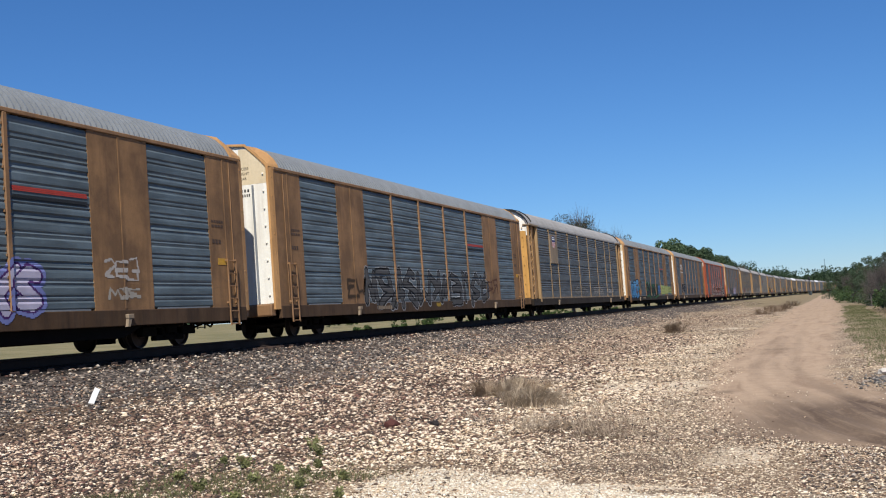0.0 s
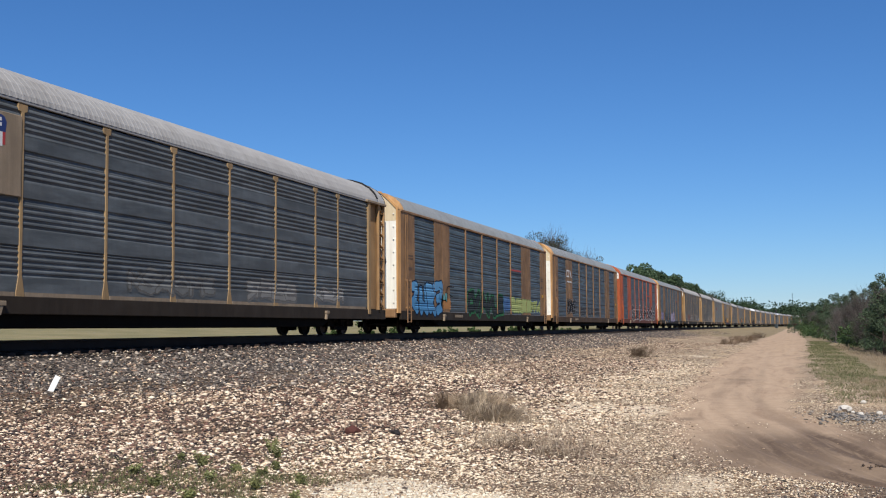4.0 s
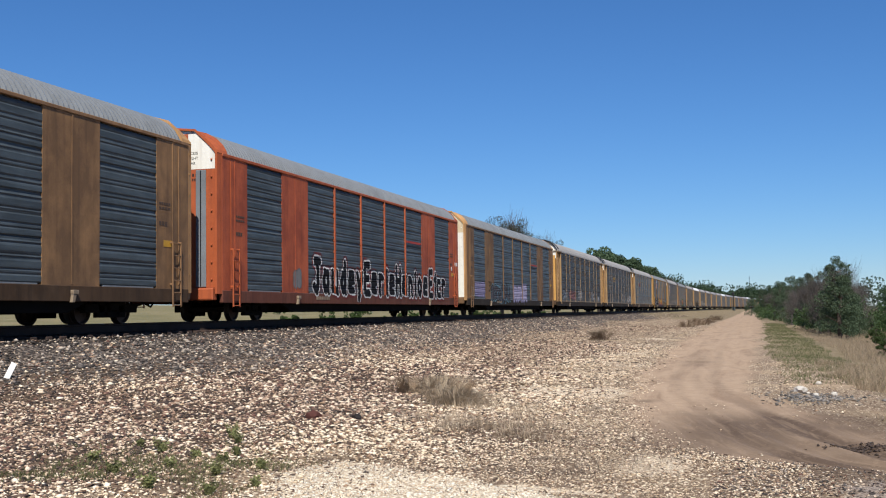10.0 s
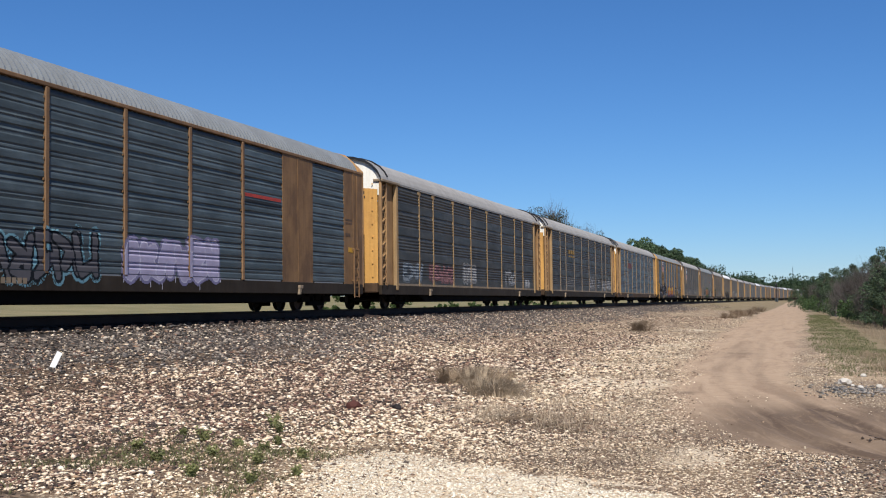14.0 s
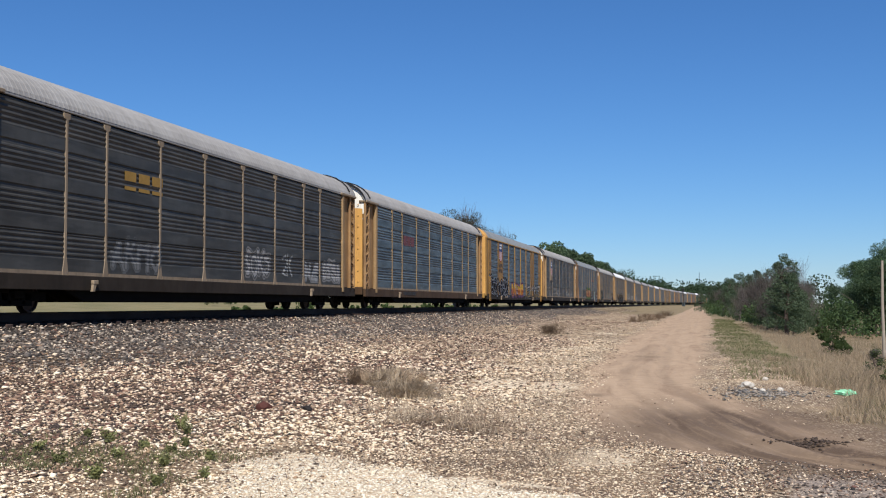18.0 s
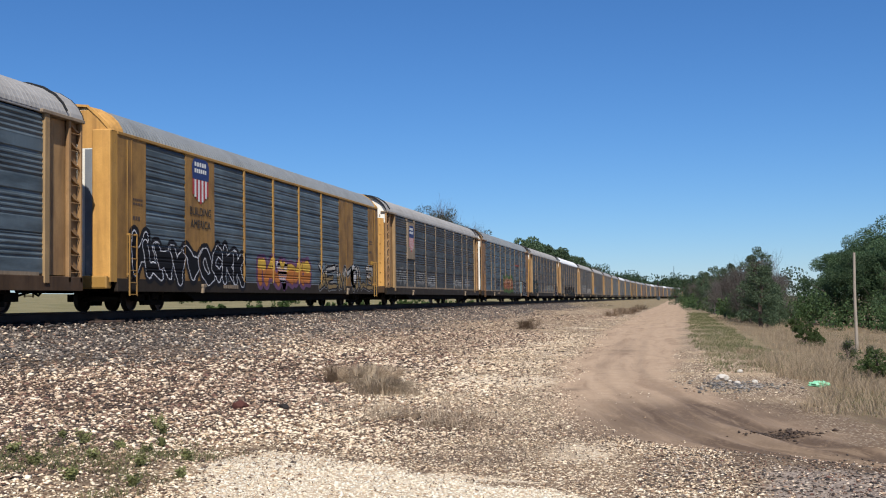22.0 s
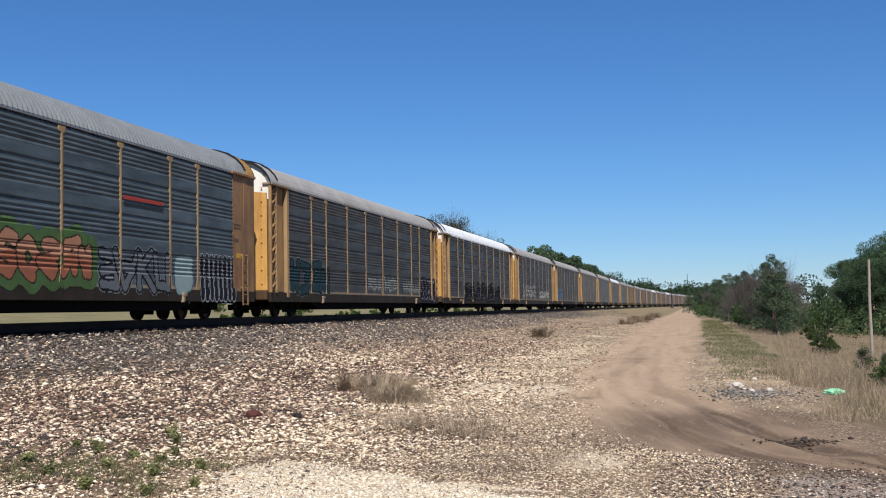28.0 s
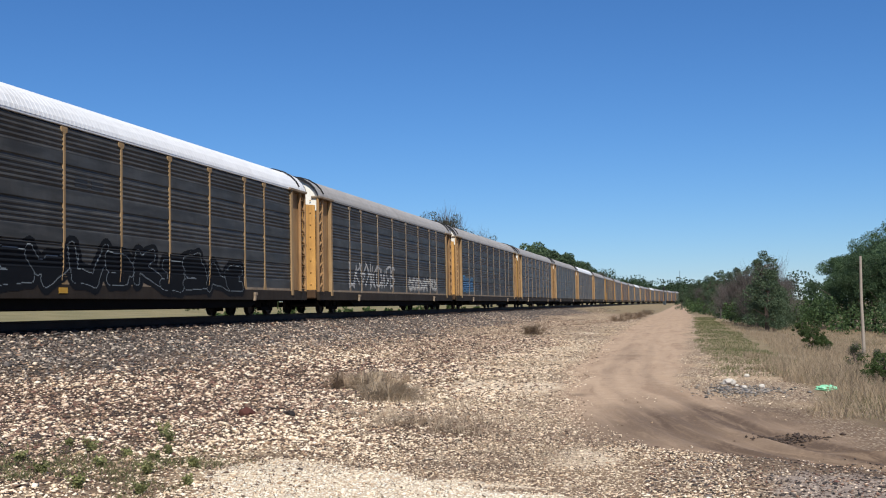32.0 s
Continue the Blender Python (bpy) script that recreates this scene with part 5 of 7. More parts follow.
# Bold letter-like figures, as chains of points in a box one wide and one high.
FIGURES = (((0.05, 0), (0.18, 0.95), (0.5, 0.8), (0.8, 1.0), (0.95, 0.02)), ((0.1, 0.02), (0.12, 1), (0.85, 0.88), (0.72, 0.5), (0.2, 0.5), (0.9, 0.05)), ((0.9, 0.85), (0.45, 1.0), (0.1, 0.7), (0.55, 0.48), (0.92, 0.25), (0.5, 0.0), (0.08, 0.15)),
           ((0.1, 0.95), (0.3, 0.05), (0.52, 0.7), (0.75, 0.05), (0.95, 0.98)), ((0.5, 0.0), (0.1, 0.3), (0.12, 0.75), (0.5, 1.0), (0.9, 0.72), (0.9, 0.28), (0.5, 0.0)), ((0.12, 0.0), (0.15, 1.0), (0.18, 0.5), (0.85, 0.98), (0.3, 0.52), (0.95, 0.0)),
           ((0.9, 0.95), (0.15, 0.92), (0.15, 0.5), (0.7, 0.5), (0.15, 0.48), (0.12, 0.05), (0.92, 0.02)), ((0.0, 0.0), (0.48, 1.02), (0.72, 0.4), (0.25, 0.38), (0.72, 0.42), (0.98, 0.0)))


def tag(parent, kind, seed, y0, z0, w, h, letters, fill, line, glow=None, stroke=0.075, edge=0.045, halo=0.12, drip=0.0, label="spray-painted graffiti", strokes=None, cell=0.026, density=1.0, fill2=None, lap=1.25):
    """Spray paint on the side towards the camera: interlocking letter-like strokes, each outlined over the one before, laid on the ribs, posts and sill.
    strokes: for each letter its chains of points, in metres. fill2: a second colour for the upper part of the letters. lap: how far letters overlap."""
    r = np.random.RandomState(seed)
    ys, zs = np.arange(0, w, cell), np.arange(0, h, cell)
    Y, Z = np.meshgrid(ys, zs, indexing="ij")
    wob = 0.010 * np.sin(Y * 9 + seed) + 0.010 * np.sin(Z * 13 + 2 * seed)
    if strokes is None:
        strokes, lw, pad = [], w / letters, stroke + edge + (halo if glow is not None else 0)
        for i in range(letters):
            fig = FIGURES[r.randint(len(FIGURES))]
            flip, turn = r.randint(2), r.randint(2)
            fig = [(abs(flip - a), abs(turn - b)) for a, b in fig]
            c, wide = (i + 0.5) * lw, max(0.2, lw * lap * r.uniform(0.85, 1.1) - 2 * stroke)
            low, high, slant = pad + r.uniform(0, 0.10) * h, h - pad - r.uniform(0, 0.16) * h, r.uniform(-0.12, 0.16)
            chain = [(c + (a - 0.5) * wide + slant * (b - 0.5) * h + r.uniform(-0.17, 0.17) * lw, low + min(1, max(0, b + r.uniform(-0.14, 0.14))) * (high - low)) for a, b in fig]
            strokes.append([[(min(max(a, pad), w - pad), b) for a, b in chain]])
    cls = np.full(Y.shape, -1)
    near = []
    for letter in strokes:
        D = np.full(Y.shape, 9.0)
        for p, q in [pq for chain in letter for pq in zip(chain, chain[1:])]:
            D = np.minimum(D, capsule(Y, Z, p, q))
        near.append(D + wob)
    if glow is not None:
        cls[(np.minimum.reduce(near) < stroke + edge + halo) & (0.5 + 0.3 * np.sin(2.7 * Y + seed) * np.sin(3.9 * Z - 1.3 * Y) + r.uniform(-0.25, 0.25, Y.shape) < density)] = 2
    for D in near:
        cls[D < stroke + edge] = 1
        cls[D < stroke] = 0
    if fill2 is not None:
        cls[(cls == 0) & (Z > 0.55 * h + 0.06 * np.sin(5 * Y + seed))] = 3
    if drip:
        for _ in range(int(w * drip)):
            i, k = r.randint(0, len(ys)), r.randint(2, 9)
            on = np.nonzero(cls[i] >= 0)[0]
            if len(on):
                cls[i, max(0, on[0] - k):on[0]] = 1
    # what lies under each cell: the ribbed sheet, a blank sheet, its seam, a post, or the sill
    yc = y0 + ys + cell / 2
    under = np.zeros((len(ys), len(zs)), int)
    if kind == 1:
        for a, c in SHEETS1:
            under[(yc > a) & (yc < c)] = 1
            under[np.abs(yc - (a + c) / 2) < 0.06] = 2
    zc = z0 + zs
    for y in ((-4.3, -1.45, 1.45, 4.3) if kind == 1 else POSTS2):
        half = np.full(len(zs), 0.06) if kind == 1 else np.interp(zc, (0.98, 1.35), (0.12, 0.04))
        under[np.abs(yc - y)[:, None] < half[None]] = 3
    under[:, zc < (Z_PANEL if kind == 1 else 0.99)] = np.where(zc < Z_PANEL, 5, 4)[zc < (Z_PANEL if kind == 1 else 0.99)]
    key = np.where(cls >= 0, cls * 8 + under, -1)
    lift = {1: 0.009, 2: 0.022, 3: 0.038 if kind == 1 else 0.011, 4: 0.012, 5: 0.026}
    v, k_ = [], []
    for jz in range(len(zs)):
        row = key[:, jz]
        cuts = np.concatenate([[0], np.nonzero(np.diff(row))[0] + 1, [len(row)]])
        za, zb = zc[jz], zc[jz] + cell
        ribs = HALF + 0.003 - rib_depth(za, kind), HALF + 0.003 - rib_depth(zb, kind)
        for a, c in zip(cuts[:-1], cuts[1:]):
            if row[a] < 0:
                continue
            u = row[a] % 8
            xa, xb = ribs if u == 0 else (HALF + lift[u],) * 2
            ya, yb = y0 + a * cell, y0 + c * cell
            v += [(xa, ya, za), (xa, yb, za), (xb, yb, zb), (xb, ya, zb)]
            k_.append(row[a] // 8)
    if not v:
        return
    mats = [spray(fill), spray(line), spray(glow or line), spray(fill2 or fill)]
    me = cloud("graffiti", np.array(v), np.arange(len(v)).reshape(-1, 4), mats[0])
    for m in mats[1:]:
        me.materials.append(m)
    me.polygons.foreach_set("material_index", np.array(k_, np.int32))
    part("graffiti", me, mats, parent, label)


def bar(parent, name, y0, y1, z0, z1, m, x=HALF + 0.012, label="", n=1):
    """Flat painted marks on a sheet: n short bars in a row."""
    b = Build()
    w = (y1 - y0) / n
    for i in range(n):
        a = y0 + i * w + (0.12 * w if n > 1 else 0)
        c = y0 + (i + 1) * w - (0.12 * w if n > 1 else 0)
        b.box(x - 0.004, x, a, c, z0, z1)
    return part(name, b, M[m], parent, label)


def lettering(parent, text, m, size, where, turn, label):
    cu = bpy.data.curves.new("lettering", "FONT")
    cu.body, cu.size, cu.align_x, cu.extrude = text, size, "CENTER", 0.002
    tmp = bpy.data.objects.new("lettering", cu)
    scene.collection.objects.link(tmp)
    me = bpy.data.meshes.new_from_object(tmp.evaluated_get(bpy.context.evaluated_depsgraph_get()))
    bpy.data.objects.remove(tmp)
    ob = part("lettering", me, M[m], parent, label)
    ob.matrix_basis = pose(*where, *turn)
    return ob


def end_marks(root):
    """The lettering on the end that faces the camera."""
    for i, word in enumerate(("EXCESS", "HEIGHT", "CAR")):
        lettering(root, word, "ink", 0.115, (0.66, -NEWER + 0.026, 4.88 - 0.145 * i), (90, 0, 0), "black stencilled lettering")
    for i in range(2):
        b = Build()
        for k in range(4 + 2 * i):
            b.box(0.46 + k * (0.42 / (4 + 2 * i)), 0.46 + (k + 0.5) * (0.42 / (4 + 2 * i)), -NEWER + 0.024, -NEWER + 0.030, 4.24 - 0.14 * i, 4.32 - 0.14 * i)
        part("reporting_mark", b, M["ink"], root)


def stripe(root, kind=1):
    """The faded red double stripe on one panel."""
    for dz, m in ((0.0, "orange_text"), (-0.17, "ink")):
        b = Build()
        for k in range(3):
            z = 3.30 + dz + k * 0.035
            x = HALF + 0.008 - min(rib_depth(z, kind), rib_depth(z + 0.03, kind))
            b.box(x - 0.004, x, 4.45, 6.75, z, z + 0.03)
        part("stripe", b, M[m], root, "faded red stripe" if m == "orange_text" else "")


def small_marks(root, seed):
    r = random.Random(seed)
    for e in (-1, 1):
        y = e * 12.1
        bar(root, "stencil", y - 0.35, y + 0.25, 3.1, 3.16, "stencil", n=5)
        bar(root, "stencil", y - 0.35, y + 0.25, 2.98, 3.04, "stencil", n=4)
        bar(root, "stencil", y - 0.35, y + 0.1, 2.55, 2.66, "stencil", n=3)
    bar(root, "sticker", 12.0, 12.5, 2.0, 2.17, "sticker")
    bar(root, "reporting_mark", -6.2, -4.9, 0.68, 0.80, "tan_post", HALF + 0.03, n=8)


def shield(root, y, z, w, h, x):
    """A railway emblem as plain shapes: a navy head over red and white stripes."""
    b, s = Build(), Build()
    b.loft([[(x - 0.004, y - w * k, z + h * q), (x, y - w * k, z + h * q), (x, y + w * k, z + h * q), (x - 0.004, y + w * k, z + h * q)] for k, q in ((0.46, 0.52), (0.5, 0.8), (0.42, 0.93), (0.3, 0.97))], True)
    part("emblem", b, M["navy"], root, "navy shield head")
    for i in range(9):
        a = y - 0.46 * w + i * 0.92 * w / 9
        lo = z + h * 0.09 * abs(i - 4) / 4 * 2
        bb = Build().box(x - 0.004, x, a, a + 0.92 * w / 9 * 0.98, lo, z + h * 0.515)
        part("emblem_stripe", bb, M["emblem_red" if i % 2 == 0 else "white_ink"], root)
    for k, q in ((0, 0.80), (1, 0.66)):
        for i in range(5 + k):
            ww = 0.7 * w / (5 + k)
            a = y - 0.35 * w + i * ww
            part("emblem_bar", Build().box(x, x + 0.004, a, a + ww * 0.7, z + h * q, z + h * q + 0.09 * h), M["white_ink"], root)


def old_end_marks(root):
    """Reporting marks on the older end doors, as bars."""
    for i in range(2):
        b = Build()
        for k in range(4 + 2 * i):
            b.box(0.42 + k * (0.5 / (4 + 2 * i)), 0.42 + (k + 0.5) * (0.5 / (4 + 2 * i)), -OLDER + 0.024, -OLDER + 0.030, 4.36 - 0.17 * i, 4.46 - 0.17 * i)
        part("reporting_mark", b, M["ink"], root)

# ---------------------------------------------------------------- the train, car by car

OLD = dict(kind=2, frame_m="yellow", post_m="tan_post", panel_m="galv_dark", roof_m="roof_pale", end_m="yellow", cap_m="roof_pale")
WHITE, BLACK, GREY = (0.546, 0.538, 0.515), (0.012, 0.012, 0.013), (0.265, 0.265, 0.265)


def soft_tags(c, kind, seed, spots):
    """Faint, dusty older graffiti along the foot of the sheets."""
    for i, (y, w, h, col, line) in enumerate(spots):
        tag(c, kind, seed + i, y, 0.97, w, h, max(2, int(w / 0.7)), tuple(0.8 * v for v in col), line, tuple(0.5 * v + 0.02 for v in col), 0.06, 0.035, 0.05, density=0.7)


def car_0():
    c = car("brown auto-rack car with purple graffiti and grey panels", panel_m="galv_blue")
    small_marks(c, 1)
    stripe(c)
    tag(c, 1, 3, 1.7, 0.62, 3.6, 1.5, 4, (0.39, 0.359, 0.452), (0.055, 0.023, 0.101), (0.156, 0.172, 0.359), 0.13, 0.05, 0.09, label="lavender graffiti with dark purple outlines")
    tag(c, 1, 4, 7.2, 1.5, 1.3, 0.6, 3, (0.39, 0.351, 0.312), (0.39, 0.351, 0.312), None, 0.025, 0.01)
    tag(c, 1, 5, 7.3, 1.1, 1.2, 0.35, 3, (0.312, 0.281, 0.234), (0.312, 0.281, 0.234), None, 0.02, 0.01)
    return c


def car_1():
    c = car("brown auto-rack car with grey panels and black outline graffiti", panel_m="galv_blue")
    small_marks(c, 2)
    end_marks(c)
    stripe(c)
    tag(c, 1, 8, -7.4, 0.56, 14.6, 1.85, 11, (0.075, 0.074, 0.074), (0.010, 0.011, 0.012), (0.33, 0.33, 0.33), 0.105, 0.065, 0.035, label="black outline graffiti with grey fill and white highlights across the panels", density=0.68, cell=0.02, lap=1.1)
    tag(c, 1, 9, -8.7, 1.05, 1.6, 0.8, 2, (0.047, 0.033, 0.022), (0.117, 0.07, 0.039), None, 0.045, 0.03)
    tag(c, 1, 12, -0.2, 0.66, 0.6, 0.24, 1, (0.3, 0.2, 0.03), (0.2, 0.13, 0.03), None, 0.06, 0.02, label="small yellow dab of paint on the sill")
    tag(c, 1, 10, 7.0, 1.1, 1.6, 0.8, 2, (0.09, 0.045, 0.03), (0.09, 0.045, 0.03), None, 0.03, 0.01)
    return c


def car_2():
    c = car("dark sooty auto-rack car with yellow ends and a white end arch", **{**OLD, "post_m": "ochre_post", "panel_m": "galv_mid"})
    part("logo_panel", Build().box(HALF - 0.02, HALF + 0.03, -9.0, -7.25, 2.9, 4.55, 0.01), M["tan_post"], c, "pale panel with an emblem")
    shield(c, -8.12, 3.75, 0.8, 0.75, HALF + 0.034)
    soft_tags(c, 2, 20, [(-3.5, 4.2, 0.75, (0.172, 0.172, 0.164), (0.094, 0.086, 0.078)), (2.4, 3.4, 0.8, (0.234, 0.226, 0.211), (0.109, 0.101, 0.094)), (7.0, 2.6, 0.7, (0.273, 0.265, 0.25), (0.094, 0.086, 0.078))])
    return c


def car_3():
    c = car("brown auto-rack car with blue and green graffiti", sill_m="sill_dark")
    small_marks(c, 4)
    end_marks(c)
    stripe(c)
    tag(c, 1, 31, -12.2, 0.60, 4.3, 1.75, 4, (0.082, 0.215, 0.39), (0.009, 0.017, 0.039), None, 0.20, 0.06, 0.03, label="light blue graffiti with dark outlines", fill2=(0.109, 0.257, 0.437))
    tag(c, 1, 32, -8.2, 0.92, 1.5, 0.62, 2, (0.359, 0.172, 0.062), (0.281, 0.14, 0.055), None, 0.16, 0.03, label="orange spray paint")
    tag(c, 1, 37, -8.1, 1.35, 0.8, 0.4, 2, (0.125, 0.296, 0.296), (0.109, 0.257, 0.257), None, 0.09, 0.02, label="teal spray paint")
    tag(c, 1, 38, -8.6, 1.2, 2.4, 1.0, 2, BLACK, BLACK, None, 0.012, 0.004, label="thin black scribble")
    tag(c, 1, 33, -4.1, 0.60, 6.9, 1.55, 6, (0.03, 0.036, 0.038), (0.009, 0.016, 0.014), (0.039, 0.133, 0.055), 0.13, 0.06, 0.10, label="dark grey graffiti on a green ground", density=0.8)
    tag(c, 1, 34, 2.6, 0.95, 1.7, 0.95, 2, (0.07, 0.133, 0.265), (0.055, 0.094, 0.187), None, 0.17, 0.04, label="blue spray paint")
    tag(c, 1, 35, 4.2, 0.92, 5.0, 1.0, 6, (0.328, 0.367, 0.133), (0.281, 0.328, 0.117), (0.187, 0.242, 0.094), 0.22, 0.05, 0.04, label="pale yellow-green graffiti", lap=1.7)
    tag(c, 1, 36, 9.1, 0.95, 2.5, 0.95, 3, (0.296, 0.328, 0.109), (0.062, 0.101, 0.203), None, 0.17, 0.05, lap=1.5)
    return c


def car_4():
    c = car("brown auto-rack car with a white emblem and grey panels", panel_m="galv_deep")
    small_marks(c, 5)
    end_marks(c)
    x = HALF + 0.014
    b = Build()
    for a, d, p, q in ((-8.85, -8.74, 3.6, 4.1), (-8.74, -8.14, 4.0, 4.1), (-8.74, -8.14, 3.6, 3.7), (-8.14, -8.03, 3.6, 4.1)):
        b.box(x - 0.004, x, a, d, p, q)
    b.loft([[(x - 0.004, a, z), (x, a, z), (x, a + 0.22, z), (x - 0.004, a + 0.22, z)] for a, z in ((-7.9, 4.1), (-7.38, 3.6))], True)
    part("emblem", b, M["white_ink"], c, "white angular railway emblem")
    bar(c, "emblem_bar", -8.8, -7.15, 3.24, 3.34, "white_ink", x, n=8)
    tag(c, 1, 41, -8.85, 0.98, 2.9, 1.3, 4, BLACK, (0.429, 0.421, 0.406), (0.016, 0.016, 0.016), 0.15, 0.022, 0.045, label="black graffiti with a white rim on the brown sheet", lap=1.35)
    tag(c, 1, 42, -6.7, 1.2, 1.6, 1.0, 2, (0.156, 0.156, 0.164), BLACK, None, 0.05, 0.03)
    soft_tags(c, 1, 43, [(-4.0, 2.4, 0.8, (0.109, 0.117, 0.125), (0.031, 0.031, 0.039)), (-1.2, 2.6, 0.75, (0.125, 0.133, 0.14), (0.039, 0.039, 0.047)), (1.9, 2.2, 0.8, (0.117, 0.125, 0.133), (0.031, 0.039, 0.047))])
    return c


def car_5():
    c = car("orange-red auto-rack car with large white lettered graffiti", frame_m="red", sheet_m="sheet_red", sill_m="dark_red", panel_m="galv_deep", end_m="red", gable_m="white_end", band_m="white_end")
    part("door_strip", Build().box(0.80, 1.12, -NEWER - 0.012, -NEWER + 0.03, 1.0, 4.42, 0.008), M["roof"], c, "bare steel strip on the end door")
    small_marks(c, 6)
    end_marks(c)
    bar(c, "lettering_bar", 12.66, 13.24, 2.55, 2.73, "white_ink", n=4)
    disc = Build()
    disc.tube((HALF + 0.008, 12.06, 2.38), (HALF + 0.014, 12.06, 2.38), 0.11, 14)
    part("badge", disc, M["white_ink"], c, "small round white badge")
    tag(c, 1, 52, -8.2, 1.0, 0.75, 0.75, 2, (0.17, 0.165, 0.16), (0.12, 0.115, 0.11), None, 0.16, 0.04, label="grey patch of overpainting")
    stripe(c)
    tall = {"e": [((0.1, 0.5), (0.8, 0.5)), ((0.8, 0.5), (0.75, 0.85)), ((0.75, 0.85), (0.2, 0.85)), ((0.2, 0.85), (0.1, 0.15)), ((0.1, 0.15), (0.8, 0.1))],
            "E": [((0.15, 0), (0.15, 1.35)), ((0.15, 1.35), (0.85, 1.35)), ((0.15, 0.7), (0.7, 0.7)), ((0.15, 0), (0.85, 0))],
            "r": [((0.2, 0), (0.2, 0.85)), ((0.2, 0.6), (0.5, 0.85)), ((0.5, 0.85), (0.8, 0.75))],
            "i": [((0.3, 0), (0.3, 0.8)), ((0.3, 1.12), (0.3, 1.15))],
            "H": [((0.1, 0), (0.1, 1.35)), ((0.85, 0), (0.85, 1.35)), ((0.1, 0.7), (0.85, 0.7))],
            "n": [((0.15, 0), (0.15, 0.85)), ((0.15, 0.6), (0.45, 0.85)), ((0.45, 0.85), (0.8, 0.65)), ((0.8, 0.65), (0.8, 0))],
            "o": [((0.15, 0.2), (0.15, 0.65)), ((0.15, 0.65), (0.45, 0.85)), ((0.45, 0.85), (0.8, 0.65)), ((0.8, 0.65), (0.8, 0.2)), ((0.8, 0.2), (0.45, 0)), ((0.45, 0), (0.15, 0.2))],
            "t": [((0.4, 0), (0.4, 1.25)), ((0.1, 0.9), (0.75, 0.9))],
            "c": [((0.8, 0.8), (0.3, 0.85)), ((0.3, 0.85), (0.12, 0.45)), ((0.12, 0.45), (0.3, 0.02)), ((0.3, 0.02), (0.85, 0.05))],
            "m": [((0.1, 0), (0.1, 1.2)), ((0.1, 1.2), (0.5, 0.5)), ((0.5, 0.5), (0.85, 1.2)), ((0.85, 1.2), (0.85, 0))],
            "J": [((0.25, 1.3), (0.9, 1.3)), ((0.65, 1.3), (0.65, 0.2)), ((0.65, 0.2), (0.4, 0.0)), ((0.4, 0.0), (0.1, 0.2))],
            "a": [((0.75, 0.8), (0.75, 0)), ((0.75, 0.75), (0.35, 0.85)), ((0.35, 0.85), (0.15, 0.4)), ((0.15, 0.4), (0.35, 0.05)), ((0.35, 0.05), (0.75, 0.25))],
            "d": [((0.75, 1.3), (0.75, 0)), ((0.75, 0.75), (0.35, 0.8)), ((0.35, 0.8), (0.15, 0.4)), ((0.15, 0.4), (0.35, 0.05)), ((0.35, 0.05), (0.75, 0.25))],
            "y": [((0.15, 0.85), (0.45, 0.2)), ((0.8, 0.85), (0.3, -0.3))],
            "u": [((0.15, 0.85), (0.15, 0.1)), ((0.15, 0.1), (0.75, 0.05)), ((0.8, 0.85), (0.8, 0))]}
    st, y = [], 0.2
    for ch in "JaudeyEerieHenioeEtcr":
        st.append([[(y + a * 0.68, 0.36 + b * 0.82) for a, b in pq] for pq in tall[ch]])
        y += 0.545 if ch in "it" else 0.88
    tag(c, 1, 51, -6.6, 0.62, 18.9, 1.85, 1, (0.009, 0.009, 0.011), WHITE, (0.13, 0.03, 0.03), 0.145, 0.06, 0.10, density=0.5, label="large black letters with thick white outlines", strokes=st, cell=0.024)
    return c


def car_6():
    c = car("brown auto-rack car with a white end and lavender graffiti", sill_m="sill_dark", frame_m="brown_dark")
    small_marks(c, 7)
    end_marks(c)
    stripe(c)
    tag(c, 1, 61, -11.6, 0.94, 2.5, 1.05, 4, (0.211, 0.191, 0.296), (0.172, 0.156, 0.25), (0.14, 0.133, 0.203), 0.19, 0.04, 0.06, label="faded lavender graffiti", lap=1.6)
    tag(c, 1, 62, -7.8, 0.60, 5.4, 1.4, 7, (0.082, 0.078, 0.086), (0.009, 0.011, 0.014), (0.14, 0.25, 0.30), 0.10, 0.055, 0.06, cell=0.022, density=0.6, label="grey graffiti outlined in black on light blue", lap=1.3)
    tag(c, 1, 65, -8.35, 1.3, 0.8, 0.7, 2, (0.062, 0.05, 0.034), (0.09, 0.062, 0.039), None, 0.035, 0.02)
    tag(c, 1, 63, -1.6, 0.60, 4.6, 1.45, 6, (0.312, 0.281, 0.39), (0.429, 0.406, 0.484), (0.172, 0.156, 0.25), 0.17, 0.025, 0.08, label="pale lavender graffiti with spiky tops", lap=1.4, drip=2.0)
    tag(c, 1, 64, -12.6, 0.9, 0.9, 0.7, 2, (0.351, 0.312, 0.234), (0.234, 0.195, 0.156), None, 0.03, 0.02)
    return c


def car_7():
    c = car("dark sooty auto-rack car with golden posts and faint pink graffiti", **{**OLD, "post_m": "ochre_post"})
    soft_tags(c, 2, 70, [(-11.2, 2.6, 1.0, (0.234, 0.257, 0.281), (0.062, 0.078, 0.094)), (-7.9, 3.6, 1.0, (0.296, 0.156, 0.156), (0.094, 0.047, 0.047)), (5.0, 2.4, 1.1, (0.328, 0.328, 0.328), (0.078, 0.078, 0.078)), (9.5, 1.2, 0.6, (0.39, 0.39, 0.39), (0.156, 0.156, 0.156))])
    tag(c, 2, 75, -2.9, 1.0, 2.4, 1.15, 3, (0.25, 0.242, 0.234), (0.094, 0.094, 0.094), (0.187, 0.183, 0.179), 0.12, 0.05, 0.08)
    return c


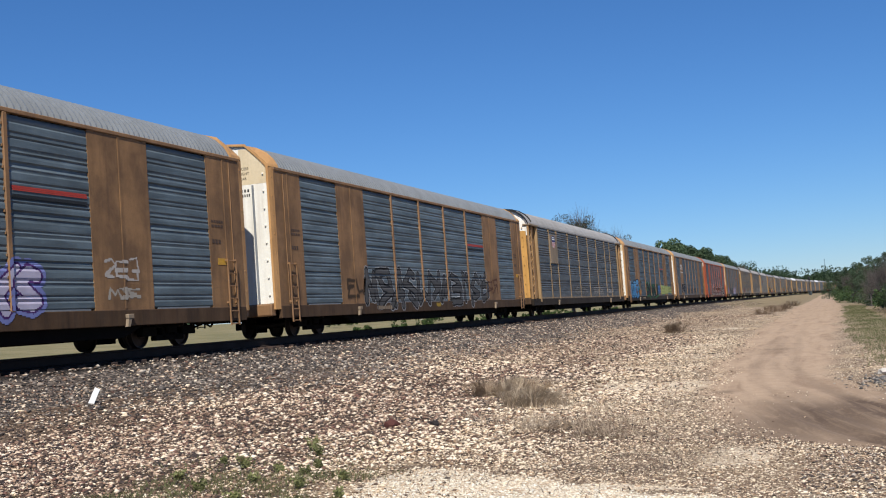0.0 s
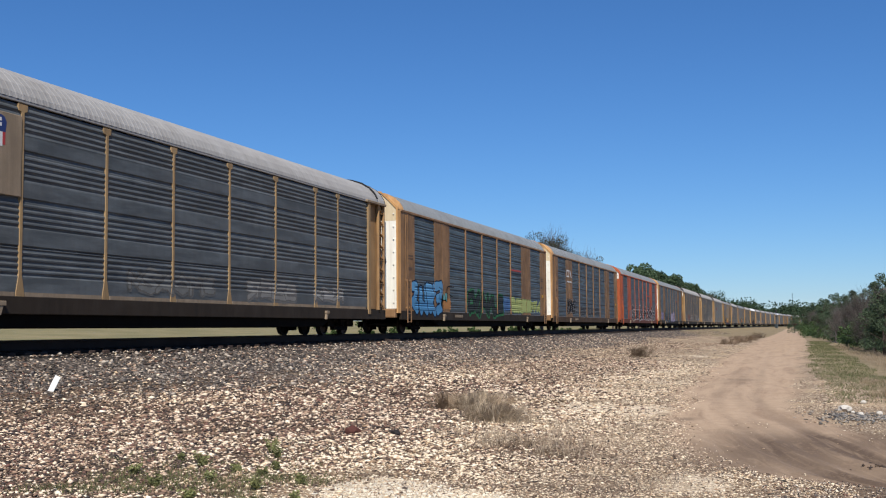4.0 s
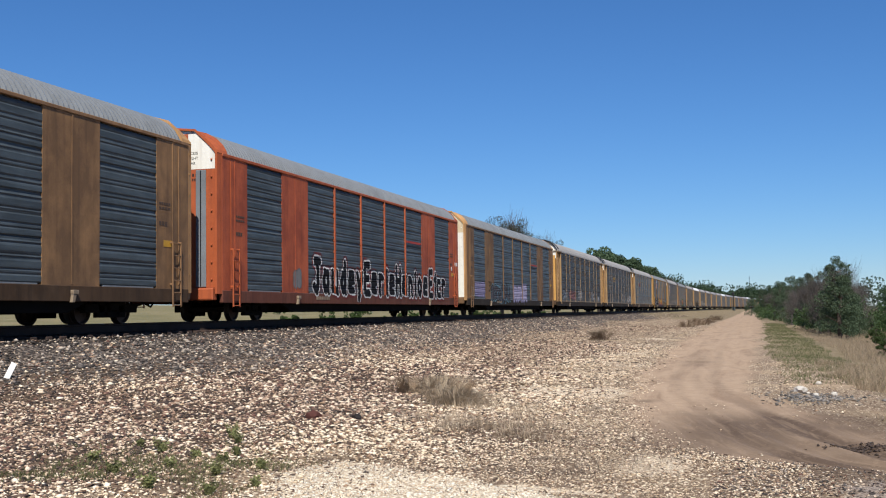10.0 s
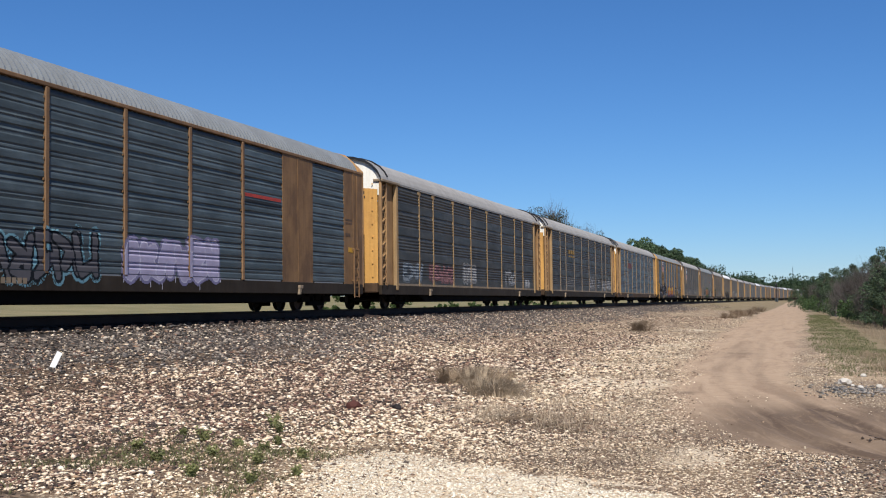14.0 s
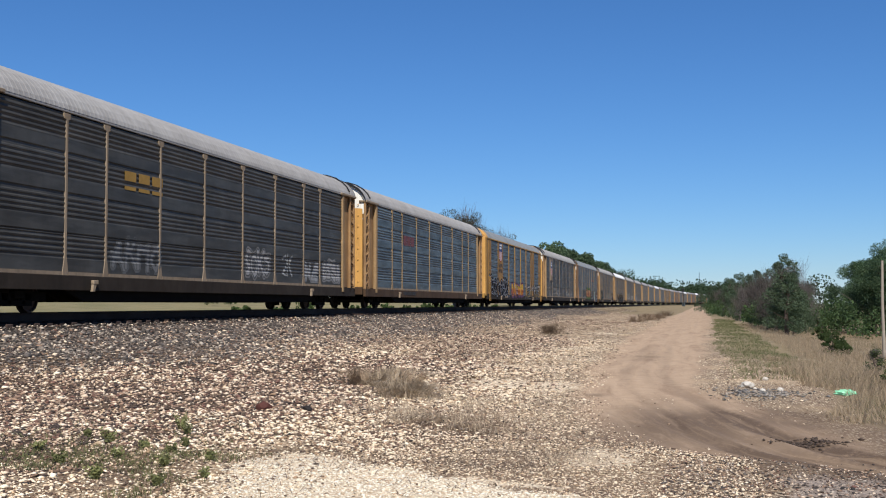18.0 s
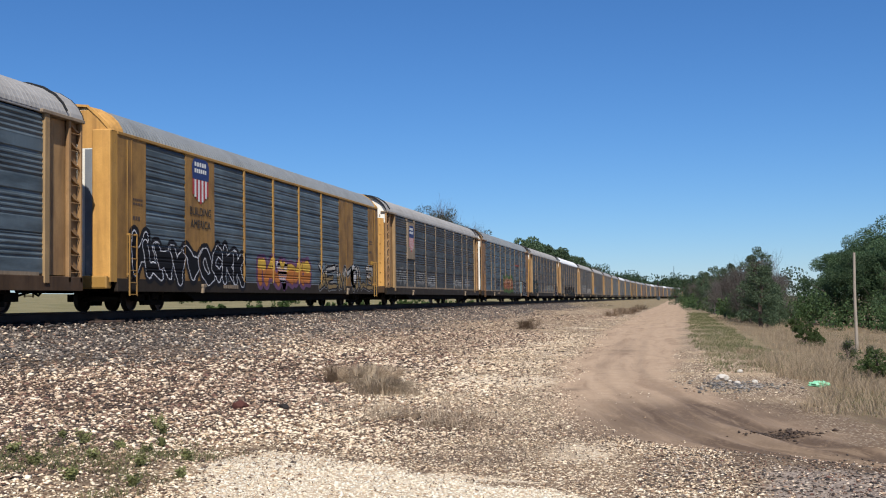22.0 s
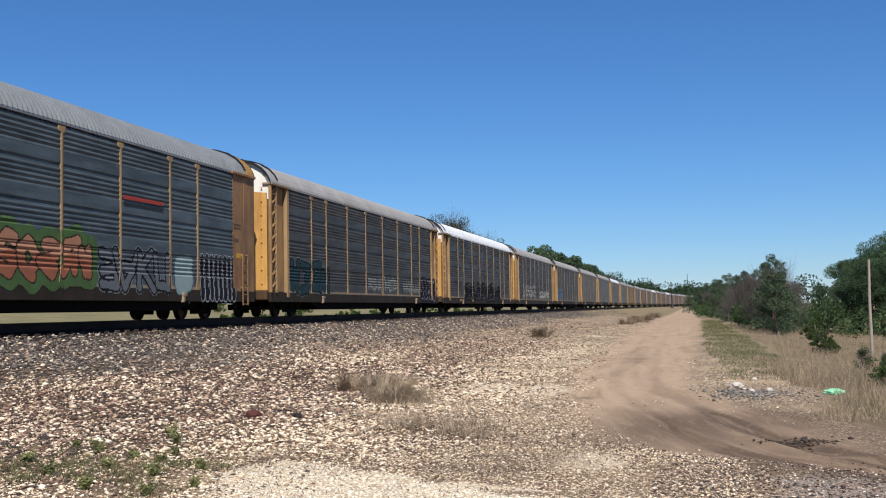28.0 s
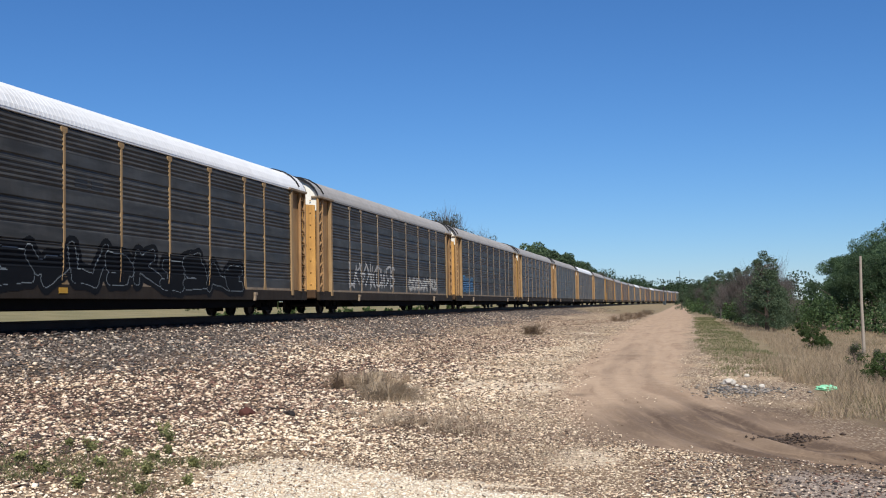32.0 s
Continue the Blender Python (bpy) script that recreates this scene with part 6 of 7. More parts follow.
def car_8():
    c = car("dark sooty auto-rack car with a small yellow emblem", **OLD)
    for i in range(3):
        bar(c, "emblem_bar", -6.3 + i * 0.75, -5.7 + i * 0.75, 3.48, 3.74, "dull_yellow", HALF + 0.004)
        bar(c, "emblem_bar", -6.3 + i * 0.75, -5.7 + i * 0.75, 3.24, 3.34, "dull_yellow", HALF + 0.004)
    soft_tags(c, 2, 80, [(-7.0, 2.8, 1.1, (0.172, 0.172, 0.172), (0.078, 0.078, 0.078)), (7.3, 1.6, 1.0, (0.328, 0.328, 0.328), (0.156, 0.156, 0.156))])
    tag(c, 2, 84, 1.6, 1.0, 2.3, 1.2, 4, (0.265, 0.257, 0.25), (0.07, 0.07, 0.07), (0.172, 0.168, 0.164), 0.07, 0.05, 0.05)
    tag(c, 2, 85, 5.0, 1.1, 1.0, 1.0, 2, (0.281, 0.281, 0.273), (0.281, 0.281, 0.273), None, 0.03, 0.01)
    tag(c, 2, 86, 9.3, 1.0, 2.3, 1.1, 4, (0.281, 0.273, 0.265), (0.094, 0.094, 0.094), (0.203, 0.199, 0.195), 0.1, 0.05, 0.07)
    return c


def car_9():
    c = car("grey galvanised auto-rack car with yellow corners and clean panels", **{**OLD, "panel_m": "galv_light", "post_m": "ochre_post", "sill_m": "sill", "roof_m": "roof_pale"})
    for i in range(3):
        bar(c, "emblem_bar", -6.95 + i * 0.74, -6.35 + i * 0.74, 3.20, 3.70, "faded_red", HALF + 0.004)
    bar(c, "reporting_mark", -7.1, -4.5, 0.66, 0.84, "ink", HALF + 0.03, n=10)
    return c


def car_10():
    c = car("golden yellow auto-rack car with a shield emblem and bold graffiti", frame_m="gold", end_m="white_end", gable_m="yellow", band_m="yellow", panel_m="galv_light", cap_m="yellow", sheet_m="sheet_gold", sill_m="sill_dark")
    part("door_strip", Build().box(0.70, 0.915, -NEWER - 0.012, -NEWER + 0.03, 1.0, 4.42, 0.008), M["roof"], c, "bare steel strip on the end door")
    part("end_frame", Build().box(0.92, 1.46, -NEWER - 0.02, -NEWER + 0.05, 0.9, 4.95, 0.015), M["yellow"], c, "yellow corner frame of the end door")
    small_marks(c, 11)
    shield(c, -7.95, 3.36, 1.3, 1.47, HALF + 0.022)
    lettering(c, "BUILDING", "ink", 0.36, (HALF + 0.02, -7.95, 2.98), (90, 0, 90), "dark lettering")
    lettering(c, "AMERICA", "ink", 0.36, (HALF + 0.02, -7.95, 2.58), (90, 0, 90), "dark lettering")
    tag(c, 1, 101, -12.7, 0.54, 8.5, 1.85, 9, (0.008, 0.008, 0.010), (0.50, 0.50, 0.52), (0.012, 0.012, 0.015), 0.15, 0.034, 0.14, label="black graffiti with white outlines", lap=1.45)
    tag(c, 1, 102, -3.2, 0.60, 6.2, 1.5, 6, (0.359, 0.133, 0.031), (0.156, 0.055, 0.055), (0.117, 0.062, 0.117), 0.19, 0.04, 0.13, label="orange and yellow graffiti with a purple glow", fill2=(0.484, 0.312, 0.047))
    tag(c, 1, 103, -1.2, 0.62, 1.3, 1.45, 1, (0.484, 0.445, 0.484), (0.172, 0.094, 0.172), None, 0.13, 0.05, label="white oval graffiti letter")
    tag(c, 1, 104, 3.8, 0.56, 8.6, 1.45, 7, (0.21, 0.15, 0.07), (0.012, 0.012, 0.014), (0.30, 0.29, 0.28), 0.075, 0.085, 0.022, label="thick black outlines with a golden fill", lap=1.35, fill2=(0.34, 0.32, 0.29), density=0.7)
    ring = [(0.72 + 0.27 * math.cos(a), 0.78 + 0.33 * math.sin(a)) for a in np.linspace(0, 6.28, 13)]
    tag(c, 1, 105, 8.3, 0.60, 1.5, 1.5, 1, (0.42, 0.41, 0.40), BLACK, None, 0.19, 0.05, label="round pale graffiti figure with a black rim", strokes=[[ring]])
    return c


def car_11():
    c = car("dark sooty auto-rack car with a shield emblem on a pale panel", **OLD)
    part("logo_panel", Build().box(HALF - 0.02, HALF + 0.035, -9.0, -7.25, 2.55, 4.62, 0.01), M["tan_post"], c, "pale panel with an emblem")
    shield(c, -8.12, 2.98, 1.2, 1.52, HALF + 0.04)
    soft_tags(c, 2, 110, [(-11.5, 2.4, 1.3, (0.195, 0.195, 0.187), (0.101, 0.101, 0.101)), (-6.8, 2.2, 1.1, (0.203, 0.195, 0.187), (0.094, 0.094, 0.094)), (-4.0, 2.3, 0.8, (0.257, 0.257, 0.25), (0.109, 0.101, 0.101)), (3.9, 3.0, 0.7, (0.281, 0.281, 0.265), (0.125, 0.125, 0.125)), (8.0, 2.0, 0.8, (0.234, 0.234, 0.234), (0.117, 0.117, 0.117))])
    return c


def car_12():
    c = car("grey auto-rack car with brown posts and green and orange graffiti", kind=2, frame_m="brown", post_m="ochre_post", panel_m="galv", roof_m="roof", end_m="white_end", cap_m="gold", blank_ends=True)
    stripe(c, 2)
    small_marks(c, 13)
    tag(c, 2, 121, -7.0, 1.0, 4.0, 1.1, 5, (0.094, 0.101, 0.109), (0.023, 0.023, 0.031), None, 0.07, 0.04)
    tag(c, 2, 122, -2.9, 0.60, 6.0, 1.85, 7, (0.265, 0.101, 0.055), (0.035, 0.023, 0.017), (0.066, 0.113, 0.039), 0.15, 0.045, 0.24, label="orange graffiti on a green ground", fill2=(0.343, 0.172, 0.101))
    tag(c, 2, 123, 3.1, 0.58, 4.1, 1.65, 4, (0.117, 0.125, 0.133), (0.011, 0.011, 0.014), (0.257, 0.265, 0.273), 0.11, 0.07, 0.022, label="grey wildstyle graffiti with black outlines", lap=1.35, density=0.6)
    tag(c, 2, 124, 7.45, 0.62, 1.25, 1.5, 1, (0.234, 0.296, 0.289), (0.109, 0.156, 0.156), None, 0.26, 0.04, label="pale teal oval of spray paint")
    for k in range(2):
        tag(c, 2, 125 + k, 9.1, 1.22 - 0.72 * k, 2.9, 0.86, 8, (0.012, 0.012, 0.016), (0.468, 0.476, 0.484), (0.016, 0.016, 0.019), 0.13, 0.022, 0.02, label="black finger-like graffiti with a white rim",
            strokes=[[[(0.22 + 0.345 * i, 0.16), (0.24 + 0.345 * i, 0.68)]] for i in range(8)])
    return c


def car_13():
    c = car("dark sooty auto-rack car with yellow corners and black graffiti", **{**OLD, "post_m": "ochre_post"})
    tag(c, 2, 131, -11.6, 0.60, 4.8, 1.8, 4, (0.02, 0.042, 0.05), (0.008, 0.008, 0.010), (0.15, 0.19, 0.20), 0.16, 0.07, 0.022, label="dark teal graffiti with black outlines", lap=1.3, density=0.6)
    soft_tags(c, 2, 133, [(-1.2, 2.4, 0.9, (0.234, 0.234, 0.226), (0.094, 0.094, 0.094)), (1.6, 2.5, 1.0, (0.257, 0.265, 0.25), (0.047, 0.094, 0.062)), (5.2, 3.6, 0.8, (0.234, 0.234, 0.218), (0.094, 0.094, 0.094))])
    tag(c, 2, 138, 9.0, 0.50, 3.9, 1.7, 5, (0.014, 0.012, 0.02), (0.406, 0.406, 0.421), (0.014, 0.012, 0.019), 0.17, 0.022, 0.14, label="black graffiti with a pale rim", lap=1.25)
    return c


def car_14():
    c = car("dark auto-rack car with a bright white roof and black graffiti", **{**OLD, "roof_m": "roof_white", "cap_m": "roof_white", "post_m": "ochre_post"})
    tag(c, 2, 141, -7.3, 0.56, 14.4, 1.62, 9, (0.006, 0.007, 0.009), (0.17, 0.19, 0.20), (0.007, 0.008, 0.010), 0.17, 0.022, 0.16, label="black graffiti along the foot of the panels", lap=1.3)
    for k in range(2):
        bar(c, "emblem_bar", -3.8 + k * 0.8, -3.2 + k * 0.8, 3.35, 3.62, "ink", HALF - 0.012)
    bar(c, "sticker", -8.7, -8.3, 0.68, 0.82, "sticker", HALF + 0.03)
    bar(c, "sticker", -4.6, -4.2, 0.68, 0.82, "sticker", HALF + 0.03)
    return c


def car_15():
    c = car("dark sooty auto-rack car with yellow corners and white graffiti", **OLD)
    tag(c, 2, 151, -9.3, 1.0, 8.2, 1.4, 9, (0.39, 0.382, 0.359), (0.156, 0.148, 0.14), None, 0.05, 0.03, label="white scrawled graffiti")
    tag(c, 2, 152, 1.8, 1.0, 7.2, 0.95, 8, (0.39, 0.374, 0.328), (0.156, 0.148, 0.14), (0.234, 0.226, 0.211), 0.07, 0.03, 0.05, label="white block graffiti")
    return c


def car_16():
    c = car("dark auto-rack car with golden ends and blue graffiti", **OLD)
    tag(c, 2, 161, -11.5, 1.0, 4.0, 1.3, 4, (0.078, 0.156, 0.265), (0.023, 0.039, 0.078), (0.094, 0.187, 0.281), 0.12, 0.05, 0.1, label="blue graffiti")
    return c


CARS = [car_0(), car_1(), car_2(), car_3(), car_4(), car_5(), car_6(), car_7(), car_8(), car_9(), car_10(), car_11(), car_12(), car_13(), car_14(), car_15(), car_16()]
for i in (2, 7, 8, 9, 11, 13, 14, 15, 16):
    old_end_marks(CARS[i])
DIM = {**OLD, "frame_m": "gold", "end_m": "gold", "panel_m": "galv_mid"}
FAR = [("dark sooty auto-rack car with pale graffiti", DIM), ("grey auto-rack car with yellow corners", {**DIM, "panel_m": "galv"}), ("dark auto-rack car with a white roof", {**DIM, "roof_m": "roof_white"}),
       ("brown auto-rack car with grey panels", dict()), ("dark sooty auto-rack car with golden posts", {**DIM, "post_m": "ochre_post"}), ("golden auto-rack car with grey panels", dict(frame_m="gold"))]
for i, k in enumerate((4, 1, 2, 1, 5, 0, 3, 0, 2, 4, 3, 2, 0, 3, 1, 4, 3, 0)):
    CARS.append(car(FAR[k][0], far=True, **FAR[k][1]))

# ---------------------------------------------------------------- plants


def cards(centres, sizes, seed, upright=0.0, aspect=1.0):
    """Small leaf quads at the centres, turned at random."""
    r = np.random.RandomState(seed)
    n = len(centres)
    d = r.normal(size=(n, 3))
    d[:, 2] = d[:, 2] * (1 - upright) + upright * 2.0
    d /= np.linalg.norm(d, axis=1)[:, None]
    e = np.cross(d, r.normal(size=(n, 3)))
    e /= np.linalg.norm(e, axis=1)[:, None]
    a, b = d * (sizes * 0.5 * aspect)[:, None], e * (sizes * 0.5)[:, None]
    v = np.stack([centres - a - 0.5 * b, centres + 0.2 * a - b, centres + a, centres + 0.1 * a + b], 1).reshape(-1, 3)
    return v, np.arange(4 * n).reshape(n, 4)


def limbs(seed, h, trunk_r, n, spread_, low, bare=False):
    """A tapered, bent trunk and limbs; returns the Build and the limb tips."""
    r = random.Random(seed)
    b = Build()
    pts = [Vector((0, 0, -0.3))]
    for i in range(5):
        pts.append(Vector((r.uniform(-1, 1) * 0.02 * h * i, r.uniform(-1, 1) * 0.02 * h * i, h * (0.18 + 0.66 * i / 4))))
    for i in range(5):
        b.tube(pts[i], pts[i + 1], trunk_r * (1 - i / 5.6), 7, trunk_r * (1 - (i + 1) / 5.6))
    tips = [pts[-1]]
    for k in range(n):
        z = r.uniform(low, 0.8)
        base = pts[1] + (pts[5] - pts[1]) * max(0, (z - 0.18) / 0.66)
        a = k * 2.4 + r.uniform(-0.4, 0.4)
        L = h * spread_ * (1.15 - z) * r.uniform(0.7, 1.2)
        mid = base + Vector((math.cos(a) * L * 0.5, math.sin(a) * L * 0.5, L * r.uniform(0.15, 0.4)))
        tip = mid + Vector((math.cos(a + r.uniform(-0.5, 0.5)) * L * 0.5, math.sin(a + r.uniform(-0.5, 0.5)) * L * 0.5, L * r.uniform(0.1, 0.45)))
        b.tube(base, mid, trunk_r * 0.38, 5, trunk_r * 0.22)
        b.tube(mid, tip, trunk_r * 0.22, 5, trunk_r * 0.06)
        tips += [mid, tip]
        if bare:
            for q in range(7):
                s0 = mid + (tip - mid) * r.random()
                b.tube(s0, s0 + Vector((r.uniform(-1, 1), r.uniform(-1, 1), r.uniform(0.2, 1.2))) * L * 0.3, trunk_r * 0.05, 3, trunk_r * 0.02)
    return b, tips


def twigs(tips, h, n, seed, length=0.13, width=0.012):
    """Thin bare twigs fanning up and outwards from the limbs: narrow tapering blades."""
    r = np.random.RandomState(seed)
    at_ = tips[r.randint(0, len(tips), n)] + r.normal(size=(n, 3)) * h * np.array([0.055, 0.055, 0.06])
    d = np.stack([0.55 * at_[:, 0] / h + r.normal(0, 0.35, n), 0.55 * at_[:, 1] / h + r.normal(0, 0.35, n), r.uniform(0.45, 1.2, n)], 1)
    d *= (h * length * r.uniform(0.5, 1.4, n) / np.linalg.norm(d, axis=1))[:, None]
    e = np.cross(d, r.normal(size=(n, 3)))
    e *= (width * 0.5 / np.linalg.norm(e, axis=1))[:, None]
    v = np.stack([at_ - e, at_ + e, at_ + d + 0.25 * e, at_ + d - 0.25 * e], 1).reshape(-1, 3)
    return v, np.arange(4 * n).reshape(n, 4)


def tree(name, label, seed, h, leaf_m, bark_m="bark", leaves=5200, leaf=0.20, shape="broad", low=0.3):
    """A tree: trunk with limbs, and a crown of many small leaves in uneven clumps with gaps."""
    r = np.random.RandomState(seed)
    root = tagged(new(name), label, "tree")
    b, tips = limbs(seed, h, 0.022 * h + 0.03, 12 if shape != "bare" else 22, {"broad": 0.42, "cone": 0.16}.get(shape, 0.3), low, shape == "bare")
    part("trunk", b.mesh("trunk"), M[bark_m], root)
    tips = np.array([tuple(t) for t in tips])
    if shape in ("bare", "thin"):
        v, f = twigs(tips, h, leaves if shape == "bare" else 2600, seed + 7, 0.16 if shape == "bare" else 0.10, 0.0024 * h)
        part("brushwood", cloud("brushwood", v, f, M["brush"]), M["brush"], root, "fine grey leafless twigs")
        if shape == "bare":
            return root
    if shape == "cone":
        k = 70
        zz = r.uniform(0.06, 1.0, k) ** 0.9
        a = r.uniform(0, 6.28, k)
        rad = (0.30 * (1 - zz) ** 0.8 + 0.02) * h * r.uniform(0.5, 1.1, k)
        cen = np.stack([rad * np.cos(a), rad * np.sin(a), zz * h * 0.98], 1)
        cr = h * (0.055 + 0.05 * (1 - zz)) * r.uniform(0.7, 1.3, k)
    elif shape == "bush":
        k = 90
        a, up, out = r.uniform(0, 6.28, k), r.uniform(0, 1, k), r.uniform(0.15, 1, k) ** 0.6
        wide = 0.55 * h * out * np.sqrt(1 - 0.85 * up ** 2)
        cen = np.stack([wide * np.cos(a), wide * np.sin(a), 0.06 * h + 0.86 * h * up * r.uniform(0.75, 1.05, k)], 1)
        cr = h * r.uniform(0.05, 0.11, k)
    else:
        extra = tips[r.randint(0, len(tips), 34)] + r.normal(size=(34, 3)) * h * 0.085
        cen = np.concatenate([tips, extra])
        cen = cen[cen[:, 2] > low * h * 0.8]
        cr = h * r.uniform(0.05, 0.12, len(cen))
    w = cr ** 2
    pick = r.choice(len(cen), leaves, p=w / w.sum())
    d = r.normal(size=(leaves, 3))
    d /= np.linalg.norm(d, axis=1)[:, None]
    pts = cen[pick] + d * (cr[pick] * r.uniform(0.35, 1.0, leaves) ** 0.6)[:, None] * np.array([1, 1, 0.8])
    v, f = cards(pts, leaf * r.uniform(0.6, 1.4, leaves), seed + 1, 0.0, 1.4)
    part("crown", cloud("crown", v, f, M[leaf_m]), M[leaf_m], root)
    return root


def polar(az, d):
    return d * math.sin(radians(az)), d * math.cos(radians(az))


def stand(ob, az, d, size, rz=0.0, sink=0.05):
    x, y = polar(az, d)
    return pose(x, y, float(land(x, y)) - sink, 0, 0, rz) @ Matrix.Scale(size, 4)


def plant(proto, spots, group, label=""):
    """Copies of a tree at spots of (bearing, distance, height over its own); the first is the tree itself."""
    r = random.Random(len(spots))
    for i, (az, d, k) in enumerate(spots):
        x, y = polar(az, d)
        ob = proto if i == 0 else copy_thing(proto, Matrix())
        ob.location = (x, y, float(land(x, y)) - 0.05)
        ob.rotation_euler = (0, 0, r.uniform(0, 6.28))
        ob.scale = (k * r.uniform(0.9, 1.15),) * 2 + (k,)
        tagged(ob, label, group=group)


broad_a = tree("broadleaf_tree", "full green broadleaf tree in spring leaf", 1, 10.0, "leaf", leaves=30000, leaf=0.085)
broad_b = tree("broadleaf_tree", "dense dark green broadleaf tree", 2, 10.0, "leaf", leaves=30000, leaf=0.085, low=0.14)
cedar_a = tree("cedar_tree", "dark green cedar with a ragged cone shape", 3, 5.0, "cedar", leaves=13000, leaf=0.058, shape="cone", low=0.1)
cedar_b = tree("cedar_tree", "dark green cedar, broad at the foot", 4, 5.0, "cedar", leaves=13000, leaf=0.058, shape="cone", low=0.1)
bare_a = tree("bare_tree", "grey leafless tree with thin upright twigs", 5, 5.0, "brush", "grey_bark", leaves=2300, shape="bare", low=0.12)
sparse = tree("sparse_tree", "tall tree with thin olive spring leaves", 6, 15.0, "olive", leaves=15000, leaf=0.13, shape="thin", low=0.42)

plant(broad_a, [(7.95, 98, 0.72), (8.9, 104, 0.80), (10.6, 96, 0.88), (12.4, 99, 0.92), (14.6, 92, 0.9), (8.0, 118, 0.78), (9.8, 122, 0.95), (17, 96, 1.0), (20, 90, 1.0), (24, 88, 0.9)], "trees beyond the grass")
plant(broad_b, [(8.3, 92, 0.66), (9.7, 93, 0.72), (11.5, 88, 0.78), (7.55, 106, 0.60), (13.5, 86, 0.8), (5.9, 112, 0.28), (5.2, 120, 0.29), (4.7, 116, 0.31), (6.4, 100, 0.27), (15.8, 86, 0.8), (18.6, 84, 0.85), (22, 82, 0.85), (26, 80, 0.8)], "trees beyond the grass")
plant(cedar_a, [(3.95, 72, 1.02), (3.1, 92, 0.96), (1.9, 150, 1.22), (4.85, 80, 0.44), (0.75, 190, 1.05), (2.35, 130, 1.06), (2.75, 104, 0.92), (2.15, 122, 1.02), (1.2, 150, 1.05), (0.5, 190, 0.95), (3.35, 96, 0.86), (1.65, 138, 1.1), (3.5, 80, 0.6), (4.3, 76, 0.7)], "scrub trees by the dirt track")
plant(cedar_b, [(3.6, 84, 1.0), (4.25, 84, 0.86), (2.6, 124, 1.12), (1.4, 160, 1.08), (5.4, 92, 0.34), (0.3, 230, 1.1), (1.0, 180, 0.95), (-0.15, 250, 1.0)], "scrub trees by the dirt track")
plant(bare_a, [(3.05, 82, 0.80), (2.45, 92, 0.72), (4.45, 86, 1.02), (4.7, 92, 0.8), (3.45, 80, 0.86), (1.75, 116, 0.72), (0.9, 150, 0.7)], "leafless trees by the dirt track")
plant(sparse, [(-11.9, 172, 1.06), (-10.5, 176, 0.86), (-12.65, 178, 0.94), (-4.15, 352, 0.74)], "trees behind the train")
hill_a = tree("broadleaf_tree", "tall green tree at the edge of a wood", 12, 10.0, "hill_leaf", leaves=12000, leaf=0.20)
plant(hill_a, [(-8.25, 262, 1.44), (-7.7, 258, 1.62), (-7.1, 262, 1.55), (-6.5, 268, 1.46), (-5.9, 278, 1.42), (-5.45, 288, 1.30), (-5.15, 296, 1.05), (-7.4, 270, 1.5), (-6.2, 290, 1.42), (-6.8, 276, 1.52), (-5.75, 284, 1.38), (-5.6, 294, 1.28), (-5.3, 290, 1.18), (-9.0, 265, 1.2), (-9.8, 270, 1.1)], "wood behind the train", "tall green tree at the edge of a wood")


def woods(name, label, boxes, h, seed, material, leaf):
    """Far woods: crowns of leaf clumps over low stems, all in one mesh."""
    r = np.random.RandomState(seed)
    out_v, out_f, o = [], [], 0
    for x0, x1, y0, y1, n, hh in boxes:
        xs, ys = r.uniform(x0, x1, n), r.uniform(y0, y1, n)
        for x, y in zip(xs, ys):
            H = hh * r.uniform(0.78, 1.14)
            z0 = float(land(x, y))
            k = 9
            cen = np.stack([x + r.normal(0, 0.2 * H, k), y + r.normal(0, 0.2 * H, k), z0 + H * r.uniform(0.15, 0.88, k)], 1)
            pts = np.repeat(cen, 20, 0) + np.clip(r.normal(size=(k * 20, 3)), -1.2, 1.2) * H * 0.095
            v, f = cards(pts, leaf * r.uniform(0.6, 1.5, len(pts)), r.randint(1 << 30), 0, 1.2)
            out_v.append(v)
            out_f.append(f + o)
            o += len(v)
    me = cloud(name, np.concatenate(out_v), np.concatenate(out_f), M[material])
    return tagged(new(name, me), label, "woods", kind="stuff")


woods("distant_woods", "dark green wooded ridge along the horizon", [(-330, -100, 820, 980, 150, 26), (-105, -60, 840, 980, 110, 25), (-64, -30, 840, 980, 90, 19), (-34, -8, 860, 980, 70, 13), (-12, 70, 780, 940, 150, 17), (60, 260, 600, 900, 90, 18), (-150, -60, 560, 660, 80, 17), (-560, -160, 380, 470, 110, 11)], 15, 41, "woods", 0.95)
woods("hedgerow", "low green scrub along the far side of the line", [(-33, -27, 70, 84, 9, 0.8), (-33, -26, 84, 150, 22, 1.1), (-60, -40, 110, 130, 14, 1.6)], 1.4, 43, "shrub", 0.16)
woods("thicket", "dense green undergrowth under the trees", [(8, 34, 84, 104, 130, 2.8), (10, 34, 76, 84, 50, 2.0), (3.4, 7, 84, 108, 26, 1.7), (0.6, 4.5, 120, 200, 26, 2.0)], 2.0, 44, "undergrowth", 0.12)


